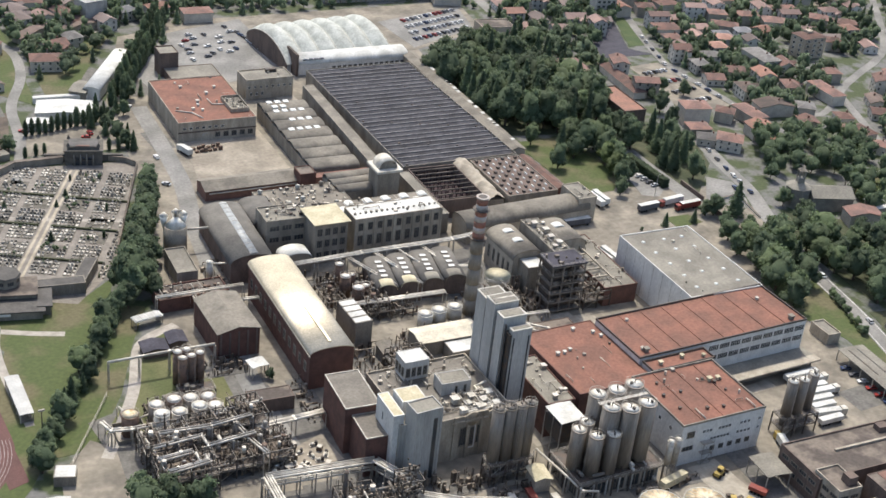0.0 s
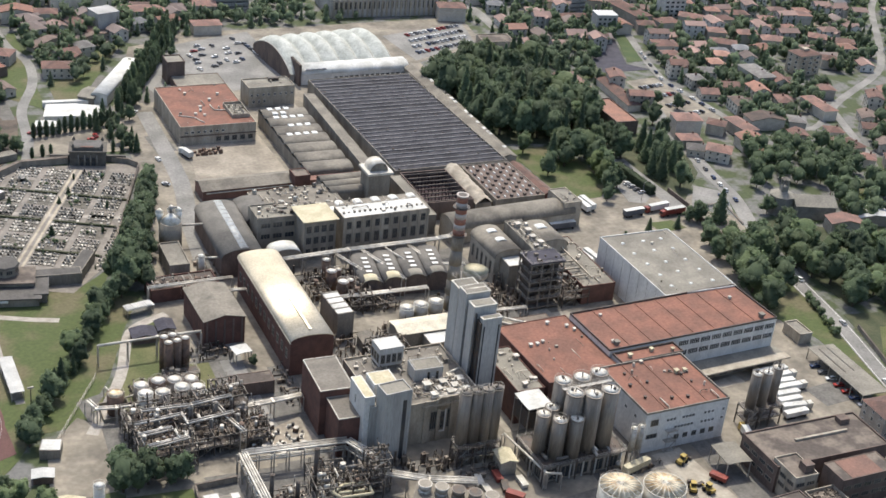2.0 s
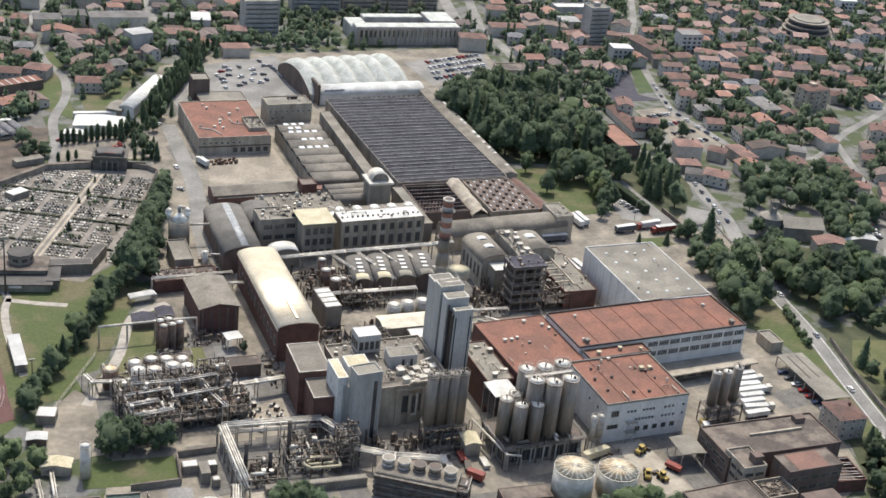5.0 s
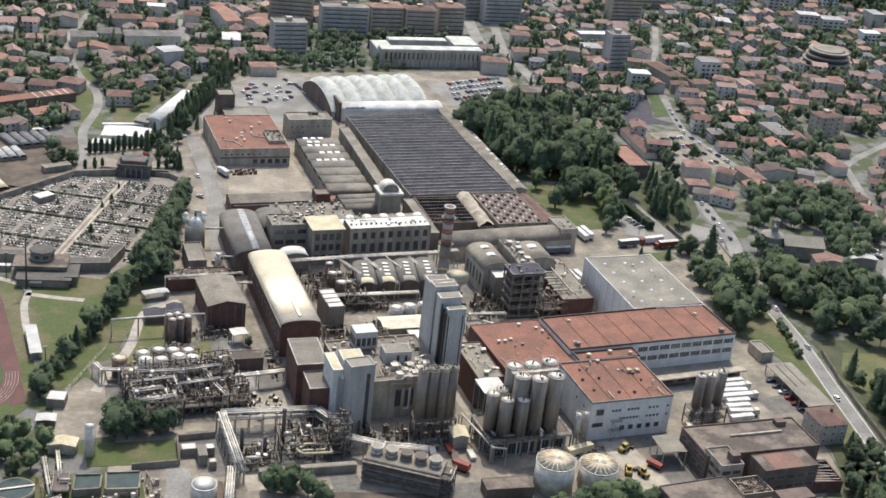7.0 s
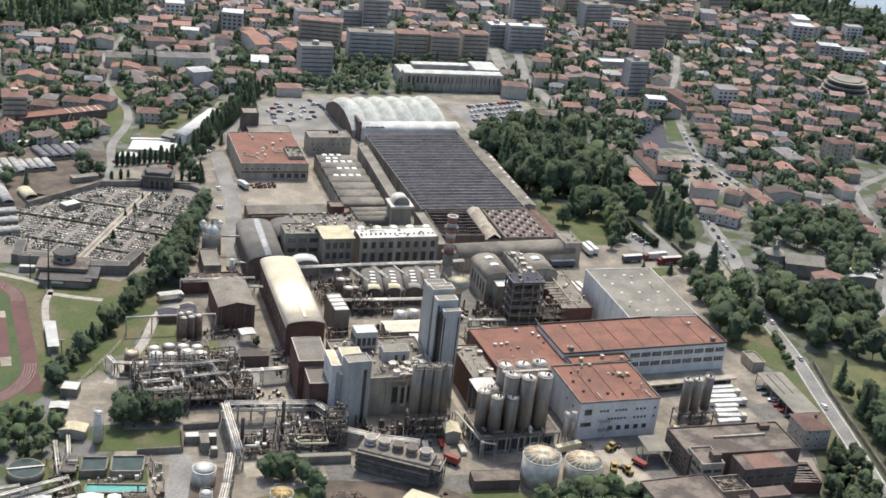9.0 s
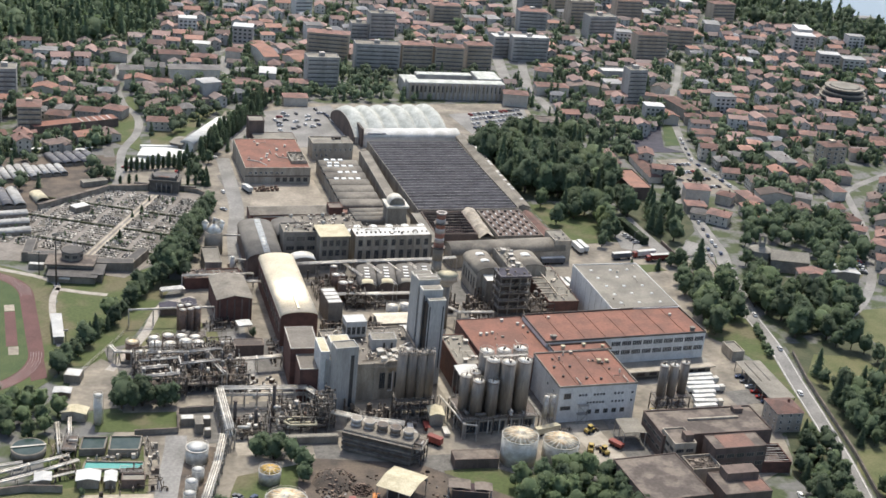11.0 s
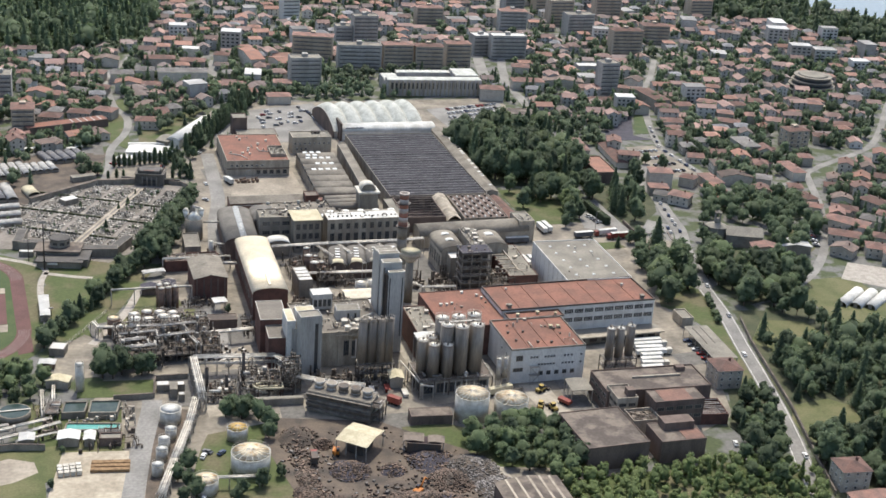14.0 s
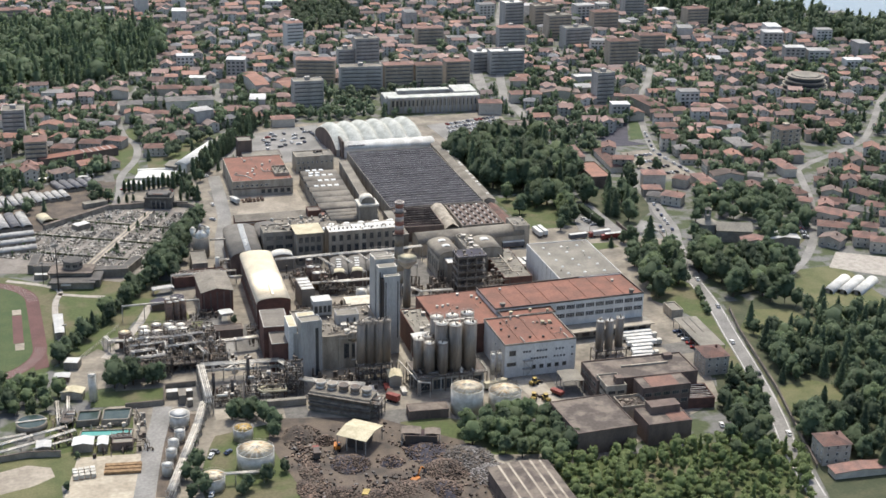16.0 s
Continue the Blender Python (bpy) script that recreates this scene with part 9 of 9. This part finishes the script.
FOREST = [(-180, 545), (-110, 545), (-80, 553), (-46, 578), (-20, 606), (2, 690), (2, 740), (-60, 800), (-180, 760)]
GROVE = [(138, 720), (208, 745), (215, 850), (150, 860)]
SHORE = [(545, 660), (575, 625), (655, 520), (760, 470), (900, 480), (720, 600), (690, 640), (690, 720), (640, 800), (540, 900), (530, 760)]
EASTWOOD = [(215, 93), (242, 81), (255, 66), (300, 100), (310, 150), (258, 160)]
TOWN = [([(-170, 362), (-75, 385), (-68, 425), (40, 430), (75, 440), (75, 520), (20, 585), (-170, 555)], 15, -0.15), ([(-40, 590), (110, 600), (330, 600), (640, 560), (730, 600), (640, 800), (300, 1050), (-250, 1050), (-250, 780)], 14.5, -0.1),
        ([(222, 335), (300, 300), (420, 240), (560, 300), (760, 480), (700, 620), (420, 600), (320, 560), (215, 430)], 15.5, -0.25), ([(302, 100), (332, 142), (372, 190), (480, 250), (720, 440), (720, 150), (420, 40), (300, 56)], 15, -0.6),
        ([(232, 190), (282, 205), (300, 165), (352, 205), (410, 255), (300, 310), (240, 260)], 17, -0.3), ([(-60, 350), (-14, 392), (20, 408), (62, 420), (55, 436), (-58, 428)], 14, 0.3), ([(-165, 298), (-100, 308), (-80, 330), (-100, 345), (-165, 330)], 16, 0.3), ([(60, 520), (330, 520), (330, 600), (60, 600)], 15, 0.0), ([(-250, 362), (-170, 362), (-170, 620), (-250, 620)], 14, -0.1)]
house_spots = []
for poly, gap, ang in TOWN:
    for x, y in scatter(poly, gap, 9000, rt, [PARK, FOREST, GROVE, SHORE, EASTWOOD, LOT]):
        if clear(x, y):
            house_spots.append((x, y, math.degrees(ang) + rt.choice([0, 90]) + rt.uniform(-8, 8)))
            KEEP.append((x, y, 5))
house_spots.sort(key=lambda q: (q[0] + 170) ** 2 + (q[1] + 550) ** 2)


def house_set(seed):
    """Walls, roof and chimney of one kind of house."""
    r = random.Random(seed)
    w, d, h = r.choice([9, 10, 11, 12, 13, 17]) + r.uniform(0, 1), r.uniform(8, 10.5), r.choice([4.0, 5.8, 6.2, 6.2, 8.8])
    rise, over, hip = r.uniform(1.5, 2.3), 0.6, r.random() < 0.45
    a, b = w / 2, d / 2
    wall, roof = Shape(), Shape()
    e, f = a + over, b + over
    if hip:
        wall.box(-a, a, -b, b, 0, h)
        v = [(-e, -f, h), (e, -f, h), (e, f, h), (-e, f, h), (-e + f, 0, h + rise), (e - f, 0, h + rise)]
        roof.add(v, [(0, 1, 5, 4), (1, 2, 5), (2, 3, 4, 5), (3, 0, 4), (3, 2, 1, 0)])
    else:
        n = [(-b, 0), (b, 0), (b, h), (0, h + rise), (-b, h)]
        wall.add([(px, py, pz) for px in (-a, a) for py, pz in n], [(0, 4, 3, 2, 1), (5, 6, 7, 8, 9), (0, 1, 6, 5), (1, 2, 7, 6), (4, 0, 5, 9)])
        for sy in (-1, 1):
            v = [(-e, 0, h + rise), (e, 0, h + rise), (e, sy * f, h - over * rise / b), (-e, sy * f, h - over * rise / b)]
            v += [(px, py, pz + 0.22) for px, py, pz in v]
            roof.add(v, [(0, 1, 2, 3), (4, 5, 6, 7), (0, 1, 5, 4), (1, 2, 6, 5), (2, 3, 7, 6), (3, 0, 4, 7)])
    if seed % 3 == 0:
        wall.box(a * 0.2, a * 0.8, -b - 3.2, -b, 0, h - 0.6)
        q, e0, e1 = h - 0.6, a * 0.2 - 0.4, a * 0.8 + 0.4
        m = (e0 + e1) / 2
        roof.add([(e0, -b - 3.7, q), (e1, -b - 3.7, q), (m, -b - 3.7, q + 1.2), (e0, -b + 1, q), (e1, -b + 1, q), (m, -b + 1, q + 1.2)], [(0, 1, 2), (0, 2, 5, 3), (1, 4, 5, 2)])
    wall.slot = 1
    for k in range(int(h / 2.9)):
        z = 1.1 + 2.9 * k
        for side in (-1, 1):
            n = max(2, int(w / 3.4))
            for i in range(n):
                x = -a + w * (i + 0.5) / n
                if not (seed % 3 == 0 and side < 0 and a * 0.1 < x < a * 0.9):
                    wall.box(x - 0.55, x + 0.55, side * b - 0.05, side * b + 0.05, z, z + 1.4)
            for i in range(2):
                y = -b + d * (i + 0.5) / 2
                wall.box(side * a - 0.05, side * a + 0.05, y - 0.5, y + 0.5, z, z + 1.4)
    wall.slot = 0
    cx = r.uniform(-a * 0.5, a * 0.5)
    chim = Shape().box(cx - 0.35, cx + 0.35, 0.5, 1.2, h + 0.4, h + rise + 0.9).box(cx - 0.45, cx + 0.45, 0.4, 1.3, h + rise + 0.9, h + rise + 1.05)
    return wall, roof, chim, (w, d, h)


SETS = [house_set(k) for k in range(12)]
ROOF_OF = (M_TILE, M_TILE, M_TILEBROWN, M_TILE, M_TILEORANGE, M_TILE, M_TILEBROWN, M_TILE, M_SLATE, M_TILE, M_TILEBROWN, M_TILEORANGE)
MESHES = [(w.mesh("wall", [M_PLASTER, M_GLASS]), r.mesh("roof", m), c.mesh("chimney", M_BRICK)) for (w, r, c, _), m in zip(SETS, ROOF_OF)]
HOUSE_WORDS = ("two-storey house with a terracotta roof", "plastered family house with tiled roof and garden", "pale town house under a faded red roof", "plain rendered house with a hipped tile roof")
N_HOUSES = 100
for i, (x, y, a) in enumerate(house_spots[:N_HOUSES]):
    k = rt.randrange(12)
    root = thing("house", HOUSE_WORDS[k % 4], "house", x, y, a, "houses of the town")
    part("wall", MESHES[k][0], None, root)
    part("roof", MESHES[k][1], None, root)
    if i < 70:
        part("chimney", MESHES[k][2], None, root)
wl, rf, fl = Shape(), Shape(), Shape()
for x, y, a in house_spots[N_HOUSES:]:
    if rt.random() < 0.08:
        w, d, h, q = rt.uniform(6, 10), rt.uniform(5, 7), rt.choice([7, 10, 13, 16]), radians(a)
        wl.box(x - w, x + w, y - d, y + d, 0, h, q)
        wl.slot = 1
        for z in range(1, h - 2, 3):
            for k in range(4):
                c = -w * 0.72 + w * 0.48 * k
                px, py = x + c * math.cos(q) + d * math.sin(q), y + c * math.sin(q) - d * math.cos(q)
                wl.box(px - w * 0.13, px + w * 0.13, py - 0.06, py + 0.06, z, z + 1.4, q)
        wl.slot = 0
        fl.box(x - w - 0.2, x + w + 0.2, y - d - 0.2, y + d + 0.2, h, h + 0.5, q)
        continue
    k = rt.randrange(12)
    w, r, c, _ = SETS[k]
    rf.slot = (0, 0, 1, 0, 2, 0, 1, 0, 3, 0, 1, 2)[k]
    co, si = math.cos(radians(a)), math.sin(radians(a))
    wl.add([(x + p * co - q * si, y + p * si + q * co, z) for p, q, z in w.v], w.f)
    wl.mi[-len(w.f):] = w.mi
    rf.add([(x + p * co - q * si, y + p * si + q * co, z) for p, q, z in r.v], r.f)
# paler, greyer tiles and plaster for far houses: distance haze put into the colour
M_TILEFAR = mat("terracotta_tiles_hazed", (0.275, 0.185, 0.158), (0.205, 0.147, 0.128), rough=0.9, scale=0.06, fine=1.6, bump=0, island=0.42)
M_TILEFARS = [M_TILEFAR] + [mat("hazed_far_tiles_" + n, c, tuple(v * 0.75 for v in c), rough=0.9, scale=0.06, fine=1.6, bump=0, island=0.3) for n, c in (("brown", (0.20, 0.160, 0.145)), ("orange", (0.30, 0.175, 0.135)), ("grey", (0.22, 0.22, 0.225)))]
M_PLASTERFAR = mat("house_plaster_hazed", (0.52, 0.50, 0.46), (0.42, 0.40, 0.37), scale=0.3, bump=0, island=0.35)
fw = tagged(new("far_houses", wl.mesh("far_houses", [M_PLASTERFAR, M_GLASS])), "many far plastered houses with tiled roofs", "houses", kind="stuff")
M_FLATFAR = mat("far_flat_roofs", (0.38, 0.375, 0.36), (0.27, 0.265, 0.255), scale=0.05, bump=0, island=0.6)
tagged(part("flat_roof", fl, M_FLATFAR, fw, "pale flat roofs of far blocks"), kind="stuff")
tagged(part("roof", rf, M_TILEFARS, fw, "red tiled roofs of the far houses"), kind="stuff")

# ---- trees ----
for x, y in scatter([(137, 286), (160, 300), (204, 306), (205, 282), (197, 240), (195, 205), (172, 196), (146, 205), (134, 225)], 7.8, 6000, rt):
    tree(x, y, rt.uniform(17, 25), rt.choice(["cone", "cone", "dark", "dark", "dark", "dark", "round"]), rt.uniform(0.85, 1.1), "trees of the park")
for x, y, h, k in ((148, 178, 13, "cone"), (152, 172, 11, "dark"), (161, 190, 12, "round"), (168, 178, 14, "round"), (168, 168, 13, "dark"), (166, 160, 12, "round"), (160, 150, 11, "light"), (165, 154, 12, "dark"), (156, 140, 11, "dark"), (191.5, 145, 16, "cone"), (195.5, 134, 15, "dark"), (190, 151, 15, "cone"), (186, 176, 15, "dark"), (196, 186, 16, "cone"), (203, 178, 17, "cone"), (208, 168, 16, "dark"), (198, 166, 17, "cone"), (190, 190, 14, "dark"), (212, 190, 14, "dark"), (218, 182, 13, "cone"), (180, 186, 12, "round"), (140, 192, 10, "round"), (226, 190, 12, "dark"), (205, 195, 14, "dark"), (186, 172, 15, "dark"), (212, 178, 15, "cone"), (203, 152, 16, "cone"), (197, 158, 15, "dark"), (209, 158, 14, "dark"), (202, 142, 11, "cone"), (231, 206, 14, "dark"), (253, 232, 9, "dark"), (260, 222, 10, "dark"), (161, 177, 14, "dark"), (155, 183, 13, "round"), (162, 160, 11, "light"), (138, 165, 11, "dark"), (150, 131, 8, "dark"), (164, 143, 9, "dark")):
    if not (195 < x < 224 and 183 < y < 212):
        tree(x, y, h * (1.3 if x < 190 else 1.05), k, 1.0, "trees by the lawn")
for x, y, h, k in ((176, 101, 9, "dark"), (166, 97, 7, "cone"), (180, 100, 12, "dark"), (190, 97, 17, "cone"), (176, 88, 9, "dark"), (170, 78, 12, "dark"), (178, 74, 12, "round"), (185.5, 82, 9, "dark"), (165, 66, 11, "dark"), (172, 62, 13, "round"), (166, 52, 15, "dark"), (160, 36, 15, "dark"), (163, 44, 15, "round"), (157, 22, 13, "dark"), (162, 28, 12, "round"), (151, 98.5, 7, "cone"), (138, 98.5, 2.4, "dark"),
                   (181, 57, 15, "round"), (186, 64, 15, "dark"), (189, 70, 12, "round"), (177, 44, 14, "cone"), (176, 36, 13, "dark"), (207, 70, 13, "dark"), (209, 62, 15, "round"), (216, 80, 13, "dark"), (200, 56, 14, "round")):
    tree(x, y, h * (1.2 if y < 74 else 1.0), k, 1.2, "trees by the warehouse")
for k in range(11):
    tree(180.6 - 1.0 * k + rt.uniform(-0.8, 0.8), 25 - 2.9 * k + rt.uniform(-0.6, 0.6), rt.uniform(2.6, 4.6), rt.choice(["round", "dark"]), 1.3, "roadside hedge bushes")
hg = Leaves(77)
for k in range(5200):
    u, face = hg.r.random(), hg.r.random()
    cx, cy = 176.2 + hg.r.gauss(0, 0.12), 130.5 + 30.5 * u
    wob = 0.25 * math.sin(u * 40)
    if face < 0.36:
        p, d = Vector((cx + hg.r.uniform(-1.6, 1.6), cy, 4.4 + 0.5 * wob)), UP
    elif face < 0.92:
        e = -1 if face < 0.64 else 1
        p, d = Vector((cx + e * (1.7 + 0.4 * wob), cy, hg.r.uniform(0.1, 4.4))), Vector((e, 0, 0.1))
    else:
        e = -1 if face < 0.96 else 1
        p, d = Vector((cx + hg.r.uniform(-1.6, 1.6), 145.75 + 15.25 * e, hg.r.uniform(0.1, 4.4))), Vector((0, e, 0.1))
    hg.clump(p, d, hg.r.uniform(0.16, 0.34))
LH = thing("clipped_hedge", "tall dark green hedge clipped to a long block", "hedge")
tagged(part("leaves", hg.mesh("leaves", M_LEAFDARK), None, LH), kind="stuff")
part("hedge_core", Shape().box(174.7, 177.7, 130.8, 160.7, 0, 4.2), M_LEAFDARK, LH)
for x, y in scatter([(193, 44), (198, 62), (216, 58), (240, 54), (248, 40), (232, 20), (206, 4), (194, 12)], 8.2, 3000, rt):
    tree(x, y, rt.uniform(12, 17), rt.choice(["dark", "round", "round", "dark"]), rt.uniform(0.95, 1.2), "wood by the church")
wood("woods", "leafy wood beside the church", scatter(EASTWOOD, 7.5, 2000, rt, [[(222, 92), (246, 74), (262, 86), (262, 116), (240, 126), (222, 112)]]), 11, 16, M_LEAFDARK, 0.0, 41, 260)
CLEAR = [[(160, -88), (176, -84), (188, -98), (168, -116), (149, -112)], [(184, -5), (203, 1), (219, -11), (220, -30), (199, -42), (183, -26)], [(232, 14), (244, 36), (277, 36), (280, -32), (230, -30)], [(134, -142), (152, -142), (158, -170), (130, -172)]]
EDGE = []
for x, y in scatter([(190, -2), (214, 0), (232, -30), (262, -40), (262, -160), (150, -165), (142, -132), (154, -112), (162, -88), (172, -56), (180, -30)], 6.0, 6000, rt, CLEAR):
    if x > 188:
        EDGE.append((x, y))
        continue
    tree(x, y, rt.uniform(9, 16), rt.choice(["dark", "round", "cone", "dark", "dark", "cone"]), rt.uniform(0.95, 1.2), "woods beside the road")
wood("woods", "mixed woods away from the road", EDGE, 10, 17, M_LEAFDARK, 0.45, 43, 240)
wood("woods", "dense mixed woods beyond the road", scatter([(262, -40), (420, 20), (420, -300), (140, -300), (150, -180), (262, -160)], 7, 5000, rt), 9, 15, M_LEAFDARK, 0.4, 5, 80)
# scrub at the bottom and clumps
for x, y in scatter([(20, -80), (36, -80), (46, -86), (48, -118), (32, -120), (18, -106), (10, -96), (12, -84)], 5.4, 1500, rt):
    tree(x, y, rt.uniform(8, 13), rt.choice(["dark", "round", "round"]), 1.15, "trees by the tanks")
wood("scrub", "thick light green scrub and young trees", scatter([(34, -122), (74, -122), (80, -124), (118, -124), (136, -140), (118, -178), (100, -260), (30, -260), (32, -150)], 3.4, 14000, rt), 2.6, 8.6, M_LEAFLIGHT, 0.12, 9, 104)
for x, y in scatter([(142, -73), (152, -76), (146, -96), (136, -116), (124, -116), (124, -98), (134, -84)], 5.0, 900, rt):
    tree(x, y, rt.uniform(5, 10), rt.choice(["dark", "round", "dark", "cone"]), 1.15, "trees by the derelict blocks")
for x, y, h in ((121, -118, 13), (126, -127, 14), (118, -132, 14), (128, -106, 10), (134, -110, 9), (140, -104, 9), (126, -96, 7), (140, -82, 8), (147, -72, 7), (116, -144, 12), (122, -112, 10), (113, -124, 9), (108, -137, 9), (143, -94, 8)):
    tree(x, y, h, rt.choice(["dark", "dark", "round"]), 1.1, "trees by the derelict blocks")
for x, y, h in ((-121, -2, 15), (-117, -4, 13), (-113, -1, 15), (-120, 4, 14), (-105, -3, 12), (-102, -2, 11), (-58, 52, 5)):
    tree(x, y, h, "dark", 1.1, "yard trees")
for x, y in scatter([(-170, 12), (-150, 8), (-144, -4), (-148, -20), (-172, -16)], 5.5, 800, rt):
    tree(x, y, rt.uniform(8, 12), rt.choice(["dark", "round"]), 1.1, "trees by the clarifier")
for x, y, h in ((-78, -46, 9), (-72, -49, 10), (-66, -52, 10), (-74, -42, 8), (-63, -58, 9), (-65, -66, 8), (-69, -45, 9), (-104, -90, 8), (-99, -83, 9), (-101, -95, 8), (-75, -100, 8), (-67, -95, 6), (-83, -104, 7), (-99, -101, 8), (-86, -107, 6), (-104, -104, 7), (-148, -84, 4), (-142, -60, 3)):
    tree(x, y, h * 1.1, "dark", 1.1, "trees round the tanks")
for k in range(34):
    f = k / 33
    tree(-92 - 50 * f + rt.uniform(-2, 2), 114 - 82 * f + rt.uniform(-2, 2), rt.uniform(5, 13), rt.choice(["dark", "dark", "round", "cone"]), 1.1, "hedge along the stadium")
for x, y, h in ((-84, 119, 12), (-79, 124, 12), (-88, 113, 9), (-81, 132, 11), (-75, 140, 12), (-72, 150, 12), (-68, 160, 13), (-63, 168, 12), (-59, 178, 11), (-55, 188, 10), (-77, 116, 9), (-69, 142, 10), (-52, 196, 9), (-49, 206, 9), (-86, 124, 13), (-82, 126, 14), (-80, 138, 12), (-76, 132, 12), (-74, 146, 13), (-70, 154, 13), (-66, 164, 12), (-61, 173, 12), (-57, 183, 12), (-54, 192, 11)):
    tree(x, y, h * 1.35, "dark", 1.05, "tall dark trees by the cemetery")
for k in range(27):
    f = k / 26
    for off in (0, 6):
        if rt.random() < 0.9:
            tree(-38 + 62 * f + off + rt.uniform(-0.7, 0.7), 293 + 112 * f + rt.uniform(-0.7, 0.7), rt.uniform(9, 15), "slim", 1.15, "cypress avenue")
for k in range(14):
    tree(-84 + 3.1 * k, 271 + 0.6 * k + rt.uniform(-0.6, 0.6), rt.uniform(7, 10), "slim", 1.25, "cypresses at the cemetery")
for x, y in ((-53, 247), (-49, 246), (-45, 245), (-81, 251), (-85, 250), (-90, 249)):
    tree(x, y, rt.uniform(5, 6.5), "slim", 1.5, "clipped cypresses by the chapel")
for x, y in ((-100, 262), (-95, 258), (-104, 256)):
    tree(x, y, 9, "dark", 1.2, "round tree by the cemetery corner")
for x, y in scatter([(-40, 240), (-34, 285), (-50, 290), (-58, 258)], 4.5, 400, rt)[:14]:
    tree(x, y, rt.uniform(7, 11), rt.choice(["dark", "cone"]), 1.0, "trees by the factory gate")
for x, y in ((-84, 208), (-72, 190), (-100, 172), (-90, 200), (-110, 205), (-80, 168), (-78, 222)):
    tree(x, y, rt.uniform(3, 5), rt.choice(["slim", "cone"]), 1.5, "small cemetery trees")
wood("forest", "dark wooded hillside at the edge of town", scatter(FOREST, 8.5, 5000, rt), 17, 27, M_LEAFDARK, 0.75, 12, 70)
wood("grove", "wooded park in the far town", scatter(GROVE, 7, 1500, rt), 9, 14, M_LEAFDARK, 0.2, 13, 60)
wood("shore_trees", "tall trees along the lake shore", scatter(SHORE, 9, 3000, rt), 12, 22, M_LEAFDARK, 0.5, 14, 60)
roofs = [(u, v) for u, v, _ in house_spots] + [(u, v) for u, v, k in KEEP if k == 12]
spots = []
for poly, gap, ang in TOWN:
    for x, y in scatter(poly, 5.4, 16000, rt, [LOT]):
        if clear(x, y, 1) and all((x - u) ** 2 + (y - v) ** 2 > 42 for u, v in roofs if abs(x - u) < 9):
            spots.append((x, y))
spots = [p for k, p in enumerate(spots) if p[1] < 480 or k % 5 > 1]
near = [p for p in spots if p[1] < 330]
far = [p for p in spots if p[1] >= 330]
wood("garden_trees", "garden trees among the houses", near[::2], 5, 12, M_LEAFFAR, 0.25, 31, 60)
wood("garden_trees", "dark garden trees among the houses", near[1::2], 5, 12, M_LEAFDARK, 0.4, 33, 60)
wood("garden_trees", "garden trees among the far houses", far[::2], 6, 12, M_LEAFFAR, 0.25, 32, 22)
wood("garden_trees", "dark garden trees among the far houses", far[1::2], 6, 13, M_LEAFDARK, 0.35, 34, 22)
for poly in ([(-160, 230), (-120, 250), (-98, 275), (-80, 320), (-120, 330), (-165, 300)], [(-95, 400), (-20, 395), (30, 415), (-20, 432), (-64, 425)], [(215, 345), (240, 330), (260, 280), (236, 255), (222, 300)], [(240, 205), (262, 240), (282, 262), (330, 300), (300, 340), (262, 300)], [(60, 418), (125, 418), (125, 480), (90, 510), (60, 436)], [(208, 402), (240, 445), (258, 500), (215, 480)], [(88, 445), (205, 455), (205, 480), (88, 485)], [(-140, 352), (-80, 372), (-75, 395), (-140, 380)], [(285, 205), (330, 236), (350, 290), (318, 330), (288, 285)], [(360, 250), (420, 260), (450, 320), (400, 330)], [(250, 300), (290, 300), (300, 380), (262, 380)], [(-34, 300), (-10, 300), (0, 330), (20, 372), (12, 380), (-20, 345)], [(14, 390), (60, 404), (150, 402), (150, 416), (60, 424), (14, 420)], [(-62, 312), (-50, 316), (-28, 348), (-8, 384), (-30, 388), (-62, 372)], [(250, 290), (276, 296), (300, 344), (280, 344)], [(236, 266), (248, 280), (244, 330), (222, 340), (226, 290)]):
    wood("garden_trees", "green garden trees and shrubs", [(x, y) for x, y in scatter(poly, 6.6, 700, rt, [LOT]) if clear(x, y) and all((x - u) ** 2 + (y - v) ** 2 > 40 for u, v, _ in house_spots if abs(x - u) < 9)], 6, 12, M_LEAFFAR if poly[0][0] < 240 else M_LEAFDARK, 0.3, int(poly[0][0]) + 500, 110)
